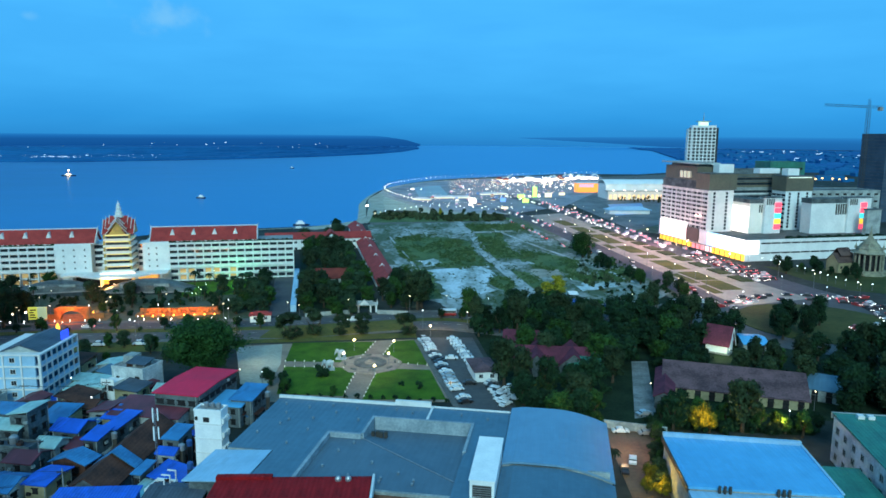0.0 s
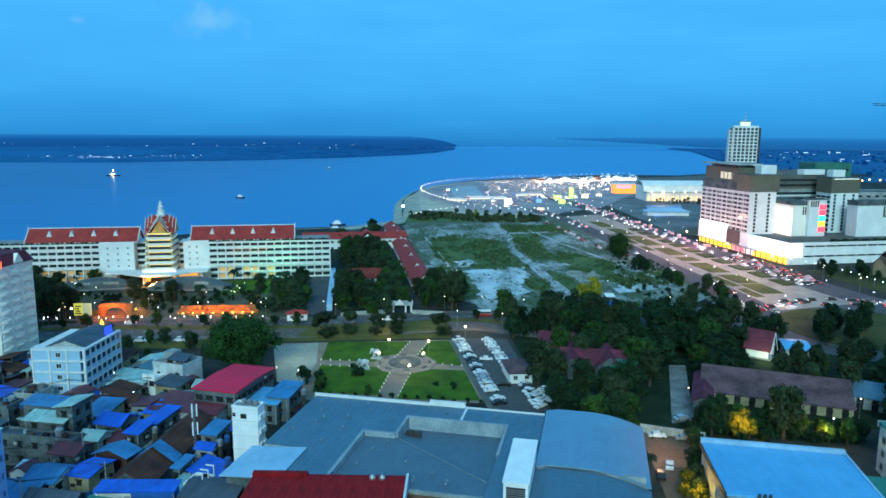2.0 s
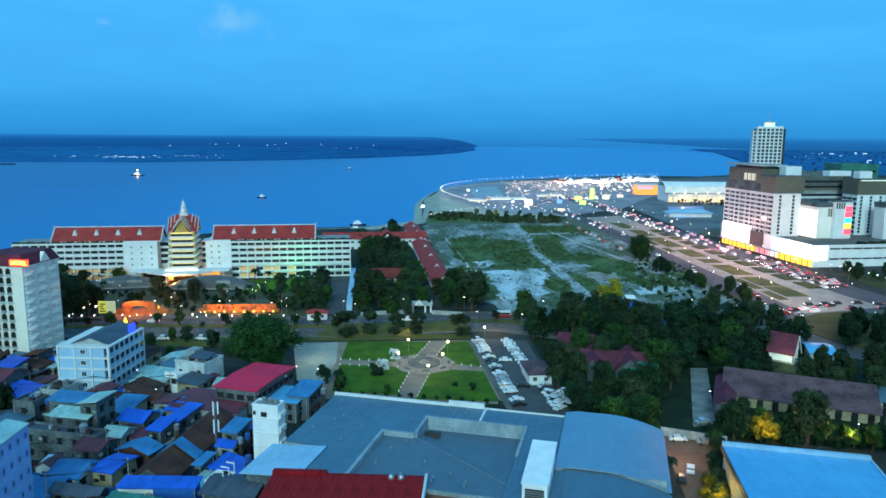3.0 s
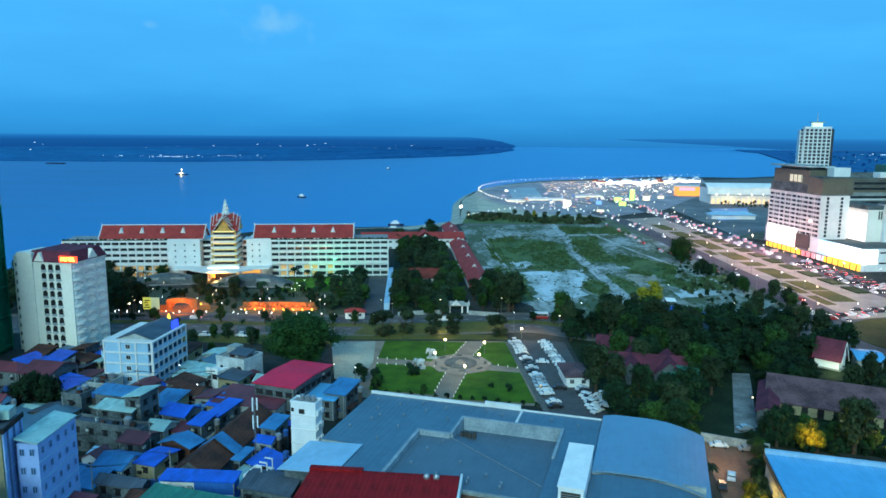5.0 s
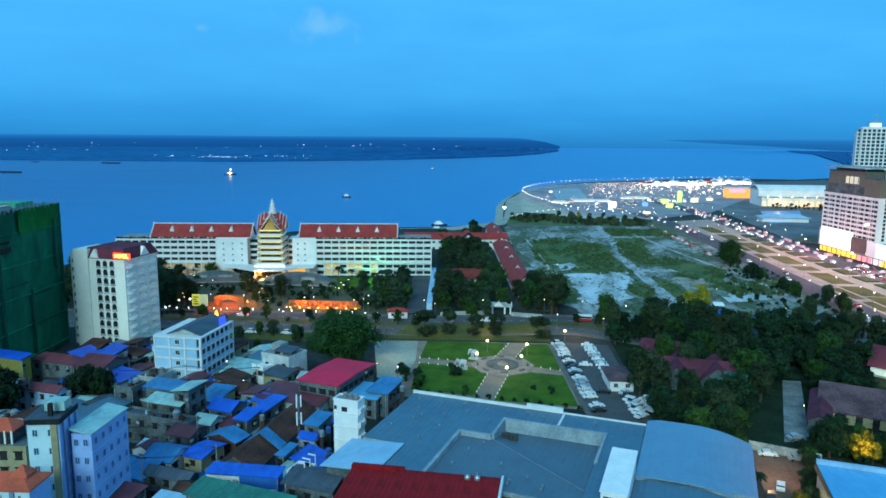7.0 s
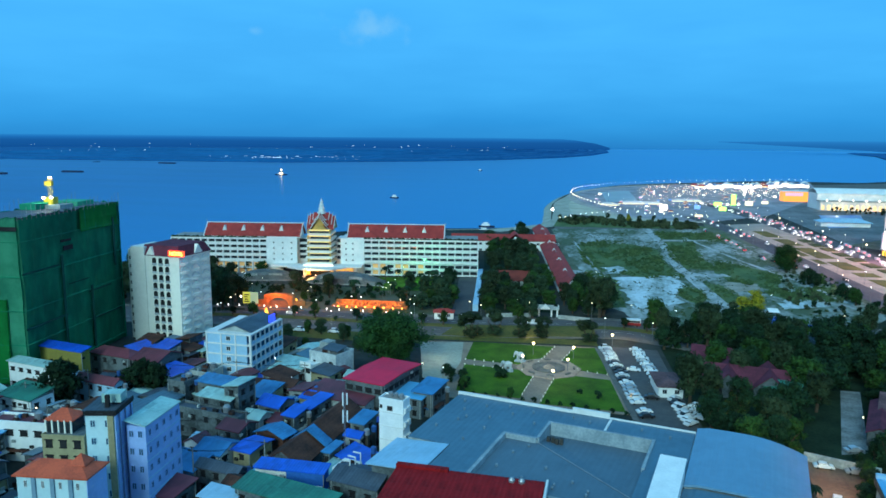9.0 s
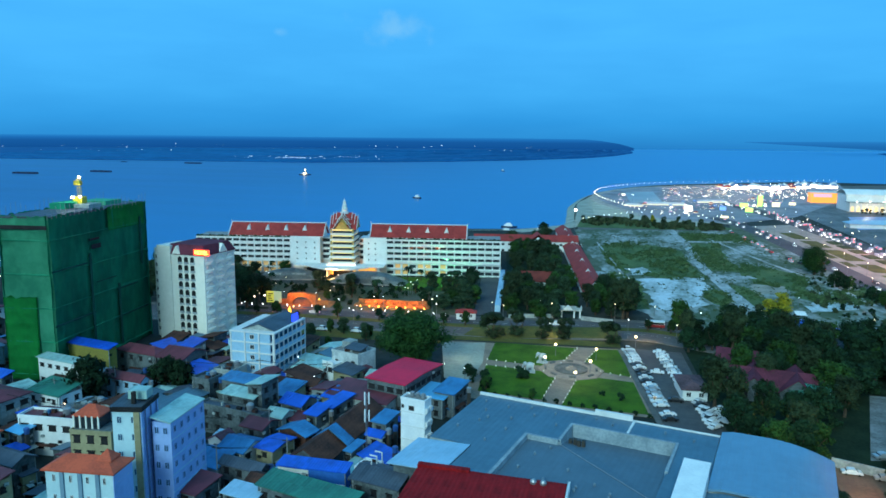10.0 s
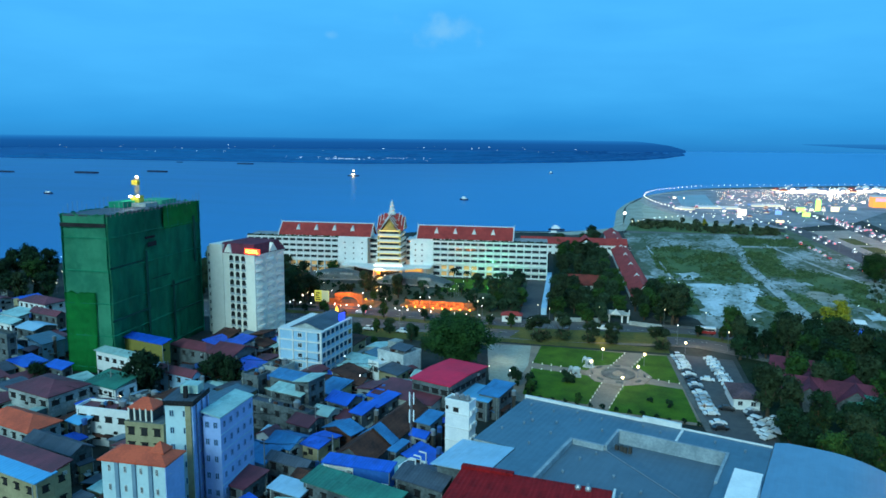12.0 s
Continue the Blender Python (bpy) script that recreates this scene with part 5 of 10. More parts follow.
def casino_block(x, y, w, d, turn, h, wall, top=None, band=0.0, strips=0, grid=(0, 0), front_cols=0):
    """One tower of the casino hotel, standing on the podium, in its frame."""
    inv = CASINO.matrix_basis.inverted() @ pose(x, y, 0, 0, 0, turn)
    b = part("tower", block(-w / 2, w / 2, -d / 2, d / 2, 12.2, h - band), wall, CASINO)
    b.matrix_basis = inv
    if band:
        part("crown_band", block(-w / 2 - 0.3, w / 2 + 0.3, -d / 2 - 0.3, d / 2 + 0.3, h - band, h), top, b, "dark bronze crown storeys")
    part("roof_edge", block(-w / 2 - 0.5, w / 2 + 0.5, -d / 2 - 0.5, d / 2 + 0.5, h, h + 0.6), GREY_WALL, b)
    if strips:
        step = (h - band - 14) / strips
        for i in range(strips):
            z = 13.5 + i * step
            n = max(1, int(d / 4.2))
            for k in range(n):
                ww = d / n
                shared("window", once(("strip_l", round(ww, 1)), lambda: block(-0.1, 0.1, -ww / 2 + 0.35, ww / 2 - 0.35, 0, 1.5), GLASS), b, -w / 2, -d / 2 + (k + 0.5) * ww, z)
            part("ledge", block(-w / 2 - 0.5, -w / 2 - 0.002, -d / 2, d / 2, z - 0.7, z - 0.3), WHITE_TRIM, b)
    if front_cols:
        step = (h - band - 14) / 11
        for c in range(front_cols):
            for i in range(11):
                shared("window", once(("front_w",), lambda: block(-0.8, 0.8, -0.1, 0.1, 0, 1.7), GLASS), b, -w / 2 + w * (c + 0.45) / front_cols, -d / 2, 13.6 + i * step)
    return b


c1 = casino_block(177.5, 496.6, 18.5, 58.0, 13.0, 39.7, CASINO_WALL, strips=9, front_cols=2)
part("crown_band", block(-9.6, 10.9, -29.4, -14.0, 40.304, 50.4), CASINO_CROWN, c1, "dark bronze crown storeys")
part("crown_edge", block(-9.9, 11.2, -29.7, -13.8, 50.404, 51.0), GREY_WALL, c1)
part("grey_storey", block(-9.3, 9.3, -13.996, 29.0, 40.304, 45.4), GREY_WALL, c1, "grey recessed storey")
part("sky_pavilion", block(-8.6, 5.0, -13.0, 27.0, 45.404, 54.6), CASINO_CROWN, c1, "dark rooftop pavilion")
part("lit_opening", block(-8.9, -8.604, -6.0, 8.0, 46.6, 51.2), glowing("pavilion_lamps", (0.85, 0.78, 0.55), 0.32), c1, "dimly lit pavilion front")
for i in range(4):
    part("opening_post", block(-9.1, -8.904, -6.0 + i * 4.5, -5.5 + i * 4.5, 46.6, 51.2), CASINO_CROWN, c1)
part("roof_lantern", block(-7.0, 3.0, -11.0, 22.0, 54.604, 56.4), GREY_WALL, c1)
part("sky_slab", block(-11.0, 7.5, -15.0, 29.0, 56.404, 57.3), PALE_WALL, c1, "oversailing pale roof slab")
part("plant_room", block(2.0, 13.0, -22.0, -15.0, 51.004, 56.6), WHITE_WALL, c1)
for i in range(10):
    part("wall_pier", block(-9.75, -9.254, -29.0 + i * 6.4, -28.5 + i * 6.4, 12.2, 39.7), CASINO_WALL, c1)
c2 = casino_block(222.7, 500.9, 50.9, 3.0, 13.0, 49, PALE_WALL, CASINO_CROWN, 9, 0)
c2w, c2d = 50.9, 3.0
for i in range(7):
    part("window_band", block(-c2w / 2, c2w / 2, -c2d / 2 - 0.12, -c2d / 2 + 0.1, 15 + i * 3.5, 16.7 + i * 3.5), GLASS, c2)
    part("ledge", block(-c2w / 2, c2w / 2, -c2d / 2 - 0.5, -c2d / 2 - 0.004, 14.0 + i * 3.5, 14.9 + i * 3.5), WHITE_TRIM, c2)
for i in range(2):
    part("window_band", block(-c2w / 2, c2w / 2, -c2d / 2 - 0.42, -c2d / 2 - 0.2, 41.6 + i * 3.5, 43.2 + i * 3.5), GLASS, c2)
    part("ledge", block(-c2w / 2, c2w / 2, -c2d / 2 - 0.7, -c2d / 2 - 0.304, 43.8 + i * 3.5, 44.6 + i * 3.5), GREY_WALL, c2)
part("plant_room", block(-2, 14, -3, 4, 49.6, 53), WHITE_WALL, c2)
c3 = casino_block(240.4, 488.4, 20.6, 14.0, 13.0, 48.4, WHITE_WALL, CASINO_CROWN, 9.8, 8, front_cols=3)
part("cornice_lights", block(-9, 9, -7.6, -7.304, 47.6, 48.1), glowing("cornice_lamps", (0.9, 1.0, 0.85), 0.6), c3, "row of small cornice lamps")
part("plant_room", block(-6, 3, -2, 4, 49.004, 53.5), WHITE_WALL, c3)
led = casino_block(203.0, 474.4, 12.2, 26.3, 13.0, 34, CREAM_WALL, GREY_WALL, 2, 0)
lx, ly, lw, ld = 203.0, 474.4, 12.2, 26.3
SCREEN = glowing("led_screen_white", (1.0, 0.93, 0.92), 1.7)
SCREEN_W = glowing("led_screen_warm", (1.0, 0.84, 0.82), 1.7)
SCREEN_B = glowing("led_screen_blue", (0.25, 0.55, 1.0), 2.2)
SCREEN_Y = glowing("led_screen_yellow", (1.0, 0.58, 0.05), 1.3)
SHOP_W = glowing("white_shop_front", (1.0, 0.82, 0.86), 0.8)
SHOP_P = glowing("pink_shop_front", (1.0, 0.30, 0.34), 0.7)
SCREEN_R = glowing("led_screen_red", (1.0, 0.06, 0.10), 2.0)
SCREEN_T = glowing("led_screen_teal", (0.05, 0.65, 0.75), 1.6)
part("led_screen", block(-lw / 2 - 0.6, -lw / 2 - 0.1, -ld / 2 + 0.5, ld / 2 - 0.5, 12.6, 29.5), SCREEN, led, "blazing white video screen")
for i in range(6):
    part("fin", block(lw / 2 * 0.2 + i * 1.6 - 0.3, lw / 2 * 0.2 + i * 1.6 + 0.3, -ld / 2 - 0.5, -ld / 2 - 0.004, 26, 31), DARK_TRIM, led)
    window(led, lw / 2 - 1.0, -ld / 2 - 0.02, 14 + i * 2.2, 0, 1.0, 1.2)


def colour_tower(b, w, d, h, inset=0.0):
    for k, m in enumerate((SCREEN_R, SCREEN_R, SCREEN_T, SCREEN_Y, SCREEN_R)):
        z = h - 2.5 - (k + 1) * 3.6
        part("light_panel", block(w / 2 - 5.0 - inset, w / 2 - 0.5 - inset, -d / 2 - 0.5, -d / 2 - 0.004, z, z + 3.0), m, b, "square coloured light panel")
    for i in range(4):
        part("fin", block(-w / 2 + 1 + i * 1.6, -w / 2 + 1.7 + i * 1.6, -d / 2 - 0.4, -d / 2 - 0.004, h - 4.5, h - 0.6), DARK_TRIM, b)


s1 = casino_block(215.4, 464.6, 12.4, 6.0, 13.0, 35.6, WHITE_WALL)
colour_tower(s1, 12.4, 6.0, 35.6)
tb = casino_block(254.2, 469.2, 29.6, 9.0, 13.0, 34.6, WHITE_WALL, GREY_WALL, 2.5)
for i in range(6):
    part("fin", block(4.0 + i * 1.8, 4.8 + i * 1.8, -5.0, -4.504, 24.5, 31.5), DARK_TRIM, tb)
s2 = casino_block(275.4, 470.6, 17.8, 6.0, 13.0, 35.4, WHITE_WALL)
colour_tower(s2, 17.8, 6.0, 35.4, 3.2)
casino_block(277.3, 455.1, 10.7, 3.0, 13.0, 29, PALE_WALL)
# screens and shop fronts along the podium's road side
for y0, y1, z0, z1, m, lb in ((-64.6, -40, 4.8, 12.9, SCREEN, "wide white video screen"), (-39.8, -26, 4.8, 12.9, SCREEN_B, "blue video screen"), (-1, 33, 4.4, 16.2, SCREEN_W, "warm white video screen"), (-64.6, -32, 0.2, 4.2, SCREEN_Y, "yellow lit shop front"), (-31.5, -23, 0.4, 3.4, SHOP_W, "white lit shop front"), (-22, -9, 0.4, 3.2, SHOP_P, "pink lit shop front"), (-8, 12, 0.4, 3.4, SCREEN_Y, "yellow lit shop front"), (12.5, 33, 0.4, 4.0, SCREEN_Y, "yellow lit shop front")):
    part("led_screen", block(L0 - 0.7, L0 - 0.1, y0, y1, z0, z1), m, CASINO, lb)
for i in range(18):
    part("shop_pier", block(L0 - 0.9, L0 - 0.704, -62.5 + i * 5.4, -61.7 + i * 5.4, 0, 3.7), DARK_TRIM, CASINO)
part("dark_panel", block(L0 - 0.9, L0 - 0.1, -16, -1.2, 4.5, 13.8), DARK_TRIM, CASINO)
part("canopy", block(L0 - 3, L0 - 0.704, -38, 33, 4.1, 4.36), CONCRETE, CASINO)
part("led_screen", block(L0 + 0.3, L0 + 9, FRONT_Y - 0.6, FRONT_Y - 0.05, 4.5, 12.6), SCREEN, CASINO, "white corner video screen")
lamp(CPX - 66, CPY - 68, 7, 18000, (1.0, 0.60, 0.60), 6)
lamp(CPX - 79, CPY - 16, 6, 16000, (1.0, 0.42, 0.55), 6)
lamp(CPX - 90, CPY + 30, 6, 10000, (1.0, 0.48, 0.60), 6)

# condominium tower behind, and a tower under construction with its crane
CONDO = thing("condominium_tower", 244.6, 677.2, 0, -12, "tall pale condominium tower with a lit rooftop", "tower")
part("wall", block(-10.5, 10.5, -10, 10, 0, 85), WHITE_WALL, CONDO)
part("side_bay", block(-14, -10.502, -7, 9, 0, 82), WHITE_WALL, CONDO)
part("side_bay", block(10.502, 13, -7, 9, 0, 83), GLASS, CONDO)
wd = once(("condo_w",), lambda: block(-1.15, 1.15, -0.1, 0.12, 0, 2.2), GLASS)
for i in range(23):
    for k in range(6):
        shared("window", wd, CONDO, -8.6 + k * 3.45, -10, 12.5 + i * 3.1)
    shared("window", wd, CONDO, -12.4, -7, 12.5 + i * 3.1).scale.x = 0.8
for k in range(7):
    part("pier", block(-10.5 + k * 3.45 - 0.25, -10.5 + k * 3.45 + 0.25, -10.5, -10.004, 10, 85), WHITE_WALL, CONDO)
part("roof_lantern", block(-4, 4, -4, 4, 85, 88.5), glowing("rooftop_glow", (0.85, 1.0, 0.65), 0.5), CONDO, "lit rooftop room")
part("roof_slab", block(-6, 6, -5, 5, 88.502, 89.2), PALE_WALL, CONDO)
part("mast", lathe([(0.5, 89.2), (0.15, 97)], 6), STEEL, CONDO)
DARKT = thing("unfinished_tower", 400.1, 646.2, 0, 13, "dark unfinished concrete tower wrapped in blue netting", "tower")
# the netting's blue is lightened to put distance haze into it
part("core", block(-14, 39, -14, 14, 0, 78.3), stuff("hazed_navy_netting", (0.07, 0.11, 0.16), (0.045, 0.075, 0.115), 0.12, 0.9), DARKT)
for i in range(22):
    part("floor_edge", block(-14.2, 39.2, -14.2, 14.2, 10 + i * 3.1, 10.5 + i * 3.1), SLATE_ROOF, DARKT)
CRANE = thing("tower_crane", 379.7, 644.4, 0, 13, "grey lattice tower crane beside the unfinished tower", "crane")


def lattice(a, b, half, n):
    bm = bmesh.new()
    a, b = Vector(a), Vector(b)
    q = (b - a).to_track_quat("Z", "Y")
    cor = [q @ Vector((sx * half, sy * half, 0)) for sx, sy in ((-1, -1), (1, -1), (1, 1), (-1, 1))]
    for c in cor:
        limb(bm, a + c, b + c, half * 0.16, half * 0.16, 4)
    for i in range(n):
        p, r = a + (b - a) * (i / n), a + (b - a) * ((i + 1) / n)
        for k in range(4):
            limb(bm, p + cor[k], r + cor[(k + 1) % 4], half * 0.09, half * 0.09, 3)
    return bm


part("mast", lattice((0, 0, 0), (0, 0, 101), 1.2, 36), DARK_TRIM, CRANE)
part("jib", lattice((0, 0, 102), (-46, 0, 103), 0.8, 22), DARK_TRIM, CRANE)
part("counter_jib", lattice((0, 0, 102), (14, 0, 102), 0.8, 6), DARK_TRIM, CRANE)
part("counterweight", block(10.5, 14, -1.4, 1.4, 98.6, 101.8), CONCRETE, CRANE)
part("apex", lattice((0, 0, 102), (0, 0, 109), 0.7, 4), DARK_TRIM, CRANE)
# lower buildings behind the casino
for px, py, w, d, h, m, lb in ((250.0, 589.1, 50, 20, 48, GREY_WALL, "wide grey building behind the casino"), (281.7, 596.9, 30, 24, 54, GREEN_ROOF, "building wrapped in green netting behind the casino"), (335.6, 614.3, 70, 30, 30, PALE_WALL, "pale low building with lit shop fronts")):
    house("building", px, py, w, d, 5, h, lb, m, storeys=5, faces="F", size=(3.2, 1.4), gap=7.0, plain=True, category="building")

# ---- tall buildings of the near town ----
NET = stuff("green_safety_net", (0.020, 0.36, 0.19), (0.010, 0.19, 0.11), 0.10, 0.85, fine=5, bump=0.15, stretch=(1, 1, 0.5))
# paler copy for the front: light on that face is in the colour
NET_B = stuff("lit_green_net", (0.085, 0.46, 0.27), (0.045, 0.32, 0.19), 0.10, 0.85, fine=5, bump=0.15)
GX, GY, GW, GD, GT = -184.8, 190.3, 16.6, 53.8, 9.4
GT_ = thing("netted_tower", GX, GY, 0, GT, "tower under construction wrapped in green safety netting", "tower")
part("building_core", block(-GW / 2 + 1.6, GW / 2 - 1.6, -GD / 2 + 1.6, GD / 2 - 1.6, 0, 46.0), GREY_WALL, GT_)


def net_sheet(length, high, seed):
    """A hanging net with slack folds, ragged along its top edge; faces -y."""
    bm = bmesh.new()
    nx, nz = max(8, int(length / 0.8)), 44
    grid = []
    for i in range(nx + 1):
        col = []
        for k in range(nz + 1):
            x, z = length * (i / nx - 0.5), high * k / nz
            sag = 0.55 * noise.noise((x * 0.30, z * 0.06, seed)) + 0.30 * noise.noise((x * 0.9, z * 0.12, seed + 5)) + 0.16 * abs(math.sin(z * math.pi / 3.3))
            top = 0.9 * noise.noise((x * 0.5, 3.0, seed)) if k == nz else 0.0
            col.append(bm.verts.new((x, max(sag + 0.35, 0.0), z + top)))
        grid.append(col)
    for a, b in zip(grid, grid[1:]):
        for k in range(nz):
            bm.faces.new((a[k], b[k], b[k + 1], a[k + 1])).smooth = True
    bmesh.ops.solidify(bm, geom=bm.faces[:], thickness=0.05)
    return bm


for px_, py_, ln, tn, mat, sd in ((0, -GD / 2, GW + 0.3, 0, NET_B, 1.0), (GW / 2, 0, GD + 0.3, 90, NET, 9.0), (-GW / 2, 0, GD + 0.3, -90, NET, 17.0), (0, GD / 2, GW + 0.3, 180, NET, 25.0)):
    part("netting", net_sheet(ln, 46.8, sd), mat, GT_).matrix_basis = pose(px_, py_, 0, 0, 0, tn)
for i in range(0, 14, 3):
    part("net_seam", block(-GW / 2 - 0.12, GW / 2 + 0.12, -GD / 2 - 0.12, GD / 2 + 0.12, 3.2 * i + 1.6, 3.2 * i + 1.72), NET, GT_)
BRIGHT_NET = stuff("new_green_net", (0.014, 0.33, 0.07), (0.010, 0.23, 0.055), 0.12, 0.85, fine=5, bump=0.15)
for cx_, wide_, z_, tall_, turn_, sd in ((-GW * 0.16, GW * 0.66, 0.0, 24.0, 0, 31.0), (GD * 0.26, GD * 0.42, 39.5, 7.2, 90, 41.0)):
    at = pose(cx_, -GD / 2 - 0.5, z_) if turn_ == 0 else pose(GW / 2 + 0.5, cx_, z_, 0, 0, 90)
    part("net_panel", net_sheet(wide_, tall_, sd), BRIGHT_NET, GT_, "brighter green net panel").matrix_basis = at
# dark strips put the shade of slack folds onto the net
NET_SHADE = stuff("shaded_slack_net", (0.012, 0.11, 0.075), (0.006, 0.06, 0.045), 0.3, 0.9)
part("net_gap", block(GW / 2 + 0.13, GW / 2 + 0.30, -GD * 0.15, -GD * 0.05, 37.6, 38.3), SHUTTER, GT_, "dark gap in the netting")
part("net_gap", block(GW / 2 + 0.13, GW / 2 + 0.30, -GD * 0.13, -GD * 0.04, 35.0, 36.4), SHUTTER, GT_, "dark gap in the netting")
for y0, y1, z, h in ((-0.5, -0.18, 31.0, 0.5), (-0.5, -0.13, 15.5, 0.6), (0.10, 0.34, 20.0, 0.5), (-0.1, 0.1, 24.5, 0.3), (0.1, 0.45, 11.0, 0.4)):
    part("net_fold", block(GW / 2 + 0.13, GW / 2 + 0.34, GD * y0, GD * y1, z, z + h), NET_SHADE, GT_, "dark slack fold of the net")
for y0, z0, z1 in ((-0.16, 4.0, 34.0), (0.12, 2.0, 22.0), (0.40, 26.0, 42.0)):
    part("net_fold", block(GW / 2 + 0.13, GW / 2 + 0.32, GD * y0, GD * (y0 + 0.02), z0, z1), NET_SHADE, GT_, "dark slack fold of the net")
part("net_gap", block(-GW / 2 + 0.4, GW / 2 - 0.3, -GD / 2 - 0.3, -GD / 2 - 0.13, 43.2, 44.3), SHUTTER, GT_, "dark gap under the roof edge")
part("roof_slab", block(-GW / 2 + 0.4, GW / 2 - 0.4, -GD / 2 + 0.4, GD / 2 - 0.4, 46.2, 46.6), SLATE_ROOF, GT_)
GT_.scale = (1, 1, 1.082)
part("lift_shaft", block(-6.5, 3, 10.5, 20, 46.6, 48.0), NET_B, GT_)
part("roof_room", block(-7.5, -2, -4, 6, 46.6, 48.4), NET, GT_, "roof room wrapped in green net")
rail = bmesh.new()
for i in range(26):
    for x in (-GW / 2, GW / 2):
        y = -GD / 2 + GD * i / 25
        limb(rail, (x, y, 46), (x, y, 47.4 + 2.6 * abs(math.sin(i * 2.7))), 0.09, 0.07, 4)
limb(rail, (GW / 2, -GD / 2, 47.3), (GW / 2, GD / 2, 47.3), 0.05, 0.05, 4)
part("scaffold_rail", rail, STEEL, GT_)
# the lit work platform with its yellow hoist stands on the roof
HX_, HY_ = -187.5, 194.0
HOIST_Y = stuff("yellow_hoist_paint", (0.75, 0.52, 0.03), (0.6, 0.4, 0.03), 0.5, 0.5)
HOIST = thing("rooftop_hoist", HX_, HY_, 50.43, 10, "yellow hoist mast with white work lamps on a roof", "hoist")
part("base", block(-6, 6, -4, 4, 0, 1.4), PALE_WALL, HOIST)
part("cabin", block(-1.8, 1.8, -1.6, 1.6, 1.4, 4.0), HOIST_Y, HOIST)
lamp(HX_, HY_ - 5, 56.5, 900, (0.85, 1.0, 0.75), 0.5)
HOIST.scale = (0.9, 0.9, 0.9)
part("mast", lattice((0, 0, 4.4), (0, 0, 11.0), 0.5, 6), HOIST_Y, HOIST)
part("arm", block(-1.7, 0.9, -0.8, 0.8, 8.2, 9.9), HOIST_Y, HOIST, "yellow hoist machine box")
FLOOD = glowing("work_lamp", (1.0, 0.97, 0.9), 14.0)
for x, z in ((-1.4, 3.8), (1.7, 4.0), (0.2, 11.2)):
    part("work_lamp", lathe([(0.35, z - 0.35), (0.55, z), (0.35, z + 0.35)], 10), FLOOD, HOIST, "bright white work lamp").location = (x, -2.3 if z < 10 else 0, 0)

# cream apartment tower with red mansard and arched balconies
AX, AY, AW, AD, AT = -165.6, 223.8, 23.9, 17.6, -3.0
AP = thing("apartment_tower", AX, AY, 0, AT, "cream apartment tower with a red mansard roof and arched balconies", "tower")
part("wall", block(-AW / 2 + 4, AW / 2, -AD / 2, AD / 2, 0, 32), CREAM_WALL, AP)
part("side_wing", block(-AW / 2, -AW / 2 + 4, -AD / 2 + 2, AD / 2, 0, 33.5), CREAM_WALL, AP)
part("stair_tower", block(-AW / 2 + 3.5, -AW / 2 + 9.5, -AD / 2 - 0.6, AD / 2 - 6, 0, 35), CREAM_WALL, AP)
def mansard(w, d, h, inset):
    """A steep-sided roof with a flat top, on z = 0."""
    bm = bmesh.new()
    lo = [bm.verts.new((x * (w / 2 + 0.5), y * (d / 2 + 0.5), 0)) for x, y in ((-1, -1), (1, -1), (1, 1), (-1, 1))]
    hi = [bm.verts.new((x * (w / 2 - inset), y * (d / 2 - inset), h)) for x, y in ((-1, -1), (1, -1), (1, 1), (-1, 1))]
    bm.faces.new(hi)
    bm.faces.new(lo[::-1])
    for i in range(4):
        j = (i + 1) % 4
        bm.faces.new((lo[i], lo[j], hi[j], hi[i]))
    return bm


part("roof", mansard(AW - 7.0, AD, 3.6, 1.3), PLUM_TILE, AP, "red mansard roof").location = (3.5, 0, 32)
part("roof_rim", block(-AW / 2 + 4.6, AW / 2 + 0.3, -AD / 2 - 0.3, AD / 2 + 0.3, 31.5, 31.996), CREAM_WALL, AP)
part("dormer", dormer_bm(2.0, 3.2, 4.0), CREAM_WALL, AP, "triangular cream gable").location = (-AW / 2 + 12.0, -AD / 2 - 0.4, 32)
part("dormer", dormer_bm(2.6, 3.4, 3.0), CREAM_WALL, AP, "triangular cream gable").matrix_basis = pose(AW / 2 + 0.4, AD * 0.1, 32, 0, 0, 90)
part("sign", block(AW / 2 - 3.6, AW / 2 + 3.0, -AD / 2 - 1.0, -AD / 2 - 0.6, 32.4, 34.4), glowing("red_sign_board", (1.0, 0.07, 0.02), 3.0), AP, "glowing red sign board")
SIGN_Y = glowing("yellow_sign_letters", (1.0, 0.75, 0.1), 6.0)
word = bpy.data.curves.new("sign_word", "FONT")
word.body, word.size, word.extrude, word.align_x = "HOTEL", 1.75, 0.05, "CENTER"
word.materials.append(SIGN_Y)
letters = new("sign_lettering", word)
letters.parent = AP
letters.matrix_basis = pose(AW / 2 - 0.3, -AD / 2 - 1.06, 32.8, 90, 0, 0)
bay_w = AD * 0.30


def bow(w, out, h):
    """A balcony front that bows outwards, with an arched opening under it."""
    bm = bmesh.new()
    n = 8
    lo, hi = [], []
    for i in range(n + 1):
        u = i / n * 2 - 1
        lo.append(bm.verts.new((u * w / 2, -out * (1 - u * u), 0)))
        hi.append(bm.verts.new((u * w / 2, -out * (1 - u * u), h)))
    for i in range(n):
        bm.faces.new((lo[i], lo[i + 1], hi[i + 1], hi[i]))
    bm.faces.new([*hi])
    bm.faces.new(lo[::-1])
    bmesh.ops.recalc_face_normals(bm, faces=bm.faces)
    return bm


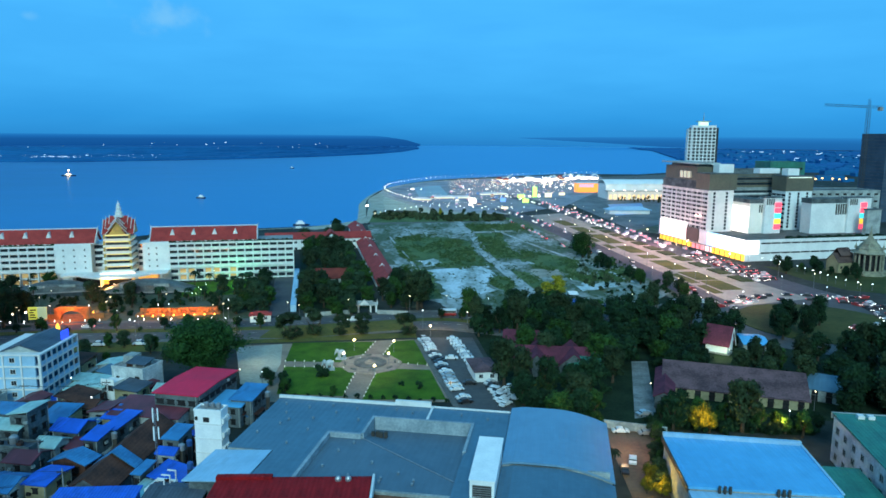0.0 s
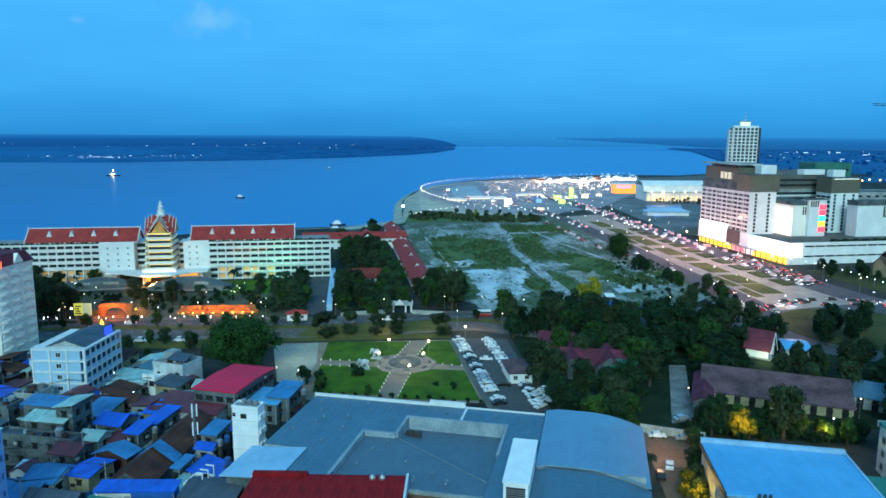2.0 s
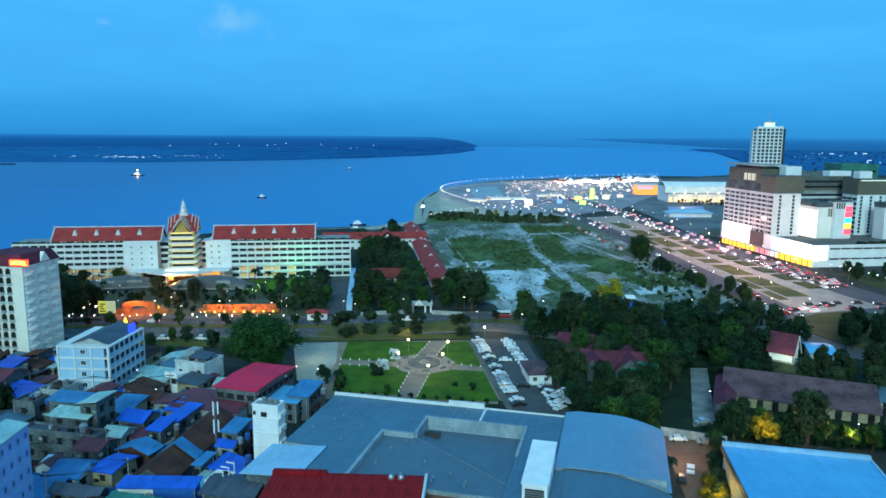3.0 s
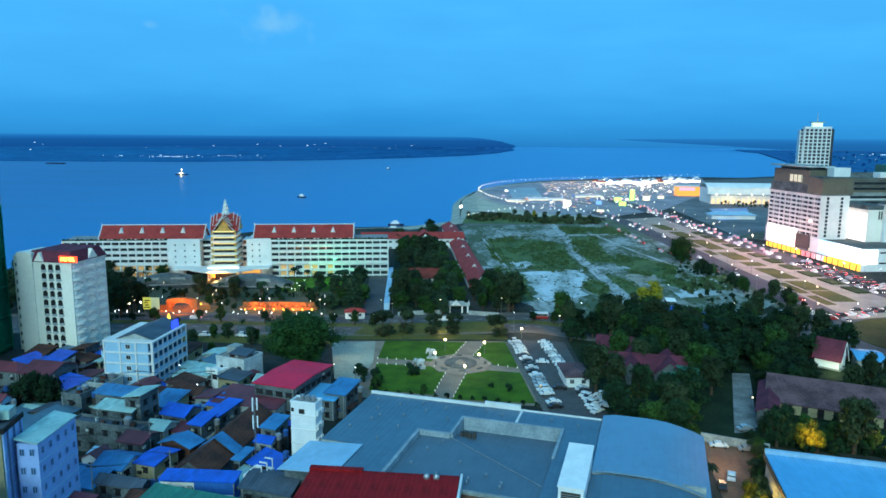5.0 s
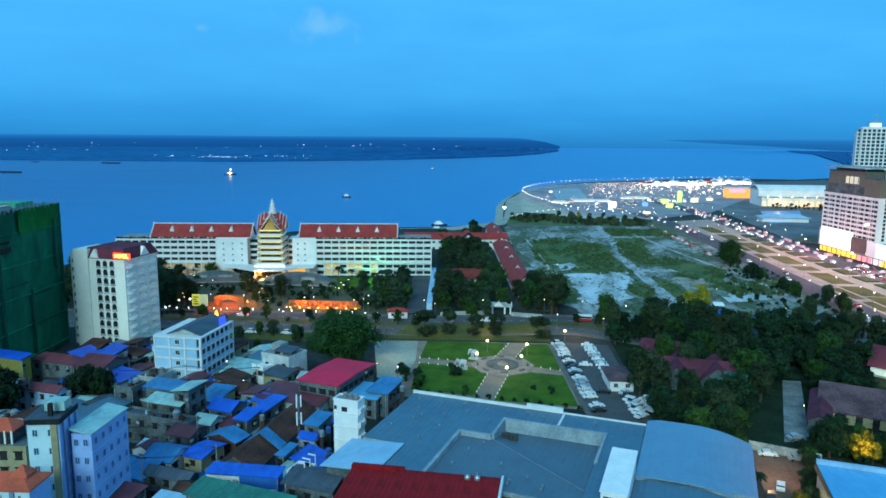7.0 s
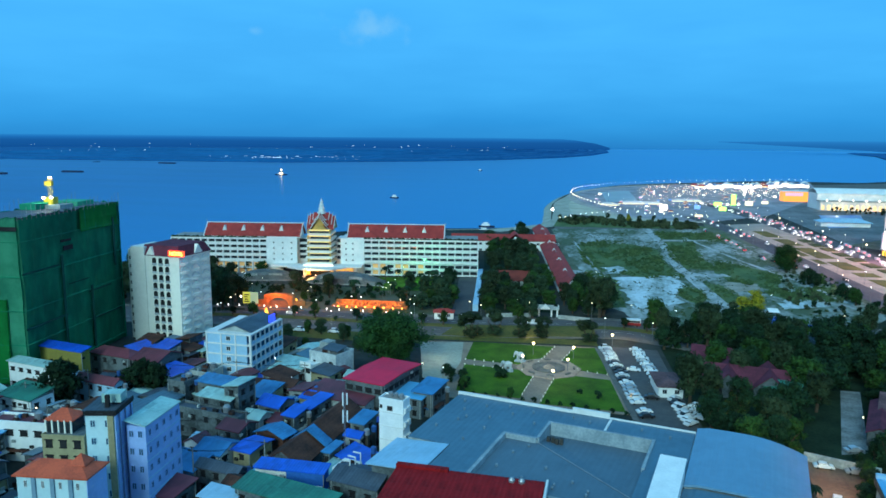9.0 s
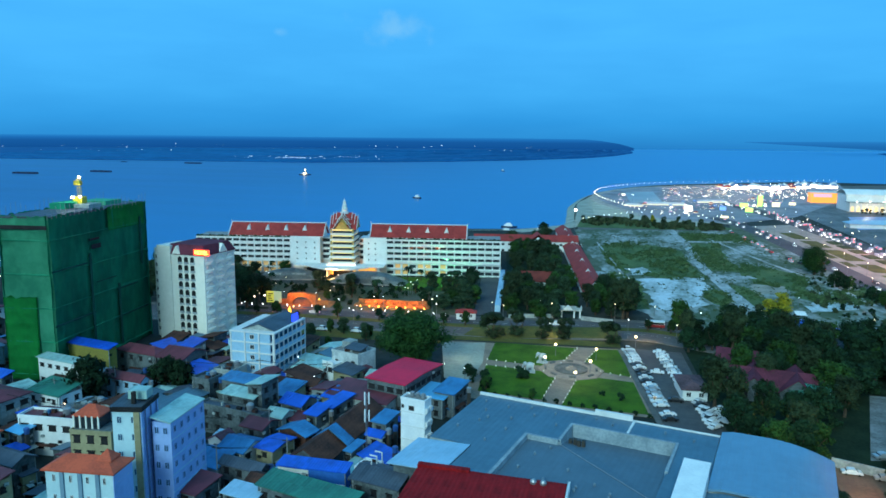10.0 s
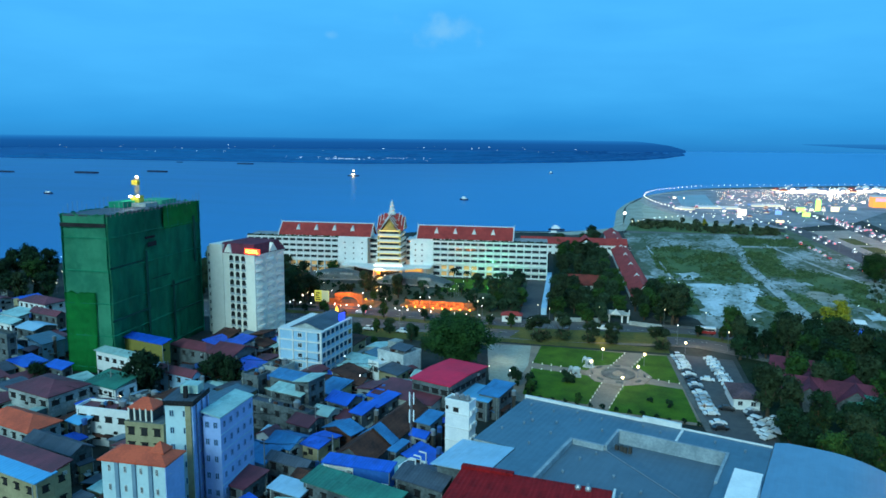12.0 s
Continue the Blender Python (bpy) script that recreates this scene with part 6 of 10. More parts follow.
def arch_plate(half, high):
    """A flat plate with a round head, facing -y."""
    bm = bmesh.new()
    line = [(-half, 0), (half, 0)] + [(half * math.cos(math.pi * i / 8), high - half + half * math.sin(math.pi * i / 8)) for i in range(9)]
    f, r = [bm.verts.new((x, -0.25, z)) for x, z in line], [bm.verts.new((x, 0.0, z)) for x, z in line]
    bm.faces.new(f)
    bm.faces.new(r[::-1])
    for i in range(len(line)):
        j = (i + 1) % len(line)
        bm.faces.new((f[i], r[i], r[j], f[j]))
    return bm


def arch_ring(w, h, t):
    bm = bmesh.new()
    n = 8
    rings = []
    for i in range(n + 1):
        a = math.pi * i / n
        c, s = math.cos(a), math.sin(a)
        rings.append([bm.verts.new((k * c * w / 2, y, k * s * h)) for k, y in ((1.0, 0), (1.28, 0), (1.28, -t), (1.0, -t))])
    for a, b in zip(rings, rings[1:]):
        for j in range(4):
            bm.faces.new((a[j], a[(j + 1) % 4], b[(j + 1) % 4], b[j]))
    bmesh.ops.recalc_face_normals(bm, faces=bm.faces)
    return bm


for i in range(10):
    z = 1.2 + i * 3.05
    for k in range(3):
        y = -AD / 2 + AD * (k + 0.5) / 3
        shared("balcony", once(("bow",), lambda: bow(bay_w * 0.92, 1.1, 1.0), CREAM_WALL), AP, AW / 2, y, z, 90)
        shared("arch", once(("arch_ring",), lambda: arch_ring(bay_w * 0.66, 1.0, 0.35), WHITE_TRIM), AP, AW / 2, y, z + 1.5, 90)
    for k in range(3):
        x = AW / 2 - 10.6 + k * 2.75
        shared("opening", once(("balc_open",), lambda: arch_plate(0.8, 2.05), SHUTTER), AP, x, -AD / 2 + 0.02, z + 0.6)
        shared("balcony", once(("balc",), lambda: bow(2.2, 0.8, 0.7), PALE_HOUSE), AP, x, -AD / 2, z)
    for k in range(2):
        window(AP, -AW / 2 + 1.0 + k * 1.8, -AD / 2 + 1.96, z + 1.6, 0, 0.9, 1.3, CREAM_WALL)

# pale blue office block with open galleries
DUSK_GLASS = stuff("blue_dusk_glass", (0.055, 0.13, 0.22), (0.035, 0.09, 0.16), 0.4, 0.15)
OX, OY, OW, OD, OT = -115.3, 192.2, 15.0, 20.0, 1.0
OFF = thing("office_block", OX, OY, 0, OT, "pale blue five storey office block with open side galleries", "office")
part("wall", block(-OW / 2, OW / 2 - 1.6, -OD / 2, OD / 2, 0, 16), BLUE_WALL, OFF)
for i in range(6):
    z = i * 3.2
    part("floor_band", block(-OW / 2 - 0.25, OW / 2 + 0.05, -OD / 2 - 0.25, OD / 2 + 0.2, z - 0.2, z + 0.25), WHITE_TRIM, OFF)
for i in range(5):
    z = i * 3.2
    part("gallery_rail", block(OW / 2 - 0.2, OW / 2, -OD / 2, OD / 2, z + 0.254, z + 1.2), BLUE_WALL, OFF)
    for k in range(7):
        y = -OD / 2 + OD * (k + 0.5) / 7
        # blue dusk light in the recess is put into the opening's colour
        shared("opening", once(("off_open",), lambda: block(-0.05, 0.08, -1.0, 1.0, 0, 2.1), DUSK_GLASS), OFF, OW / 2 - 1.6, y, z + 0.6)
    for x in (-OW * 0.01,):
        window(OFF, x, -OD / 2 - 0.02, z + 1.8, 0, 1.3, 1.2)
for k in range(8):
    part("gallery_post", block(OW / 2 - 0.3, OW / 2 + 0.02, -OD / 2 + OD * k / 7 - 0.2, -OD / 2 + OD * k / 7 + 0.2, 0, 16), WHITE_TRIM, OFF)
for x in (-OW / 2 + 0.1, -OW * 0.17, OW * 0.15, OW / 2 - 0.4):
    part("pilaster", block(x - 0.22, x + 0.22, -OD / 2 - 0.3, -OD / 2 - 0.004, 0, 16), WHITE_TRIM, OFF)
rf = part("roof", gable(OW * 0.72, OD * 0.86, 2.0, 0.3, along="y"), SLATE_ROOF, OFF, "dark sheet roof")
rf.location = (OW * 0.06, OD * 0.04, 16.3)
for e in (-1, 1):
    part("gable_wall", gable_wall(OW * 0.72, OD * 0.86, 1.75, "y", ends=(e,)), PALE_WALL, OFF).location = (OW * 0.06, OD * 0.04, 16.25)
part("rooftop_sign", block(OW / 2 - 1.4, OW / 2 - 1.0, OD * 0.18, OD * 0.36, 16.3, 18.6), glowing("blue_sign", (0.02, 0.06, 0.9), 1.6), OFF, "glowing blue rooftop sign")

# blue-white apartment blocks side by side, orange roofed block, white stair house


def flats(name, x, y, w, d, turn, h, label, front, side, storeys, roof, side_windows=True):
    th = thing(name, x, y, 0, turn, label, "apartments")
    part("wall", block(-w / 2, w / 2, -d / 2, d / 2, 0, h), front, th)
    part("side_wall", block(w / 2 + 0.004, w / 2 + 0.2, -d / 2, d / 2, 0, h), side, th)
    sh = h / storeys
    for i in range(storeys):
        for k in range(2):
            window(th, -w / 2 + w * (k + 0.5) / 2, -d / 2 - 0.02, sh * (i + 0.55), 0, 0.8, 1.2, front, DUSK_GLASS)
        for k in range(max(1, int(d / 2.4)) if side_windows else 0):
            window(th, w / 2 + 0.22, -d / 2 + d * (k + 0.5) / max(1, int(d / 2.4)), sh * (i + 0.55), 90, 0.75, 1.2, side, DUSK_GLASS)
        part("ledge", block(w / 2 + 0.204, w / 2 + 0.3, -d / 2, d / 2, sh * i - 0.1, sh * i + 0.1), BLUE_WALL, th)
    part("roof", shed(w, d, 0.9, 0.35, low="right"), roof, th).location.z = h + 0.01
    return th


# pale front with lilac side colours a block's lit and shaded faces
LILAC_WALL = stuff("lilac_blue_render", (0.33, 0.48, 0.80), (0.26, 0.39, 0.68), 0.14, 0.85)
ICE_WALL = stuff("lit_ice_render", (0.52, 0.71, 0.76), (0.43, 0.61, 0.67), 0.14, 0.85)
flats("apartment_block", -88.5, 112.7, 3.6, 12.4, 6.5, 21, "pale blue apartment block with a mint sheet roof", LILAC_WALL, LILAC_WALL, 6, MINT_ROOF)
STEEL_BLUE = stuff("slate_blue_bar", (0.14, 0.22, 0.38), (0.10, 0.16, 0.28), 0.4, 0.7)
fa = flats("apartment_block", -93.4, 106.45, 5.3, 7.5, 16.0, 24, "slim pale blue apartment block with roof terrace", ICE_WALL, LILAC_WALL, 7, SLATE_ROOF, False)
faw, fad = 5.3, 7.5
part("corner_pier", block(faw / 2 - 1.2, faw / 2 - 0.1, -fad / 2 - 0.3, -fad / 2 - 0.004, 0, 24), TAN_WALL, fa, "tan corner pier")
for k in range(3):
    y = -fad / 2 + fad * (k + 0.5) / 3
    part("side_pier", block(faw / 2 + 0.304, faw / 2 + 0.5, y - 0.12, y + 0.12, 0, 24), STEEL_BLUE, fa)
for x0, x1, y0, y1 in ((-faw / 2 - 0.2, faw / 2 + 0.5, -fad / 2 - 0.35, -fad / 2 - 0.1), (faw / 2 + 0.25, faw / 2 + 0.5, -fad / 2 - 0.1, fad / 2)):
    part("parapet", block(x0, x1, y0, y1, 24.1, 25.0), SHUTTER, fa, "black roof parapet")
part("roof_hut", block(-1.4, 2.2, 0.4, 3.2, 24.9, 26.6), MINT_ROOF, fa)
part("chimney", block(0.0, 0.7, -1.4, -0.7, 24.6, 26.9), SHUTTER, fa, "black roof vent")
ft = house("apartment_block", -106.5, 110.9, 8.8, 6.0, 10.0, 16, "tan apartment block with an orange roofed terrace", TAN_WALL, storeys=5, size=(1.4, 1.5), gap=2.6, category="apartments", parapet=0.4, plain=True)
ftw = 8.8
part("terrace_roof", hip(ftw * 0.62, 4.2, 1.7, 0.3), ORANGE_TILE, ft, "orange tiled terrace roof").location = (-ftw * 0.18, 0.6, 18.9)
part("terrace_frame", block(-ftw * 0.48, ftw * 0.12, -1.6, 2.6, 16.2, 18.6), GLASS, ft)
for k in range(5):
    part("terrace_post", block(-ftw * 0.48 + k * ftw * 0.15 - 0.15, -ftw * 0.48 + k * ftw * 0.15 + 0.15, -1.85, -1.604, 16.2, 18.9), CREAM_WALL, ft)
fo = house("orange_roofed_block", -92.8, 93.7, 12.5, 5.7, 9.5, 18, "pale blue apartment block with an orange hipped roof", ICE_WALL, "hip", ORANGE_TILE, 1.7, 5, "FR", size=(0.4, 1.1), gap=2.6, category="apartments")
fow, fod = 12.5, 5.7
for k in (0.25, 0.52, 0.78):
    part("pilaster", block(-fow / 2 + fow * k - 0.35, -fow / 2 + fow * k + 0.35, -fod / 2 - 0.3, -fod / 2 - 0.004, 0, 17.8), stuff("slate_blue_stripe", (0.20, 0.32, 0.42), (0.15, 0.25, 0.34), 0.3), fo)
# lilac sheet over the side wall colours it as the shaded face
part("side_wall", block(fow / 2 + 0.004, fow / 2 + 0.14, -fod / 2, fod / 2, 0, 17.9), LILAC_WALL, fo)
part("roof_dormer", hip(2.6, 2.6, 1.6, 0.2), ORANGE_TILE, fo).location = (fow * 0.28, 0.4, 19.2)
wh = house("stair_house", -50.1, 145.8, 6.1, 3.3, -9.0, 16, "narrow white house with an open roof terrace", WHITE_PAINT, "flat", CONCRETE, storeys=5, faces="", category="house", parapet=0.5)
whw, whd = 6.1, 3.3
for i in range(5):
    part("ledge", block(-whw / 2 - 0.1, whw / 2 + 0.3, -whd / 2 - 0.12, whd / 2, i * 3.3 - 0.1, i * 3.3 + 0.1), WHITE_TRIM, wh)
    for k in range(2):
        part("balcony", block(whw / 2 + 0.004, whw / 2 + 0.5, -whd / 2 + whd * (0.1 + 0.5 * k), -whd / 2 + whd * (0.42 + 0.5 * k), i * 3.2 + 0.6, i * 3.2 + 1.7), WHITE_TRIM, wh)
window(wh, -whw * 0.05, -whd / 2 - 0.02, 14.2, 0, 1.1, 0.8, DARK_TRIM, SHUTTER)
window(wh, -whw * 0.42, -whd / 2 - 0.02, 14.4, 0, 0.5, 0.7, DARK_TRIM, SHUTTER)
for q in (-1.2, 0.2, 1.6):
    part("water_tank", lathe([(0.5, 16.2), (0.55, 17.2), (0.2, 17.4)], 8), STEEL, wh).location = (q, 0.5, 0)

# ---- market hall with its sunken roof, the vaulted hall, sheds ----
MALL = thing("market_hall", -38.4, 160.9, 0, -9.5, "large market hall with a blue-grey sheet roof and sunken court", "hall")
BRICK = stuff("brown_brick", (0.22, 0.12, 0.09), (0.15, 0.085, 0.065), 0.8, 0.9, bump=0.05)
COURT_WALL = stuff("blue_grey_render", (0.34, 0.42, 0.47), (0.20, 0.27, 0.31), 0.25, 0.9)
ROOF_DARK = ribbed("slate_grey_sheet", (0.105, 0.165, 0.215), (0.08, 0.13, 0.175), 1.2, 0.55, 0.1, 0.05, sheets=0.04)
for x0, x1, y0, y1 in ((0, 18, -27.5, 0), (9.6, 18, -40, -27.5), (18, 25, -17.5, 0), (25, 47, -8.2, 0), (47, 54.6, -40, 0.5)):
    part("wing", block(x0, x1, y0, y1, 0, 12.8), PALE_WALL, MALL)
    part("roof", block(x0, x1, y0, y1, 12.804, 13.0), GREY_ROOF, MALL)
part("court_wall", block(18.004, 46.996, -38.2, -17.504, 0, 10.2), BRICK, MALL)
part("court_wall", block(25.004, 46.996, -17.5, -8.204, 0, 10.2), BRICK, MALL)


def court_roof(level):
    """The sunken roof: level in front of a diagonal break, falling behind it to the north wall."""
    bm = bmesh.new()
    top = [bm.verts.new(p) for p in ((18.004, -38.2, level), (46.996, -38.2, level), (46.996, -33.0, level), (25.0, -17.5, level), (18.004, -17.504, level), (46.996, -8.204, level - 1.9), (25.004, -8.204, level - 1.9))]
    low = [bm.verts.new((v.co.x, v.co.y, v.co.z - 0.2)) for v in top]
    for ring in ((0, 1, 2, 3, 4), (2, 5, 6), (2, 6, 3)):
        bm.faces.new([top[i] for i in ring])
        bm.faces.new([low[i] for i in ring[::-1]])
    for i, j in ((0, 1), (1, 2), (2, 5), (5, 6), (6, 3), (3, 4), (4, 0)):
        bm.faces.new((top[i], low[i], low[j], top[j]))
    bmesh.ops.recalc_face_normals(bm, faces=bm.faces)
    return bm


part("sunken_roof", court_roof(12.25), ROOF_DARK, MALL)
part("front_wall", block(18.004, 46.996, -38.2, -37.9, 10.2, 12.0), BRICK, MALL)
for x0, x1, y0, y1 in ((17.5, 18.2, -38, -17.3), (18.2, 24.8, -17.9, -17.2), (24.7, 25.3, -17.2, -7.7), (25.3, 47.4, -8.3, -7.7), (46.8, 47.4, -22, -8.3)):
    part("parapet", block(x0, x1, y0, y1, 10.2, 13.35), COURT_WALL, MALL)
for x0, x1, y0, y1, h in ((-0.3, 28, -0.3, 0.3, 13.6), (36.4, 54.6, -0.1, 0.3, 13.3), (28, 36.4, -0.1, 0.6, 14.2)):
    part("rim", block(x0, x1, y0, y1, 12.2, h), WHITE_TRIM, MALL, "white roof rim")
part("roof_seam", block(36.6, 37.1, -7.6, -0.2, 13.0, 13.25), WHITE_TRIM, MALL)
cable = bmesh.new()
limb(cable, (25.4, -17.6, 12.32), (46.6, -32.6, 12.32), 0.09, 0.09, 5)
part("roof_cable", cable, STEEL, MALL)
part("eave", block(18.4, 47, -38.9, -38.2, 11.9, 12.5), PALE_WALL, MALL)
for i in range(8):
    part("window", block(20.5 + i * 3.4, 22.2 + i * 3.4, -38.35, -38.1, 7.2, 9.2), GLASS, MALL)
vent = once(("roof_vent",), lambda: lathe([(0.22, 0), (0.22, 0.35), (0.34, 0.4), (0.15, 0.6)], 8), stuff("blue_grey_metal", (0.20, 0.28, 0.34), (0.14, 0.20, 0.25), 0.8, 0.5, 0.3))
for x, y in ((3, -4), (5, -9), (9, -5), (12, -11), (6, -15), (3, -20), (13, -17), (16, -7), (20, -4), (22, -10), (29, -3), (33, -4.5), (44, -3.5), (50, -5), (11, -24), (7, -12.6), (14, -3)):
    shared("roof_vent", vent, MALL, x, y, 13.0)
for i in range(3):
    for k in range(2):
        shared("roof_vent", vent, MALL, 27 + i * 6.2, -33.9 - k * 1.3, 12.25)
for x, y in ((22, -24), (21, -31), (30, -28), (36, -31.5), (24, -20)):
    shared("roof_vent", vent, MALL, x, y, 12.25)
for i in range(4):
    part("cooling_unit", block(26 + i * 0.9, 26.7 + i * 0.9, -14.0 + 0.3 * (i % 2), -13.3 + 0.3 * (i % 2), 11.0, 12.3), DARK_TRIM, MALL)

bx, by, bw, bd_ = 8.3, 121.7, 4.3, 16.2
BOX = thing("stair_tower", bx, by, 0, -9.5, "tall white stair tower with a dark louvre on a roof", "tower")
part("wall", block(-bw / 2, bw / 2, -bd_ / 2, bd_ / 2, 0, 16.2), WHITE_PAINT, BOX)
part("roof", shed(bw, bd_, 0.7, 0.2, low="front"), WHITE_PAINT, BOX).location.z = 16.2
part("louvre", block(-bw / 2 + 0.5, bw / 2 - 0.5, -bd_ / 2 - 0.15, -bd_ / 2 - 0.004, 13.2, 15.4), DARK_TRIM, BOX, "dark louvre panel")
for i in range(5):
    part("louvre_slat", block(-bw / 2 + 0.5, bw / 2 - 0.5, -bd_ / 2 - 0.3, -bd_ / 2 - 0.154, 13.4 + i * 0.4, 13.5 + i * 0.4), STEEL, BOX)

VH = thing("vaulted_hall", -38.4, 160.9, 0, -9.5, "hall with a curved pale blue sheet roof", "hall")
part("wall", block(55.2, 75.5, -48, 1.2, 0, 11.0), PALE_WALL, VH)


def curved(y0, y1, x0, x1, top, drop):
    bm = bmesh.new()
    n = 18
    rows = []
    for y in (y0, y1):
        hi, lo = [], []
        for i in range(n + 1):
            u = i / n
            z = top - drop * max(0.0, (u - 0.42) / 0.58) ** 2 - 0.5 * max(0.0, 0.12 - u) / 0.12
            hi.append(bm.verts.new((x0 + (x1 - x0) * u, y, z)))
            lo.append(bm.verts.new((x0 + (x1 - x0) * u, y, z - 0.4)))
        rows.append((hi, lo))
    for i in range(n):
        for a in (0, 1):
            bm.faces.new((rows[0][a][i], rows[0][a][i + 1], rows[1][a][i + 1], rows[1][a][i]))
        for r in rows:
            bm.faces.new((r[0][i], r[0][i + 1], r[1][i + 1], r[1][i]))
    for i in (0, n):
        bm.faces.new((rows[0][0][i], rows[1][0][i], rows[1][1][i], rows[0][1][i]))
    bmesh.ops.recalc_face_normals(bm, faces=bm.faces)
    return bm


part("roof", curved(-26, 1.8, 54.8, 76.0, 14.0, 2.6), ribbed("pale_steel_sheet", (0.165, 0.31, 0.44), (0.14, 0.26, 0.37), 1.2, 0.4, 0.2, 0.05, sheets=0.03), VH)
part("front_roof", curved(-48, -26.2, 54.8, 76.0, 13.4, 2.6), GREY_ROOF, VH)
part("gable_wall", block(55, 75, -25.9, -25.2, 10.8, 13.1), PALE_WALL, VH)
part("side_awning", block(53.4, 55.0, -12, -4, 12.2, 12.5), PALE_ROOF, VH)
part("side_awning", block(53.0, 55.0, -21, -15, 11.6, 11.9), PALE_ROOF, VH)

RED = thing("red_roofed_hall", -40.6, 119.8, 0, 1.6, "hall with a dark red corrugated roof", "hall")
part("wall", block(0.6, 27.4, -26, -0.6, 0, 12.4), BRICK, RED)
for i in range(9):
    rr = part("roof_sheet", shed(27.8 / 9, 26.4, 0.5, 0.02, low="front"), DARK_RED_ROOF, RED)
    rr.location = (27.8 * (i + 0.5) / 9 + 0.1, -13.2, 12.8)
part("ridge_cap", block(0, 10, -0.9, 0.3, 12.9, 14.0), DARK_RED_ROOF, RED)
part("white_gutter", block(28.1, 28.5, -26, 0.2, 12.0, 13.9), WHITE_TRIM, RED)
for x in (22.0, 23.8):
    part("roof_fan", lathe([(0.5, 13.2), (0.6, 13.9), (0.3, 14.3)], 10), STEEL, RED).location = (x, -1.4, 0)

SB = thing("market_shed", -38.4, 160.9, 0, -9.5, "shed with a sloping pale sky-blue sheet roof", "shed")
part("wall", block(-1.5, 8.6, -40, -28.6, 0, 12.0), GREY_WALL, SB)
sr = part("roof", shed(11.4, 12.6, 0.9, 0.3, low="left"), PALE_ROOF, SB)
sr.location = (3.5, -34.4, 12.1)

SHED = [(48.7, 147.5), (77.0, 143.2), (74.2, 121.6), (46.6, 124.7)]
SCX, SCY = sum(p[0] for p in SHED) / 4, sum(p[1] for p in SHED) / 4
BR = thing("sports_shed", SCX, SCY, 0, 0, "large shed with a bright sky-blue sheet roof", "shed")
SHED = [Vector((p[0] - SCX, p[1] - SCY)) for p in SHED]
part("wall", prism([p * 0.975 for p in SHED], 0, 9.3), PALE_WALL, BR)
part("roof", prism(SHED, 9.304, 9.8), SKY_ROOF, BR)
for a, b, w, z0, z1, nm in ((0, 1, 1.0, 9.804, 10.6, "ridge_vent"), (0, 3, 0.5, 8.6, 9.7, "side_gutter"), (1, 2, 0.5, 9.804, 10.0, "verge_cap")):
    part(nm, strip([SHED[a], SHED[b]], w, z0, z1), DARK_TRIM if nm == "side_gutter" else PALE_ROOF, BR)
fwd = (SHED[3] - SHED[0]).normalized()
part("front_ledge", strip([SHED[3] + fwd * 2.0, SHED[2] + fwd * 2.0], 4.0, 8.2, 9.0), PALE_ROOF, BR)
part("front_wall", strip([SHED[3] + fwd * 2.0, SHED[2] + fwd * 2.0], 3.4, 0, 8.196), PALE_WALL, BR)
for u in (0.20, 0.235, 0.27, 0.58, 0.615, 0.65):
    q = SHED[3].lerp(SHED[2], u) + fwd * 0.5
    part("chimney", lathe([(0.3, 9.0), (0.3, 10.4)], 8, cx=q.x, cy=q.y), DARK_TRIM, BR)
CORNER = thing("grey_school", *(91.6, 157.0), 0, -9.5, "grey school block with small windows and a green roof", "school")
part("wall", block(0, 26, -44, 0, 0, 10.6), PALE_HOUSE, CORNER)
part("roof", shed(26, 44, 0.6, 0.3, low="front"), GREEN_ROOF, CORNER).location = (13, -22, 10.7)
part("eave", block(-0.5, 26, 0.002, 0.5, 10.2, 11.6), PALE_WALL, CORNER)
for i in range(8):
    for k in range(3):
        window(CORNER, -0.02, -3.0 - i * 4.6, 2.0 + k * 3.1, -90, 1.5, 1.4, PALE_WALL)
for x in (4, 6.2):
    part("roof_box", block(x, x + 1.4, -3, -1.6, 11.2, 12.2), WHITE_TRIM, CORNER)

house("low_school_wing", 78.2, 128.6, 13.2, 19.4, -7.6, 6.5, "low pale school wing with a green sheet roof", PALE_WALL, "shed", GREEN_ROOF, 0.5, 2, "FL", category="school", plain=True)

# ---- low houses of the near town ----
HOMES = []


def town(x, y, w, d, turn, h, label, wall, roof, cover, rise=1.2, storeys=2, **more):
    FOOT.append((x, y, max(w, d) * 0.62))
    HOMES.append((x, y, w, d, turn, h, roof))
    return house("house", x, y, w, d, turn, h, label, wall, roof, cover, rise, storeys, group="houses of the old town", plain=True, **more)


BRIGHT_WALL = stuff("bright_blue_render", (0.03, 0.16, 0.55), (0.02, 0.12, 0.42), 0.2, 0.8)
FOOT = [(*(-194.4, 170.1), 9), (*(-180.3, 160.5), 8), (*(-187.4, 160.5), 7), (-88.9, 113.8, 8), (-95.7, 108.6, 9), (-50.2, 146.2, 6)]
town(-164.3, 160.4, 20.2, 3.0, -7.0, 9, "long white house with a pale mint roof", WHITE_WALL, "shed", MINT_ROOF, 0.5, size=(1.6, 1.0), gap=3.0)
town(-165.6, 171.6, 18.0, 3.0, -7.0, 10.4, "ochre walled house with a blue sheet roof", YELLOW_WALL, "shed", BLUE_ROOF, 0.9, wins=False)
town(-152.4, 178.6, 15.7, 5.4, -7.0, 8, "brown house with concrete balconies and maroon roof", GREY_WALL, "hip", MAROON_ROOF, 1.8, tank=True)
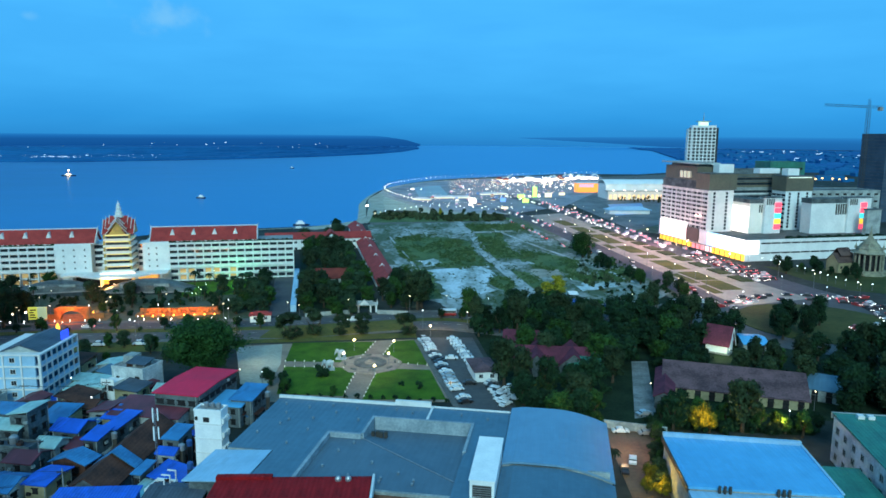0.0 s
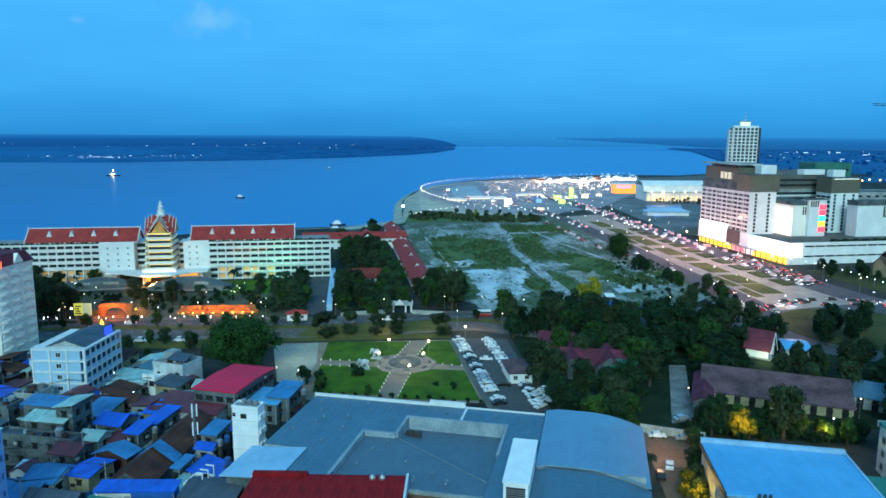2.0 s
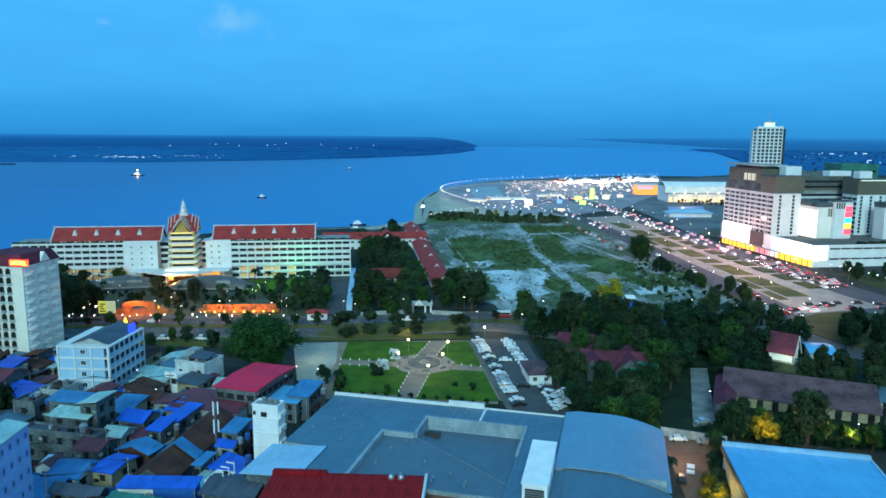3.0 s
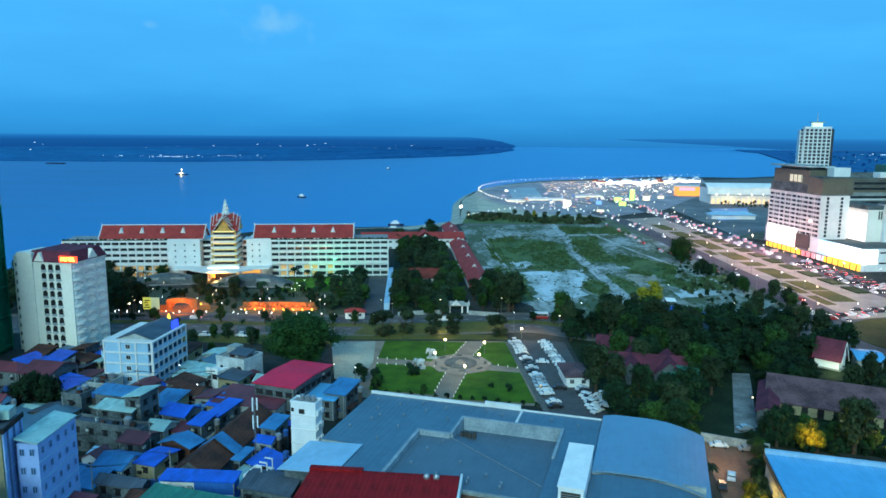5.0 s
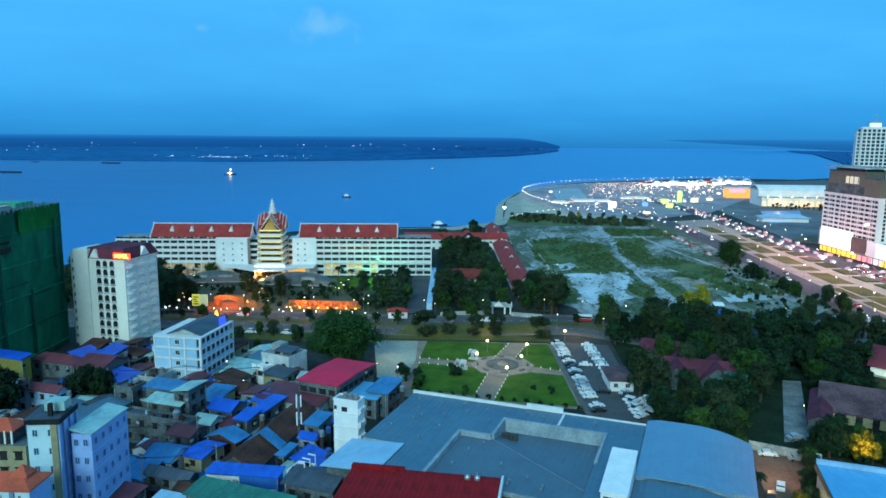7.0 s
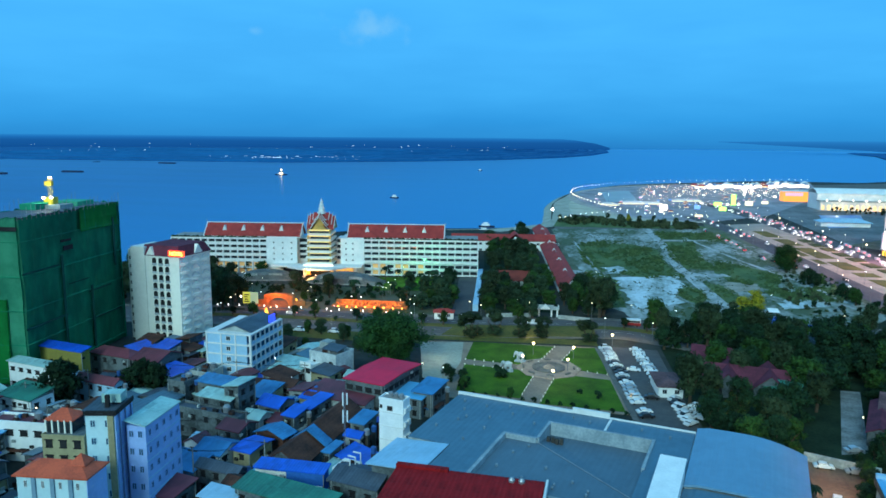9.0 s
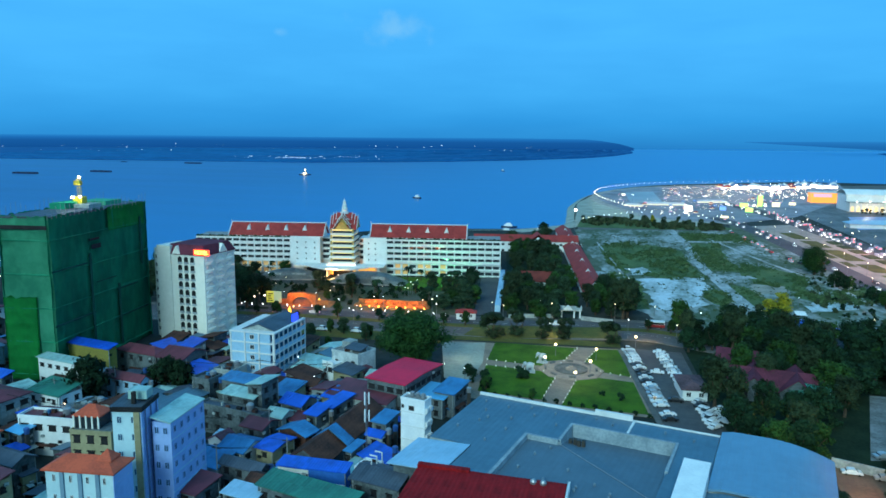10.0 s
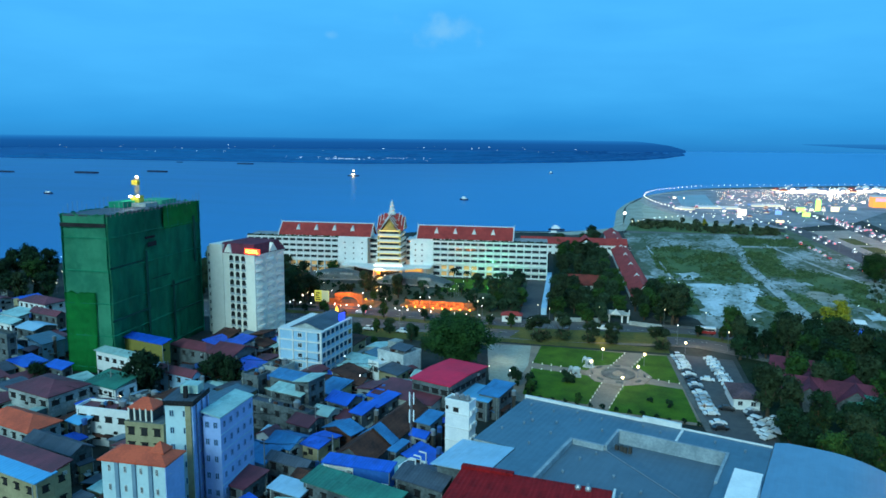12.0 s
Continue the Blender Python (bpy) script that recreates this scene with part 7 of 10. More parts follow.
town(-138.1, 179.2, 9.7, 11.0, -7.0, 8, "long house with a maroon sheet roof", GREY_WALL, "gable", MAROON_ROOF, 2.2)
town(-161.5, 132.1, 16.8, 11.4, -7.0, 9, "pale two storey house with a brown hipped roof", PALE_WALL, "hip", MAROON_ROOF, 2.0, size=(2.0, 1.2))
town(-151.1, 143.1, 11.7, 6.9, -7.0, 7.5, "white walled shed with a green roof", WHITE_WALL, "shed", GREEN_ROOF, 1.6)
town(-149.9, 114.5, 17.9, 7.8, -7.0, 8, "house with a faded orange hipped roof", PALE_WALL, "hip", ORANGE_TILE, 2.2)
town(-134.4, 126.0, 14.5, 5.0, 7.0, 9, "white two storey house with a brown roof terrace", WHITE_WALL, "flat", MAROON_ROOF, size=(1.9, 1.3), gap=3.2, tank=True)
town(-139.3, 121.5, 4.6, 3.0, -9.0, 6.5, "small house with a sky-blue roof", GREY_WALL, "shed", SKY_ROOF, 0.8)
town(-132.2, 109.4, 16.1, 5.1, -7.0, 7, "dark roofed workshop with a white eave", GREY_WALL, "gable", SLATE_ROOF, 1.6)
town(-122.6, 90.2, 22.4, 3.6, -7.0, 12, "tan warehouse with a sky-blue front roof", TAN_WALL, "shed", SKY_ROOF, 0.5, 3)
town(-124.9, 94.2, 26.6, 3.6, -7.0, 12.4, "tan warehouse with a maroon sheet roof", TAN_WALL, "shed", MAROON_ROOF, 0.8, 3)
town(-141.2, 158.3, 14.0, 3.3, -7.0, 7, "pale blue house with a maroon roof", BLUE_WALL, "gable", MAROON_ROOF, 1.6)
town(-106.3, 161.7, 9.6, 4.0, -7.0, 9, "grey house with a steel blue roof", GREY_WALL, "shed", STEEL_BLUE_ROOF, 1.0)
town(-95.1, 154.8, 4.4, 6.9, -7.0, 12, "tall grey house with a mint roof", GREY_WALL, "shed", MINT_ROOF, 0.9, 4, low="left")
town(-99.8, 152.3, 10.1, 3.6, -7.0, 9, "grey concrete house with a pale mint roof", GREY_WALL, "shed", MINT_ROOF, 0.9, 3)
town(-117.7, 162.7, 5.7, 5.4, -7.0, 8, "bare concrete house with a flat roof", GREY_WALL, "flat", GREY_WALL, tank=True)
town(-98.9, 147.3, 19.8, 3.7, -8.0, 7, "row of stained concrete houses", GREY_WALL, "flat", SLATE_ROOF, tank=True)
town(-86.4, 157.5, 6.7, 6.3, -12.0, 7, "house with a bright blue gabled roof", GREY_WALL, "gable", BLUE_ROOF, 1.8)
town(-87.4, 149.5, 5.0, 4.9, -10.0, 6.5, "house with a pale mint sheet roof", PALE_WALL, "gable", MINT_ROOF, 1.3)
town(-78.8, 153.1, 3.5, 5.1, -12.0, 6.5, "house with a bright blue lean-to roof", GREY_WALL, "shed", BLUE_ROOF, 1.0)
town(-77.5, 162.2, 3.6, 9.4, -12.0, 6, "low house with a bright blue roof", GREY_WALL, "shed", BLUE_ROOF, 0.8)
town(-78.7, 142.6, 8.2, 4.3, -12.0, 6, "maroon walled house with a steel blue roof", RUST_ROOF, "gable", STEEL_BLUE_ROOF, 1.6, along="y")
town(-89.3, 143.6, 6.2, 6.5, -9.0, 6, "house with a maroon sheet roof", GREY_WALL, "gable", MAROON_ROOF, 1.4)
barn = town(-69.0, 151.6, 8.6, 20.6, -3, 5.0, "long barn with a rusty brown sheet roof and blue verge sheets", GREY_WALL, "gable", RUST_ROOF, 3.5, wins=False, along="y")
part("verge_sheet", gable(8.7, 2.4, 3.5, 0.55, along="y"), STEEL_BLUE_ROOF, barn, "steel blue sheets along the verge").location = (0, -9.4, 5.06)
barn = town(-70.3, 135.4, 9.2, 10.0, -2, 4.6, "short barn with a rusty brown sheet roof", GREY_WALL, "gable", RUST_ROOF, 3.3, wins=False, along="y")
town(-61.0, 135.8, 1.5, 4.6, -12.0, 7, "small house with a steel blue roof", GREY_WALL, "shed", STEEL_BLUE_ROOF, 0.6)
town(-61.0, 154.3, 3.6, 6.2, -10.0, 6.5, "house with a steel blue sheet roof", GREY_WALL, "shed", STEEL_BLUE_ROOF, 0.8)
town(-59.1, 144.4, 3.8, 3.0, -10.0, 7, "small house with a bright blue roof", PALE_WALL, "gable", BLUE_ROOF, 1.0)
bh = town(-64.6, 123.6, 14.4, 3.4, 4, 8, "bright blue house with a pale yellow front and blue roof", BRIGHT_WALL, "shed", BLUE_ROOF, 0.3, wins=False)
part("front_panel", block(-7.25, -0.6, -1.85, -1.7, 5.4, 7.6), CREAM_WALL, bh, "pale yellow front panel")
part("front_sill", block(-7.3, 7.2, -2.1, -1.704, 3.4, 5.3), WHITE_TRIM, bh, "white front ledge")
for i in range(4):
    window(bh, -6.4 + i * 1.7, -1.87, 6.4, 0, 1.2, 0.8)
town(-60.6, 113.3, 20.7, 4.8, -10.0, 8, "house with a wide green sheet roof", GREY_WALL, "shed", GREEN_ROOF, 1.0)
town(-48.6, 122.0, 10.4, 7.4, -10.0, 9, "house with a dark slate sheet roof", GREY_WALL, "gable", SLATE_ROOF, 1.4)
of = town(-53.2, 125.4, 4.0, 4.4, -10.0, 8.5, "white house with an open concrete roof frame", WHITE_WALL, "flat", GREY_WALL)
ofw, ofd = 4.0, 4.4
for k in range(3):
    y = -ofd / 2 + 0.2 + k * (ofd - 0.4) / 2
    part("frame_post", block(ofw / 2 - 0.2, ofw / 2, y - 0.1, y + 0.1, 8.5, 11.0), WHITE_TRIM, of)
    part("frame_beam", block(0.2, ofw / 2, y - 0.1, y + 0.1, 11.0, 11.25), WHITE_TRIM, of)
town(-65.2, 180.2, 12.0, 19.9, -12.0, 10, "school with a crimson sheet roof", GREY_WALL, "gable", CRIMSON_ROOF, 0.5, 2, size=(2.0, 1.1), gap=2.6)
town(-73.2, 170.8, 18.4, 9.4, -9.0, 5.6, "open sided shed with a maroon roof", PALE_WALL, "shed", MAROON_ROOF, 1.4, 1)
town(-55.0, 177.6, 8.0, 8.6, -10.0, 5.6, "house with a steel blue sheet roof", GREY_WALL, "shed", SKY_ROOF, 0.8)
town(-51.4, 179.8, 5.7, 9.6, -10.0, 6.6, "house with a deep blue sheet roof", GREY_WALL, "shed", STEEL_BLUE_ROOF, 0.9)
wt = town(-88.0, 196.2, 10.6, 8.5, -17.0, 8.8, "white three storey house with a roof terrace", PALE_HOUSE, "flat", CONCRETE, 1.0, 3, wins=False, tank=True)
part("front_wing", block(-5.3, -0.9, -8.6, -4.254, 0, 6.2), WHITE_WALL, wt, "lower white front wing")
part("terrace_rail", block(-5.3, -0.9, -8.6, -8.4, 6.204, 7.1), WHITE_WALL, wt)
part("stair_hut", block(-5.0, -1.6, 0.2, 3.8, 8.8, 11.2), PALE_WALL, wt)
part("roof_canopy", shed(6.0, 4.0, 0.8, 0.3, low="front"), SLATE_ROOF, wt).location = (1.6, -0.6, 10.0)
for x in (-0.9, 4.1):
    for y in (-2.2, 0.9):
        part("canopy_post", block(x - 0.08, x + 0.08, y - 0.08, y + 0.08, 8.8, 10.3), STEEL, wt)
for x, z in ((-4.2, 4.6), (-2.0, 4.6), (-4.2, 1.7)):
    window(wt, x, -8.62, z, 0, 1.5, 1.3, DARK_TRIM, SHUTTER)
window(wt, 3.4, -4.27, 6.2, 0, 1.2, 1.5, DARK_TRIM, SHUTTER)
town(-92.8, 132.9, 5.3, 3.6, -8.0, 6, "white gabled house with a maroon roof", WHITE_WALL, "gable", MAROON_ROOF, 1.8, along="y")
town(-87.0, 131.9, 6.8, 7.5, -8.0, 6, "cream house with a sky-blue vaulted roof", CREAM_WALL, "gable", STEEL_BLUE_ROOF, 1.6)
town(-80.8, 123.2, 10.4, 3.4, -8.0, 6, "grey house with patched sheet roof", GREY_WALL, "gable", SLATE_ROOF, 1.2)
town(-72.5, 117.9, 6.6, 5.1, -8.0, 6, "house with a rusty brown roof", GREY_WALL, "gable", RUST_ROOF, 1.4)
town(-74.1, 112.4, 7.5, 3.5, -8.0, 6, "house with a pale sheet roof", GREY_WALL, "shed", PALE_ROOF, 0.8)
town(-87.1, 112.7, 10.1, 6.7, -8.0, 6, "long low house with a maroon sheet roof", GREY_WALL, "shed", MAROON_ROOF, 0.9)
town(-210.3, 151.5, 26.7, 3.0, -7.0, 14, "grey concrete block at the edge of town", GREY_WALL, "flat", GREY_WALL, storeys=4)
town(-177.1, 148.8, 7.6, 3.1, -7.0, 7, "house with a bright blue roof by the netted tower", GREY_WALL, "shed", BLUE_ROOF, 1.0)
town(-219.4, 176.6, 9.6, 8.2, -7.0, 8, "house with a pale blue roof", GREY_WALL, "gable", PALE_ROOF, 1.2)
town(-254.0, 208.0, 17.0, 9.0, -7.0, 7.5, "low house with a wide dull maroon roof", WHITE_WALL, "hip", MAROON_ROOF, 2.0)
town(-245.0, 190.0, 11.0, 7.0, -7.0, 7.0, "white house with a pale mint sheet roof", WHITE_WALL, "shed", MINT_ROOF, 1.0)
town(-232.0, 192.0, 15.5, 3.6, -7.0, 8, "house with a maroon roof", GREY_WALL, "gable", MAROON_ROOF, 1.6)
town(-241.5, 177.6, 25.8, 3.4, -7.0, 8, "white house with a mint roof", WHITE_WALL, "shed", MINT_ROOF, 1.0)
# plainer neighbours between them
rh = random.Random(21)
COVERS = [SLATE_ROOF, RUST_ROOF, MAROON_ROOF, GREY_WALL, STEEL_BLUE_ROOF, GREY_ROOF, MINT_ROOF, BLUE_ROOF, SLATE_ROOF, RUST_ROOF, MAROON_ROOF]
NAMES = {SLATE_ROOF.name: "dark slate", RUST_ROOF.name: "rusty brown", MAROON_ROOF.name: "maroon", GREY_WALL.name: "bare concrete", STEEL_BLUE_ROOF.name: "steel blue", GREY_ROOF.name: "blue-grey", MINT_ROOF.name: "pale mint", BLUE_ROOF.name: "bright blue"}
QUARTER = [(-249.5, 176.3), (-176.1, 199.0), (-144.6, 206.0), (-108.8, 210.9), (-97.7, 210.0), (-71.9, 186.0), (-55.4, 155.1), (-51.1, 129.4), (-48.7, 106.9), (-95.6, 88.3), (-136.7, 90.9)]
SECOND = [(-410.8, 190.5), (-295.4, 246.9), (-211.2, 176.9), (-288.4, 131.2)]
made = 0
for poly, tries, most in ((QUARTER, 5000, 75), (SECOND, 600, 22)):
    made = 0
    xs, ys = [p[0] for p in poly], [p[1] for p in poly]
    for _ in range(tries):
        if made >= most:
            break
        x, y = rh.uniform(min(xs), max(xs)), rh.uniform(min(ys), max(ys))
        w, d = rh.uniform(4.5, 8.0), rh.uniform(5, 9.5)
        r = max(w, d) * 0.5
        if not inside((x, y), poly) or any((x - f[0]) ** 2 + (y - f[1]) ** 2 < (f[2] * 0.86 + r * 0.8) ** 2 for f in FOOT):
            continue
        if abs(x - OX) < OW / 2 + r and abs(y - OY) < OD / 2 + r or abs(x - AX) < AW / 2 + r and abs(y - AY) < AD / 2 + r or (x - GX) ** 2 + (y - GY) ** 2 < (GD * 0.55) ** 2:
            continue
        cover = rh.choice(COVERS)
        kind = "flat" if cover is GREY_WALL else rh.choice(("gable", "shed", "shed"))
        town(x, y, w, d, rh.choice((-8, -10, -6)) + rh.uniform(-2, 2), rh.uniform(3.5, 6.5), "small house with a %s roof in the dense old town" % NAMES[cover.name], rh.choice((GREY_WALL, PALE_WALL, PALE_HOUSE, BLUE_WALL, TAN_WALL)), kind, cover, rh.uniform(0.6, 1.6), 2, low=rh.choice(("front", "left", "right")), along=rh.choice("xy"), size=(1.2, 1.0), gap=4.8, over=0.5, tank=rh.random() < 0.4)
        made += 1
# lean-to sheds, tanks and roof clutter in the gaps
made = 0
xs, ys = [p[0] for p in QUARTER], [p[1] for p in QUARTER]
for _ in range(9000):
    if made >= 85:
        break
    x, y = rh.uniform(min(xs), max(xs)), rh.uniform(min(ys), max(ys))
    w, d = rh.uniform(2.6, 4.4), rh.uniform(2.8, 5.0)
    r = max(w, d) * 0.5
    if not inside((x, y), QUARTER) or any((x - f[0]) ** 2 + (y - f[1]) ** 2 < (f[2] * 0.62 + r * 0.8) ** 2 for f in FOOT):
        continue
    if abs(x - OX) < OW / 2 + r and abs(y - OY) < OD / 2 + r or abs(x - AX) < AW / 2 + r and abs(y - AY) < AD / 2 + r or (x - GX) ** 2 + (y - GY) ** 2 < (GD * 0.55) ** 2:
        continue
    cover = rh.choice((SLATE_ROOF, RUST_ROOF, MAROON_ROOF, STEEL_BLUE_ROOF, BLUE_ROOF, MINT_ROOF, PALE_ROOF, GREY_ROOF))
    town(x, y, w, d, -9 + rh.uniform(-6, 6), rh.uniform(2.6, 5.5), "small lean-to shed between the old town houses", rh.choice((GREY_WALL, TAN_WALL, RUST_ROOF)), "shed", cover, rh.uniform(0.4, 1.0), 1, low=rh.choice(("front", "left", "right")), wins=False, over=0.4)
    made += 1
# water tanks and drums on brackets above the small roofs
DRUM = [stuff("blue_plastic_drum", (0.03, 0.12, 0.36), (0.02, 0.08, 0.26), 1.0, 0.5), STEEL]
for k, (fx, fy, fr) in enumerate(FOOT[6:150:4]):
    th = thing("water_drum", fx + rh.uniform(-0.5, 0.5) + fr * 0.9, fy + rh.uniform(-1.5, 1.5), 0, rh.uniform(0, 90), "water drum on a steel stand between old town houses", "tank", "water drums")
    high = rh.uniform(4.5, 7.0)
    part("stand", block(-0.45, 0.45, -0.45, 0.45, 0, high), DARK_TRIM, th)
    part("drum", lathe([(0.62, high), (0.66, high + 1.3), (0.3, high + 1.55)], 10), DRUM[k % 2], th)
# awnings, wall boxes, pipes and drying racks of the old town, too many and small to tell apart
rk = random.Random(33)
CLUTTER = {"pale": bmesh.new(), "rusty": bmesh.new(), "blue": bmesh.new(), "dark": bmesh.new()}


def lean(bm, at, w, out, drop, z):
    """A thin sheet that slopes away from a wall."""
    lo = [at @ Vector(q) for q in ((-w / 2, 0, z), (w / 2, 0, z), (w / 2, -out, z - drop), (-w / 2, -out, z - drop))]
    a = [bm.verts.new(q) for q in lo]
    b = [bm.verts.new(q - Vector((0, 0, 0.08))) for q in lo]
    bm.faces.new(a)
    bm.faces.new(b[::-1])
    for i in range(4):
        bm.faces.new((a[i], b[i], b[(i + 1) % 4], a[(i + 1) % 4]))


def crate(bm, at, x, y, z, sx, sy, sz):
    bmesh.ops.create_cube(bm, size=1.0, matrix=at @ Matrix.Translation((x, y, z)) @ Matrix.Diagonal((sx, sy, sz, 1)))


for hx, hy, hw, hd, ht, hh, kind in HOMES:
    base = pose(hx, hy, 0, 0, 0, ht)
    front, right = base @ pose(0, -hd / 2, 0), base @ pose(hw / 2, 0, 0, 0, 0, 90)
    tones = ["pale", "rusty", "blue", "dark", "rusty"]
    for wall, span in ((front, hw), (right, hd)):
        if hh > 4 and rk.random() < 0.75:
            lean(CLUTTER[rk.choice(tones)], wall @ pose(rk.uniform(-0.15, 0.15) * span, -0.02, 0), span * rk.uniform(0.35, 0.85), rk.uniform(0.8, 1.7), rk.uniform(0.2, 0.5), min(hh - 1.2, rk.choice((2.7, 3.0, hh * 0.55))))
        for _ in range(rk.randrange(1, 4)):
            crate(CLUTTER[rk.choice(("pale", "dark"))], wall, rk.uniform(-0.42, 0.42) * span, -0.22, rk.uniform(1.5, max(2.0, hh - 0.8)), 0.85, 0.4, 0.6)
        crate(CLUTTER["pale"], wall, rk.choice((-0.46, 0.46)) * span, -0.08, hh / 2, 0.14, 0.14, hh * 0.96)
    if kind == "flat":
        for _ in range(6):
            crate(CLUTTER[rk.choice(tones)], base, rk.uniform(-0.36, 0.36) * hw, rk.uniform(-0.36, 0.36) * hd, hh + 0.5, rk.uniform(0.5, 1.6), rk.uniform(0.4, 1.2), 0.8)
    else:
        for _ in range(2):
            crate(CLUTTER[rk.choice(tones)], base @ pose(0, 0, 0, 0, 0, rk.uniform(0, 90)), hw * 0.5 + rk.uniform(0.4, 1.2), rk.uniform(-0.5, 0.5) * hd, rk.uniform(0.4, 1.0), rk.uniform(0.6, 1.8), rk.uniform(0.5, 1.4), rk.uniform(0.8, 2.0))
for tone, m in (("pale", PALE_WALL), ("rusty", RUST_ROOF), ("blue", STEEL_BLUE_ROOF), ("dark", SHUTTER)):
    tagged(part(tone + "_clutter", CLUTTER[tone], m), tone + " awnings, boxes and pipes on old town houses", "clutter", kind="stuff")
# overhead cables between poles along the lanes
wires = bmesh.new()
POSTS = [(-143.7, 156.8), (-128.4, 168.1), (-108.9, 176.0), (-88.8, 179.1), (-86.3, 142.7), (-99.7, 133.9), (-115.6, 130.9), (-86.2, 121.2), (-73.8, 128.9), (-159.6, 132.1), (-152.0, 143.9)]
for x, y in POSTS:
    th = thing("power_pole", x, y, 0, 0, "grey concrete power pole with crossarms among old town houses", "pole", "power poles")
    part("pole", lathe([(0.18, 0), (0.12, 10.5)], 7), CONCRETE, th)
    part("crossarm", block(-1.1, 1.1, -0.07, 0.07, 9.6, 9.8), DARK_TRIM, th)
for (xa, ya), (xb, yb) in zip(POSTS, POSTS[1:]):
    for dx in (-0.9, 0.0, 0.9):
        last = Vector((xa + dx, ya, 9.85))
        for i in range(1, 9):
            u = i / 8
            p = Vector((xa + (xb - xa) * u + dx, ya + (yb - ya) * u, 9.85 - 3.2 * u * (1 - u)))
            limb(wires, last, p, 0.035, 0.035, 3)
            last = p
tagged(part("power_cables", wires, SHUTTER), "thin black power cables sagging between poles", "cables", kind="stuff")
# lattice phone mast
PM = thing("phone_mast", -58.9, 137.6, 0, 0, "slim grey lattice phone mast with white tube antennas", "mast")
mz = 19.0
part("mast", lattice((0, 0, 0), (0, 0, mz), 0.15, 34), STEEL, PM)
for a in range(3):
    for k in range(2):
        c, d = 0.6 * math.cos(a * 2.09 + 0.4), 0.6 * math.sin(a * 2.09 + 0.4)
        part("antenna", lathe([(0.10, mz - 2.4 - 4.0 * k), (0.16, mz - 2.3 - 4.0 * k), (0.16, mz + 0.2 - 4.0 * k), (0.08, mz + 0.3 - 4.0 * k)], 7), WHITE_PAINT, PM, "white tube antenna").location = (c, d, 0)
for k in range(2):
    arm = bmesh.new()
    for a in range(3):
        limb(arm, (0, 0, mz - 1.0 - 4.0 * k), (0.6 * math.cos(a * 2.09 + 0.4), 0.6 * math.sin(a * 2.09 + 0.4), mz - 1.0 - 4.0 * k), 0.05, 0.05, 4)
    part("antenna_arm", arm, STEEL, PM)

# temple school under the trees
def hall(px, py, w, d, turn, h, rise, cover, label, wall=PALE_WALL, along="x"):
    return house("hall", px, py, w, d, turn, h, label, wall, "gable", cover, rise, 2, "F", along=along, category="hall", size=(1.6, 1.4), gap=3.6, plain=True)


hall(86.4, 202.6, 38.6, 22.4, -18.0, 3.0, 4.6, MAUVE_TILE, "long hall with an old brown tiled roof", TAN_WALL)
hall(65.4, 199.0, 5, 25, -18, 3.6, 1.6, PLUM_TILE, "narrow hall with a dark plum roof beside the yard", GREY_WALL, "y")
hall(114.0, 198.8, 11, 15, -30, 3.6, 2.6, GREY_ROOF, "building with a slate blue sheet roof")
hall(35.5, 222.5, 24, 11, -6, 3.4, 4.0, PLUM_TILE, "hall with a dull red tiled roof among trees", GREY_WALL)
hall(28.1, 243.9, 12, 9, -8, 3.4, 3.4, PLUM_TILE, "small hall with a dull red roof")
hall(45.2, 215.6, 9, 8, -20, 3.5, 2.6, GREEN_ROOF, "small hall with a green roof")
hall(110.3, 244.5, 8, 13, -8, 3.6, 1.2, SKY_ROOF, "shed with a bright sky-blue roof")
for x, y in ((30.4, 220.5), (42.2, 221.5)):
    hall(x, y, 9, 15, -6, 3.2, 4.3, PLUM_TILE, "cross wing with a dull red tiled roof", GREY_WALL, "y")
PV = house("temple_pavilion", 97.7, 241.3, 6.0, 7.5, 52, 3.2, "temple pavilion with a steep maroon gable and white pediment", WHITE_WALL, "gable", PLUM_TILE, 6.4, 1, "F", along="y", category="pavilion", size=(1.0, 1.6), over=0.8)
part("pediment", gable_wall(3.4, 8.6, 3.4, "y", 0.3, (-1,)), WHITE_TRIM, PV, "white carved pediment").location.z = 4.4
for e in (-1, 1):
    bb = block(-0.16, 0.16, -4.74, -4.56, 0.0, 8.1)
    part("bargeboard", bb, WHITE_TRIM, PV, "white bargeboard on the gable").matrix_basis = pose(e * 3.9, 0, 2.2, 0, -e * 29.5, 0)
part("verandah", block(-3.6, 3.6, -4.4, 4.2, 0, 0.5), CONCRETE, PV)
house("gate_hut", 12.6, 214.7, 7, 13, 9, 3.5, "low white gatehouse with a mauve roof by the car park", WHITE_WALL, "hip", MAUVE_TILE, 1.2, 1, "F", category="hut")
# shrine and trees by the casino
POLE_DARK = stuff("dark_pole", (0.08, 0.08, 0.085), (0.05, 0.05, 0.055), 1.0, 0.6)
OLD_STONE = stuff("olive_grey_stone", (0.34, 0.33, 0.24), (0.17, 0.17, 0.13), 0.4, 0.9)
SH = thing("shrine", 236.5, 387.5, 0, 10, "ornate olive-grey stone shrine with a stepped spire", "shrine")
part("terrace", lathe([(10.5, 0), (10.5, 1.4), (9.6, 1.4), (9.6, 2.4)], 8), OLD_STONE, SH)
part("wall", lathe([(6.4, 2.4), (6.4, 11.6)], 8), SHUTTER, SH, "dark doorways between the columns")
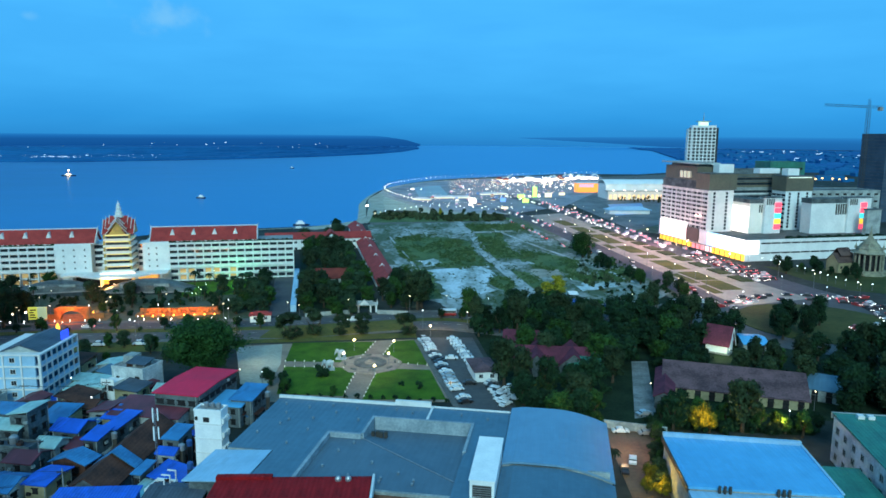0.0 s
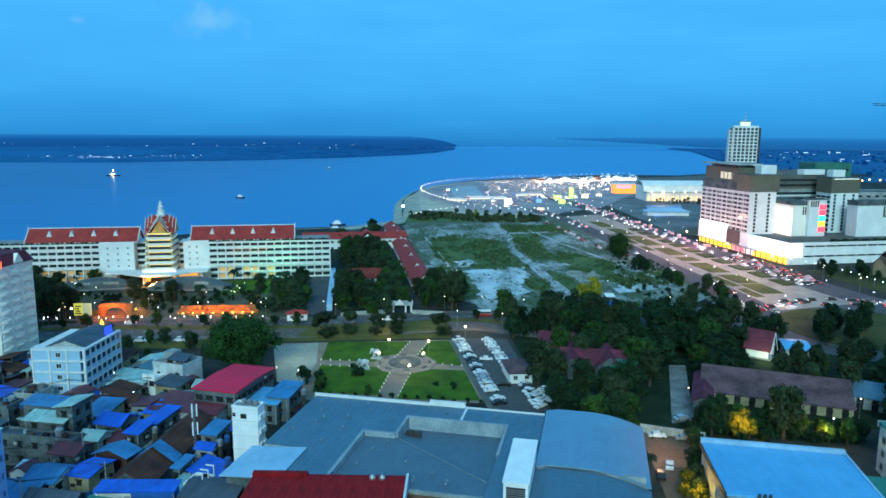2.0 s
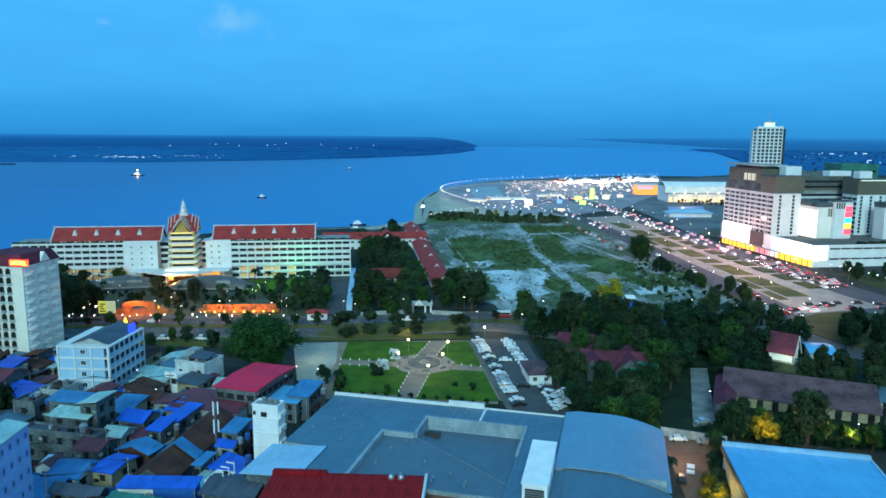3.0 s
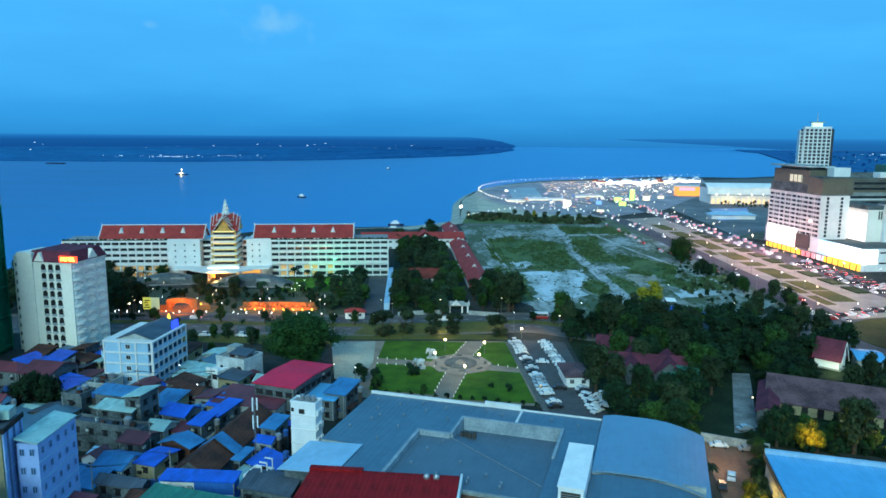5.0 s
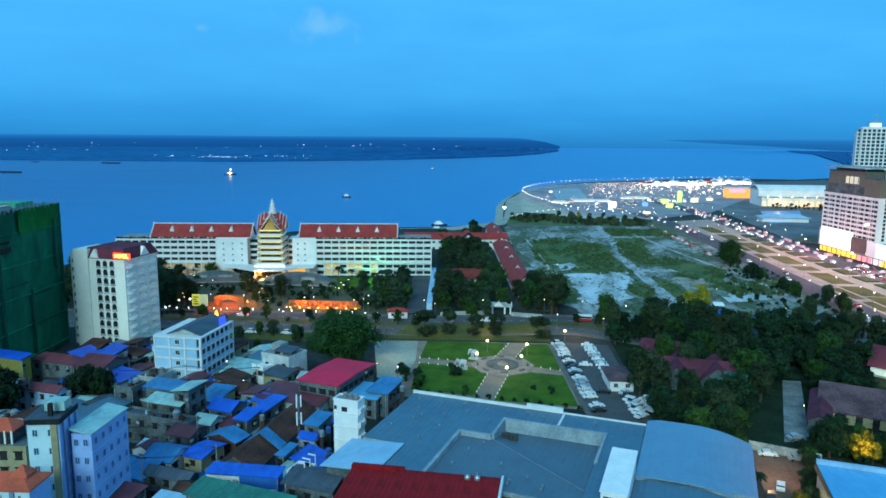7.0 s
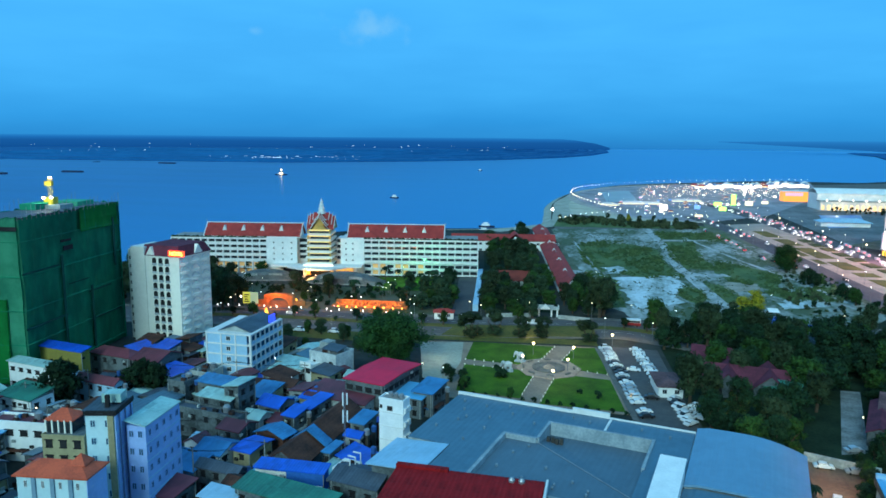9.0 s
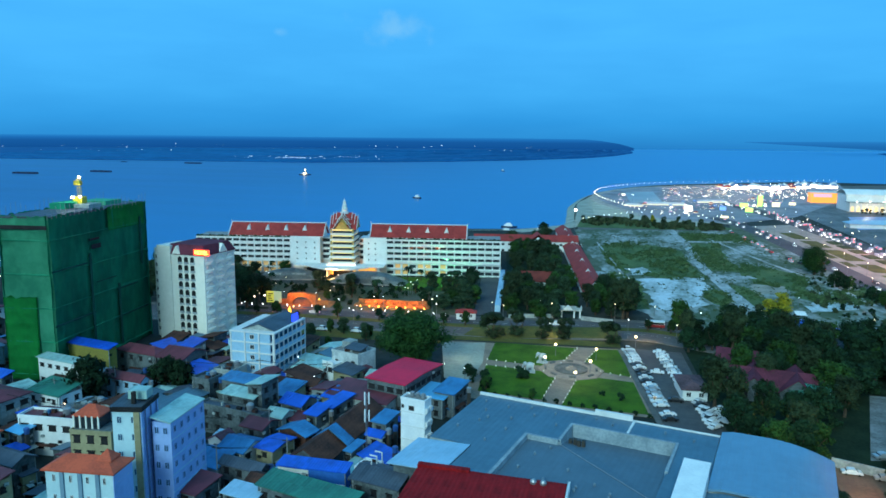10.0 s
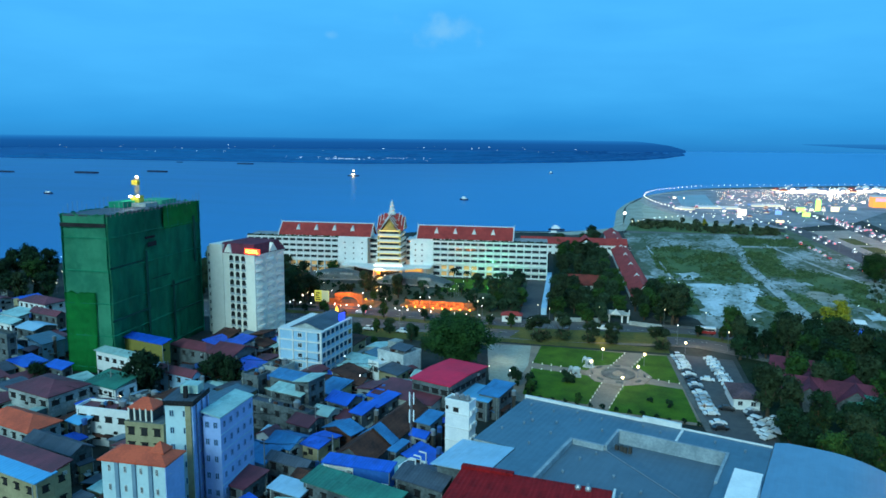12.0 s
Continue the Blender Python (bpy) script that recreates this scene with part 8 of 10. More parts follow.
for i in range(16):
    part("column", lathe([(0.75, 2.4), (0.55, 3.0), (0.5, 11.0), (0.8, 11.6)], 6), OLD_STONE, SH).location = (7.2 * math.cos(i * 0.3927 + 0.196), 7.2 * math.sin(i * 0.3927 + 0.196), 0)
for r, z, h in ((8.6, 11.6, 2.6), (6.4, 14.2, 2.4), (4.2, 16.6, 2.2)):
    part("roof_tier", lathe([(r, z), (r * 1.05, z + 0.35), (r * 0.86, z + h * 0.45), (r * 0.74, z + h)], 8), OLD_STONE, SH)
part("spire", lathe([(2.4, 18.8), (1.2, 20.6), (0.9, 22.0), (0.35, 24.0), (0.08, 27.0)], 8), OLD_STONE, SH)
for i in range(4):
    part("finial", lathe([(0.9, 0), (0.7, 1.2), (0.2, 2.4), (0.05, 3.6)], 6), OLD_STONE, SH).location = (6.6 * math.cos(i * 1.571 + 0.785), 6.6 * math.sin(i * 1.571 + 0.785), 14.0)
SHH = house("shrine_hall", 225.0, 393.5, 12, 9, 14, 6.0, "low shrine hall with steep brown tiled roofs", TAN_WALL, "gable", BROWN_TILE, 5.0, 1, "F", category="hall", plain=True)
part("upper_roof", gable(7, 6, 4.2, 0.4), BROWN_TILE, SHH).location.z = 9.6
# blue tarpaulin shelters at the edge of the vacant land
for x, y, w, d, a, m, lb in ((49.5, 300.0, 7.0, 6.0, 12, BLUE_ROOF, "blue tarpaulin shelter on poles"), (57.5, 304.5, 6.0, 5.0, -14, BLUE_ROOF, "blue tarpaulin shelter on poles"), (60.5, 321.0, 4.0, 3.5, 5, WHITE_PAINT, "small white market shelter on poles")):
    TS = thing("tarpaulin_shelter", x, y, 0.06, a, lb, "shelter", "field shelters")
    part("tarpaulin", shed(w, d, 0.9, 0.2, 0.08), m, TS).location.z = 2.4
    for px in (-1, 1):
        for py in (-1, 1):
            part("pole", lathe([(0.06, 0), (0.06, 2.6)], 6), POLE_DARK, TS).location = (px * w * 0.46, py * d * 0.46, 0)
# entrance gate of the garden
GATE = thing("garden_gate", -33.3, 293.6, 0, 6, "white ceremonial garden gate with small tiled roofs", "gate")
for x in (-5.0, -2.6, 2.6, 5.0):
    part("gate_post", block(x - 0.35, x + 0.35, -0.4, 0.4, 0, 3.4), WHITE_TRIM, GATE)
part("lintel", block(-5.6, 5.6, -0.5, 0.5, 3.0, 3.6), WHITE_TRIM, GATE)
part("gate_roof", gable(6.4, 2.2, 1.5, 0.3), PALE_WALL, GATE).location.z = 3.6
part("pediment", gable_wall(4.2, 2.9, 2.3, "y", 0.3, (-1,)), WHITE_TRIM, GATE).location.z = 3.6
for s in (-1, 1):
    part("side_roof", gable(2.6, 2.0, 0.9, 0.2), PALE_WALL, GATE).location = (s * 4.3, 0, 3.6)
    part("finial", lathe([(0.35, 3.6), (0.2, 4.6), (0.05, 5.6)], 7), WHITE_TRIM, GATE).location = (s * 5.4, 0, 0)
ground_piece("garden_fence", strip([(-56.9, 284.5), (-39.0, 290.6)], 0.4, 0, 1.8), PALE_WALL, "low pale garden wall by the avenue", "wall")
ground_piece("garden_fence", strip([(-27.5, 290.8), (-14.6, 289.3)], 0.4, 0, 1.8), PALE_WALL, "low pale garden wall by the avenue", "wall")
TARP = thing("tarpaulin_shelter", 61.3, 297.0, 0, -6, "blue tarpaulin shelter at the edge of the vacant land", "shelter")
part("tarpaulin", gable(17, 4.5, 1.0, 0.2), BLUE_ROOF, TARP).location.z = 2.6
for x in (-8, 0, 8):
    for y in (-2, 2):
        part("post", block(x - 0.1, x + 0.1, y - 0.1, y + 0.1, 0, 2.6), STEEL, TARP)
house("gate_hut", -73.7, 278.4, 8, 4, 12, 3.0, "small white gatehouse with a red roof at the drive", WHITE_WALL, "hip", RED_TILE, 1.2, 1, "F", category="hut")

# ---- planting ----
CLEAR = [(f[0], f[1], f[2] + 1.5) for f in FOOT]
# dark wood round the temple school, in the strips that the lanes and halls leave free
WOOD = [(7.2, 274.6), (28.0, 292.3), (41.7, 287.0), (56.5, 278.4), (75.4, 289.7), (90.7, 301.8), (99.9, 284.8), (104.0, 264.6), (114.5, 248.5), (119.2, 232.8), (150.5, 231.0), (171.9, 225.5), (140.7, 182.4), (103.6, 181.8), (94.8, 170.7), (58.1, 172.9), (41.9, 178.9), (24.2, 182.4), (17.8, 197.1), (18.4, 228.4)]
YARD = [(63.8, 229.3), (70.3, 229.4), (59.0, 181.8), (48.6, 180.1)]
clear = CLEAR + [((YARD[0][0] + YARD[1][0]) / 2, (YARD[0][1] + YARD[1][1]) / 2 - 4 - 8 * i, 5.5) for i in range(4)] + [(*(12.6, 214.7), 9), (*(97.2, 237.4), 9), (*(92.0, 224.0), 7), (*(24.0, 252.2), 9), (*(24.5, 242.4), 9), (*(25.5, 214.9), 9), (*(31.5, 212.9), 10), (*(38.3, 211.0), 10), (*(44.8, 217.5), 7), (*(64.1, 217.8), 8), (*(59.8, 202.5), 8), (*(56.1, 189.0), 8), (*(104.5, 230.1), 8), (72.0, 190.0, 7), (79.0, 187.0, 6), (88.0, 184.0, 6), (*(93.3, 229.9), 9), (*(90.0, 221.1), 8), (107.5, 235.0, 7), (110.0, 231.0, 6), (52.0, 181.0, 6), (99.0, 188.5, 8), (66.0, 226.0, 6)]
for i in range(6):
    q = on([(70.7, 202.7), (104.2, 192.0)], i / 5)
    clear.append((q.x, q.y, 7.5))
for i in range(11):
    q = on([(61.5, 184.5), (98.0, 176.0)], i / 10)
    plant(BROAD[i % 5], q.x + rt.uniform(-1, 1), q.y - 2.0 + rt.uniform(-1.5, 1.5), rt.uniform(0.36, 0.47))
grove(WOOD, 108, 5.5, BROAD, (0.75, 1.15), clear)
grove(WOOD, 20, 3.4, SMALL, (0.8, 1.3), clear)
grove(WOOD, 90, 2.9, [BUSH], (1.2, 2.6), [(c[0], c[1], c[2] * 0.8) for c in clear])
# gardens between the hotel drive and the arcade
GARDEN_W = [(-99.3, 487.3), (-75.8, 510.2), (-67.9, 488.7), (-41.0, 355.4), (-30.5, 312.2), (-57.9, 295.9)]
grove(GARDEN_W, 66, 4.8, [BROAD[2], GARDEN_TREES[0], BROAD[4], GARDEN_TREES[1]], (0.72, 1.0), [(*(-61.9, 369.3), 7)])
hall(-58.9, 356.0, 20, 12, 12, 3.0, 4.2, MAROON_TILE, "low red tiled pavilion in the gardens")
for x, y, k, s in ((-22.0, 318.5, 2, 0.85), (-27.5, 316.0, 4, 0.8), (-14.5, 314.0, 0, 0.8), (30.0, 176.5, 2, 0.75), (36.5, 178.5, 0, 0.8), (26.0, 184.0, 3, 0.75), (39.5, 171.0, 2, 0.5), (-9.5, 302.2, 0, 1.3), (-22.5, 329.8, 1, 0.9), (-16.0, 307.2, 2, 1.0), (-84.3, 552.9, 0, 0.9), (11.1, 288.1, 2, 1.1), (-86.5, 337.9, 0, 0.95), (-85.9, 310.7, 1, 0.95), (-76.5, 305.6, 2, 0.8)):
    plant(BROAD[k], x, y, s)
plant(GREAT, 86.8, 434.0, 0.86)
plant(GREAT, -73.8, 213.5, 1.46).scale.z *= 0.74
plant(BROAD[4], -10.9, 298.0, 1.25).scale.x *= 1.5
for x, y, s, low in ((51.5, 322.0, 2.0, 0.62), (-2.3, 660.1, 0.8, 1.0)):
    plant(YELLOW, x, y, s).scale.z *= low
for x, y, s in ((64.9, 176.1, 0.45), (71.7, 175.5, 0.42), (87.9, 171.3, 0.45), (87.7, 173.2, 0.45), (62.7, 174.9, 0.45)):
    plant(BROAD[2], x, y, s)
for x, y, s in ((65.7, 172.3, 0.85), (68.7, 171.7, 0.6), (87.5, 173.4, 0.45), (45.5, 143.6, 0.55), (48.1, 148.2, 0.4), (46.5, 138.7, 0.5), (43.7, 140.1, 0.4), (51.1, 160.3, 0.35)):
    plant(LAMPLIT, x, y, s * 1.1)
# row along the lane and the shed
for x, y, s in ((52.8, 165.0, 0.9), (50.9, 155.8, 0.9), (50.0, 150.2, 0.9), (76.3, 174.6, 1.1), (81.6, 173.3, 1.2), (74.8, 177.5, 1.0), (91.1, 168.9, 1.1)):
    plant(SMALL[1], x, y, s)
plant(PALM, 38.9, 151.4, 0.7)
# median and park edge
for i, (x, y, a) in enumerate(along(MEDIAN, 9.0)):
    if x < -68 or x > -6:
        plant((SMALL[0], SMALL[1], BUSH)[i % 3], x, y, rt.uniform(0.75, 1.15))
for x, y, s in ((-46.1, 198.7, 0.7), (-51.4, 203.3, 0.9), (-31.3, 194.4, 0.6), (-54.3, 208.2, 0.8)):
    plant(SMALL[rt.randrange(2)], x, y, s)
for x, y, k in ((-55.8, 253.8, 1.75), (-48.5, 258.8, 1.65), (-38.6, 258.2, 1.2), (-30.7, 260.2, 1.45), (-12.9, 260.0, 1.45)):
    plant(AVENUE, x, y, k, 0.1).scale.z *= 0.7
for x, y, k in ((-38.6, 212.5, 1.9), (-36.2, 211.5, 1.6), (-49.0, 209.0, 1.5), (-48.2, 204.0, 1.7), (-12.0, 204.0, 0.9), (-7.0, 202.0, 1.1), (-46.0, 199.5, 1.3)):
    plant(BUSH, x, y, k, 0.1)
for i in range(14):
    q = on([(-46.3, 195.9), (1.2, 191.5)], i / 13)
    plant(BUSH, q.x, q.y, rt.uniform(0.5, 0.8))
# hotel grounds: dark tree belts and palms
BELT = [(-231.4, 296.9), (-188.8, 315.4), (-159.6, 309.8), (-126.7, 334.5), (-107.4, 350.7), (-99.2, 324.4), (-132.3, 290.6), (-172.1, 267.6), (-199.9, 255.8)]
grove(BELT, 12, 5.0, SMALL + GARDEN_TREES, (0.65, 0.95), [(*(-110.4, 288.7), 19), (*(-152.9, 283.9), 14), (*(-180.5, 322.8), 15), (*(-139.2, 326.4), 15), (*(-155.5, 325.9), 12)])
grove([(-276.0, 368.0), (-264.0, 392.0), (-232.4, 350.4), (-183.0, 275.2), (-196.5, 251.4)], 11, 6, BROAD, (0.8, 1.15))
for x, y in ((-101.6, 337.4), (-98.9, 342.7), (-94.0, 335.1), (-87.8, 343.0), (-116.3, 346.2), (-121.5, 339.4), (-124.3, 304.3), (-96.8, 299.9)):
    plant(PALM, x, y, rt.uniform(0.9, 1.15))
# low shrubs of the forecourt
FORE = [(-199.7, 315.3), (-175.3, 323.0), (-129.1, 326.7), (-90.8, 323.0), (-82.7, 293.3), (-129.4, 284.5), (-180.0, 283.2)]
grove(FORE, 80, 2.6, [BUSH], (0.9, 1.8), [(*(-110.4, 288.7), 15), (*(-152.9, 283.9), 15), (*(-184.3, 330.0), 14), (*(-142.2, 333.7), 14)])
for x, y in ((-148.9, 314.5), (-144.1, 316.9), (-115.0, 313.2), (-108.9, 315.6), (-185.7, 313.5), (-196.6, 318.9)):
    plant(PALM, x, y, rt.uniform(0.7, 0.95))
for x, y, k in ((-170.4, 265.9, 1.25), (-171.0, 277.8, 1.2), (-185.3, 287.4, 1.3), (-343.9, 267.6, 1.4), (-330.5, 266.7, 1.3)):
    plant(BROAD[0], x, y, k)
# shore and field edges
for i, (x, y, a) in enumerate(along([(-60.4, 632.9), (-22.8, 645.7), (7.9, 632.3), (52.2, 632.3)], 1.7)):
    plant(SHORE_BUSH if i % 6 else AVENUE, x + rt.uniform(-4, 4), y + rt.uniform(-18, 18), rt.uniform(1.4, 3.4) if i % 6 else rt.uniform(0.6, 1.0))
for i, (x, y, a) in enumerate(along([(88.1, 407.5), (99.5, 374.5), (105.6, 343.6), (112.1, 317.3)], 4.2)):
    plant((BROAD[0], BUSH, SMALL[0], BUSH, BROAD[2])[i % 5], x + rt.uniform(-6, 6), y + rt.uniform(-6, 6), rt.uniform(0.5, 0.8) * (2.4 if i % 5 in (1, 3) else 1))
grove([(-20.0, 386.5), (-8.3, 356.4), (1.7, 307.7), (-10.7, 302.2), (-23.3, 342.3)], 6, 5, SMALL, (0.8, 1.3))
# scrub on the boulevard side of the vacant land
SCRUB = [(93.9, 462.0), (106.0, 432.1), (108.0, 370.4), (99.9, 323.1), (77.6, 330.5), (71.2, 368.4)]
grove(SCRUB, 60, 3.0, [SHORE_BUSH, BUSH, SHORE_BUSH], (0.7, 1.4))
grove([(40.0, 336.0), (66.0, 330.0), (70.0, 306.0), (34.0, 308.0)], 14, 3.0, [SHORE_BUSH, BUSH], (0.8, 1.6))
# low growth below the trees behind the sports shed
for i, (x, y, a) in enumerate(along([(58.0, 173.0), (76.0, 170.5), (95.0, 170.0)], 2.6)):
    plant(BUSH, x + rt.uniform(-1.5, 1.5), y + rt.uniform(-1.0, 3.0), rt.uniform(1.1, 1.8))
# trees before the exhibition hall
for i, (x, y, a) in enumerate(along([(203.0, 822.0), (244.0, 806.0), (262.0, 826.0)], 4.5)):
    plant(AVENUE if i % 3 else SMALL[0], x, y + rt.uniform(-4, 4), rt.uniform(0.5, 0.8))
# roundabout, casino frontage, far corner of the town
grove([(134.0, 275.1), (153.0, 279.0), (141.9, 257.8), (125.1, 255.9)], 5, 6, BROAD[:2], (0.8, 1.05))
grove([(187.2, 411.0), (252.1, 395.7), (228.1, 356.7), (189.3, 377.4)], 16, 5, BROAD[:2] + SMALL, (0.5, 0.75), [(236.5, 387.5, 13), (225.0, 393.5, 9)])
grove([(-396.7, 277.7), (-368.3, 294.3), (-319.7, 274.8), (-270.6, 225.6), (-299.3, 207.7)], 14, 6, BROAD, (0.9, 1.3))
for x, y, s in ((-147.0, 149.6, 1.25), (-133.8, 165.8, 0.9), (-129.4, 166.6, 0.85), (-137.6, 165.4, 0.8), (-136.6, 129.6, 0.6), (-182.3, 146.0, 0.8), (-113.6, 203.5, 0.6)):
    plant(BROAD[rt.randrange(2)], x, y, s)
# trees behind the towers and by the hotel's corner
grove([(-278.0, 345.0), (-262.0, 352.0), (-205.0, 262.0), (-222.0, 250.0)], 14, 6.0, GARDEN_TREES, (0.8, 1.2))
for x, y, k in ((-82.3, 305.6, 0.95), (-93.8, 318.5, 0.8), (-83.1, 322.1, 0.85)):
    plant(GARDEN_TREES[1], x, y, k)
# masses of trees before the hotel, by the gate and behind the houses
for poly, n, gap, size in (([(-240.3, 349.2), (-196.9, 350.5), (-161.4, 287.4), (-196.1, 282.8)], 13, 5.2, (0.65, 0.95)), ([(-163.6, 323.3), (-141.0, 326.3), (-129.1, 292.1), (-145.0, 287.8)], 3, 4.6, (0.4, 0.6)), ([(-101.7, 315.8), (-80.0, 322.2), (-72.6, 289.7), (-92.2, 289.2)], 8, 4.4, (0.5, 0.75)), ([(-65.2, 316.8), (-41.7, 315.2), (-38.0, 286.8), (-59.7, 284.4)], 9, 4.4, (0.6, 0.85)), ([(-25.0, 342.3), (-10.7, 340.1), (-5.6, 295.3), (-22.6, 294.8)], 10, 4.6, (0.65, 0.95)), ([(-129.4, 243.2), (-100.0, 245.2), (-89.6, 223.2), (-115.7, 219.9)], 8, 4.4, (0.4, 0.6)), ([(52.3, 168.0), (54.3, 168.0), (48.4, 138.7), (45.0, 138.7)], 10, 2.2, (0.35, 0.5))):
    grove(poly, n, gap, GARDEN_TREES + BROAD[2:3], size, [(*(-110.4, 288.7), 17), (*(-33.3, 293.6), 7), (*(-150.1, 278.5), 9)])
for p in PATTERNS:
    for c in (*p.children, p):
        bpy.data.objects.remove(c)

# ---- vehicles ----
PAINTS = [stuff(n, c, tuple(q * 0.85 for q in c), 0.4, 0.3, mt) for n, c, mt in (("white_car_paint", (0.78, 0.79, 0.80), 0.0), ("silver_car_paint", (0.50, 0.52, 0.55), 0.5), ("black_car_paint", (0.03, 0.03, 0.035), 0.2), ("red_car_paint", (0.35, 0.03, 0.03), 0.1), ("pearl_car_paint", (0.66, 0.68, 0.70), 0.2))]
TINTS = ["white", "silver", "black", "dark red", "pearl grey"]
RUBBER = stuff("tyre_rubber", (0.02, 0.02, 0.02), (0.012, 0.012, 0.012), 2.0, 0.9)


def car_body(length, high, sill):
    """A saloon shell: bumpers, bonnet, tapered cabin."""
    bm = bmesh.new()
    h = length / 2
    prof = [(-h, sill), (-h, 0.78), (-h * 0.62, 0.92), (-h * 0.40, high), (h * 0.22, high), (h * 0.50, 0.94), (h * 0.94, 0.80), (h, 0.55), (h, sill)]
    rows = []
    for y, k in ((-0.86, 0), (-0.80, 1), (0.80, 1), (0.86, 0)):
        rows.append([bm.verts.new((x, y * (0.86 if z > 1.0 else 1.0), z)) for x, z in prof])
    n = len(prof)
    for a, b in ((rows[0], rows[3]),):
        for i in range(n - 1):
            bm.faces.new((a[i], a[i + 1], b[i + 1], b[i]))
        bm.faces.new((a[0], b[0], b[-1], a[-1]))
    for r in (rows[0], rows[3]):
        bm.faces.new(r)
    for r in (rows[1], rows[2]):
        for v in r:
            bm.verts.remove(v)
    bmesh.ops.recalc_face_normals(bm, faces=bm.faces)
    return bm


def car_glass(length, high):
    """The glass house: one band of dark glass round the cabin, just proud of the shell."""
    bm = bmesh.new()
    h = length / 2
    lo = [bm.verts.new(p) for p in ((-h * 0.62, -0.84, 0.95), (h * 0.52, -0.84, 0.96), (h * 0.52, 0.84, 0.96), (-h * 0.62, 0.84, 0.95))]
    hi = [bm.verts.new(p) for p in ((-h * 0.42, -0.76, high - 0.08), (h * 0.25, -0.76, high - 0.08), (h * 0.25, 0.76, high - 0.08), (-h * 0.42, 0.76, high - 0.08))]
    for i in range(4):
        j = (i + 1) % 4
        bm.faces.new((lo[i], lo[j], hi[j], hi[i]))
    return bm


HEAD = glowing("head_lamp", (1.0, 0.93, 0.82), 5.0)
PALE_LENS = stuff("lamp_lens", (0.6, 0.6, 0.58), (0.5, 0.5, 0.5), 1.0, 0.2)
RED_LENS = stuff("tail_lens", (0.3, 0.02, 0.02), (0.2, 0.015, 0.015), 1.0, 0.2)


def car(paint, tint, lit, tall=1.45, length=4.4, name="car", what="saloon car"):
    th = thing(name, 0, 0, 0, 0, "%s %s %s" % (tint, what, "with its lamps lit on the road" if lit else "parked on the asphalt"), "car", "cars on the road" if lit else "parked cars")
    part("body", car_body(length, tall, 0.0 if lit else 0.33), paint, th)
    part("window_band", car_glass(length, tall), GLASS, th)
    wheel = once(("wheel",), lambda: wheel_bm(), RUBBER)
    if not lit:
        for x in (-length * 0.31, length * 0.31):
            for y in (-0.76, 0.76):
                shared("wheel", wheel, th, x, y, 0.32)
    r = 0.16
    front = once(("front_lamp", lit), lambda: block(0, 0.12, -r, r, -r * 0.6, r * 0.6), HEAD if lit else PALE_LENS)
    rear = once(("rear_lamp", lit), lambda: block(-0.12, 0, -r, r, -r * 0.6, r * 0.6), RED_BULB if lit else RED_LENS)
    for y in (-0.55, 0.55) if lit else ():
        shared("head_lamp", front, th, length / 2, y, 0.66)
        shared("tail_lamp", rear, th, -length / 2, y, 0.72)
    return th


def wheel_bm():
    bm = bmesh.new()
    rings = []
    for y in (-0.1, 0.1):
        rings.append([bm.verts.new((0.32 * math.cos(i * 0.6283), y, 0.32 * math.sin(i * 0.6283))) for i in range(10)])
    for i in range(10):
        bm.faces.new((rings[0][i], rings[0][(i + 1) % 10], rings[1][(i + 1) % 10], rings[1][i]))
    bm.faces.new(rings[0])
    bm.faces.new(rings[1][::-1])
    bmesh.ops.recalc_face_normals(bm, faces=bm.faces)
    return bm


rc = random.Random(8)
PARKED = [car(PAINTS[i], TINTS[i], False) for i in range(5)] + [car(PAINTS[0], "white", False, 1.85, 4.7, "van", "high roofed van")]
DRIVEN = [car(PAINTS[i], TINTS[i], True) for i in range(5)]
ODDS = [0, 0, 2, 1, 4, 0, 5, 0, 1, 2, 4, 0]


def park_row(points, gap, turn, skip=0.08):
    for x, y, a in along(points, gap):
        if rc.random() > skip:
            copy_thing(PARKED[rc.choice(ODDS)], pose(x + rc.uniform(-0.3, 0.3), y + rc.uniform(-0.2, 0.2), 0.08, 0, 0, a + turn + rc.uniform(-2, 2)))


park_row([(-6.6, 252.2), (7.0, 189.0)], 3.3, 98, 0.03)
park_row([(-1.4, 251.6), (11.8, 191.7)], 2.45, 78, 0.82)
park_row([(3.8, 253.2), (12.0, 214.7)], 3.3, 80, 0.03)
park_row([(14.6, 206.5), (18.6, 185.5)], 2.5, 130, 0.1)
park_row([(19.4, 203.5), (22.6, 187.5)], 2.6, 48, 0.2)


def traffic(line, offset, gap, way, jitter=0.35, z=0.1, keep=0.8):
    for x, y, a in along(line, gap):
        if rc.random() > keep:
            continue
        t = Vector((math.cos(radians(a)), math.sin(radians(a))))
        s = offset + rc.uniform(-jitter, jitter)
        k = rc.uniform(-1.8, 1.8)
        copy_thing(DRIVEN[rc.choice((0, 1, 2, 2, 3, 2, 4))], pose(x - t.y * s + t.x * k, y + t.x * s + t.y * k, z, 0, 0, a + way))


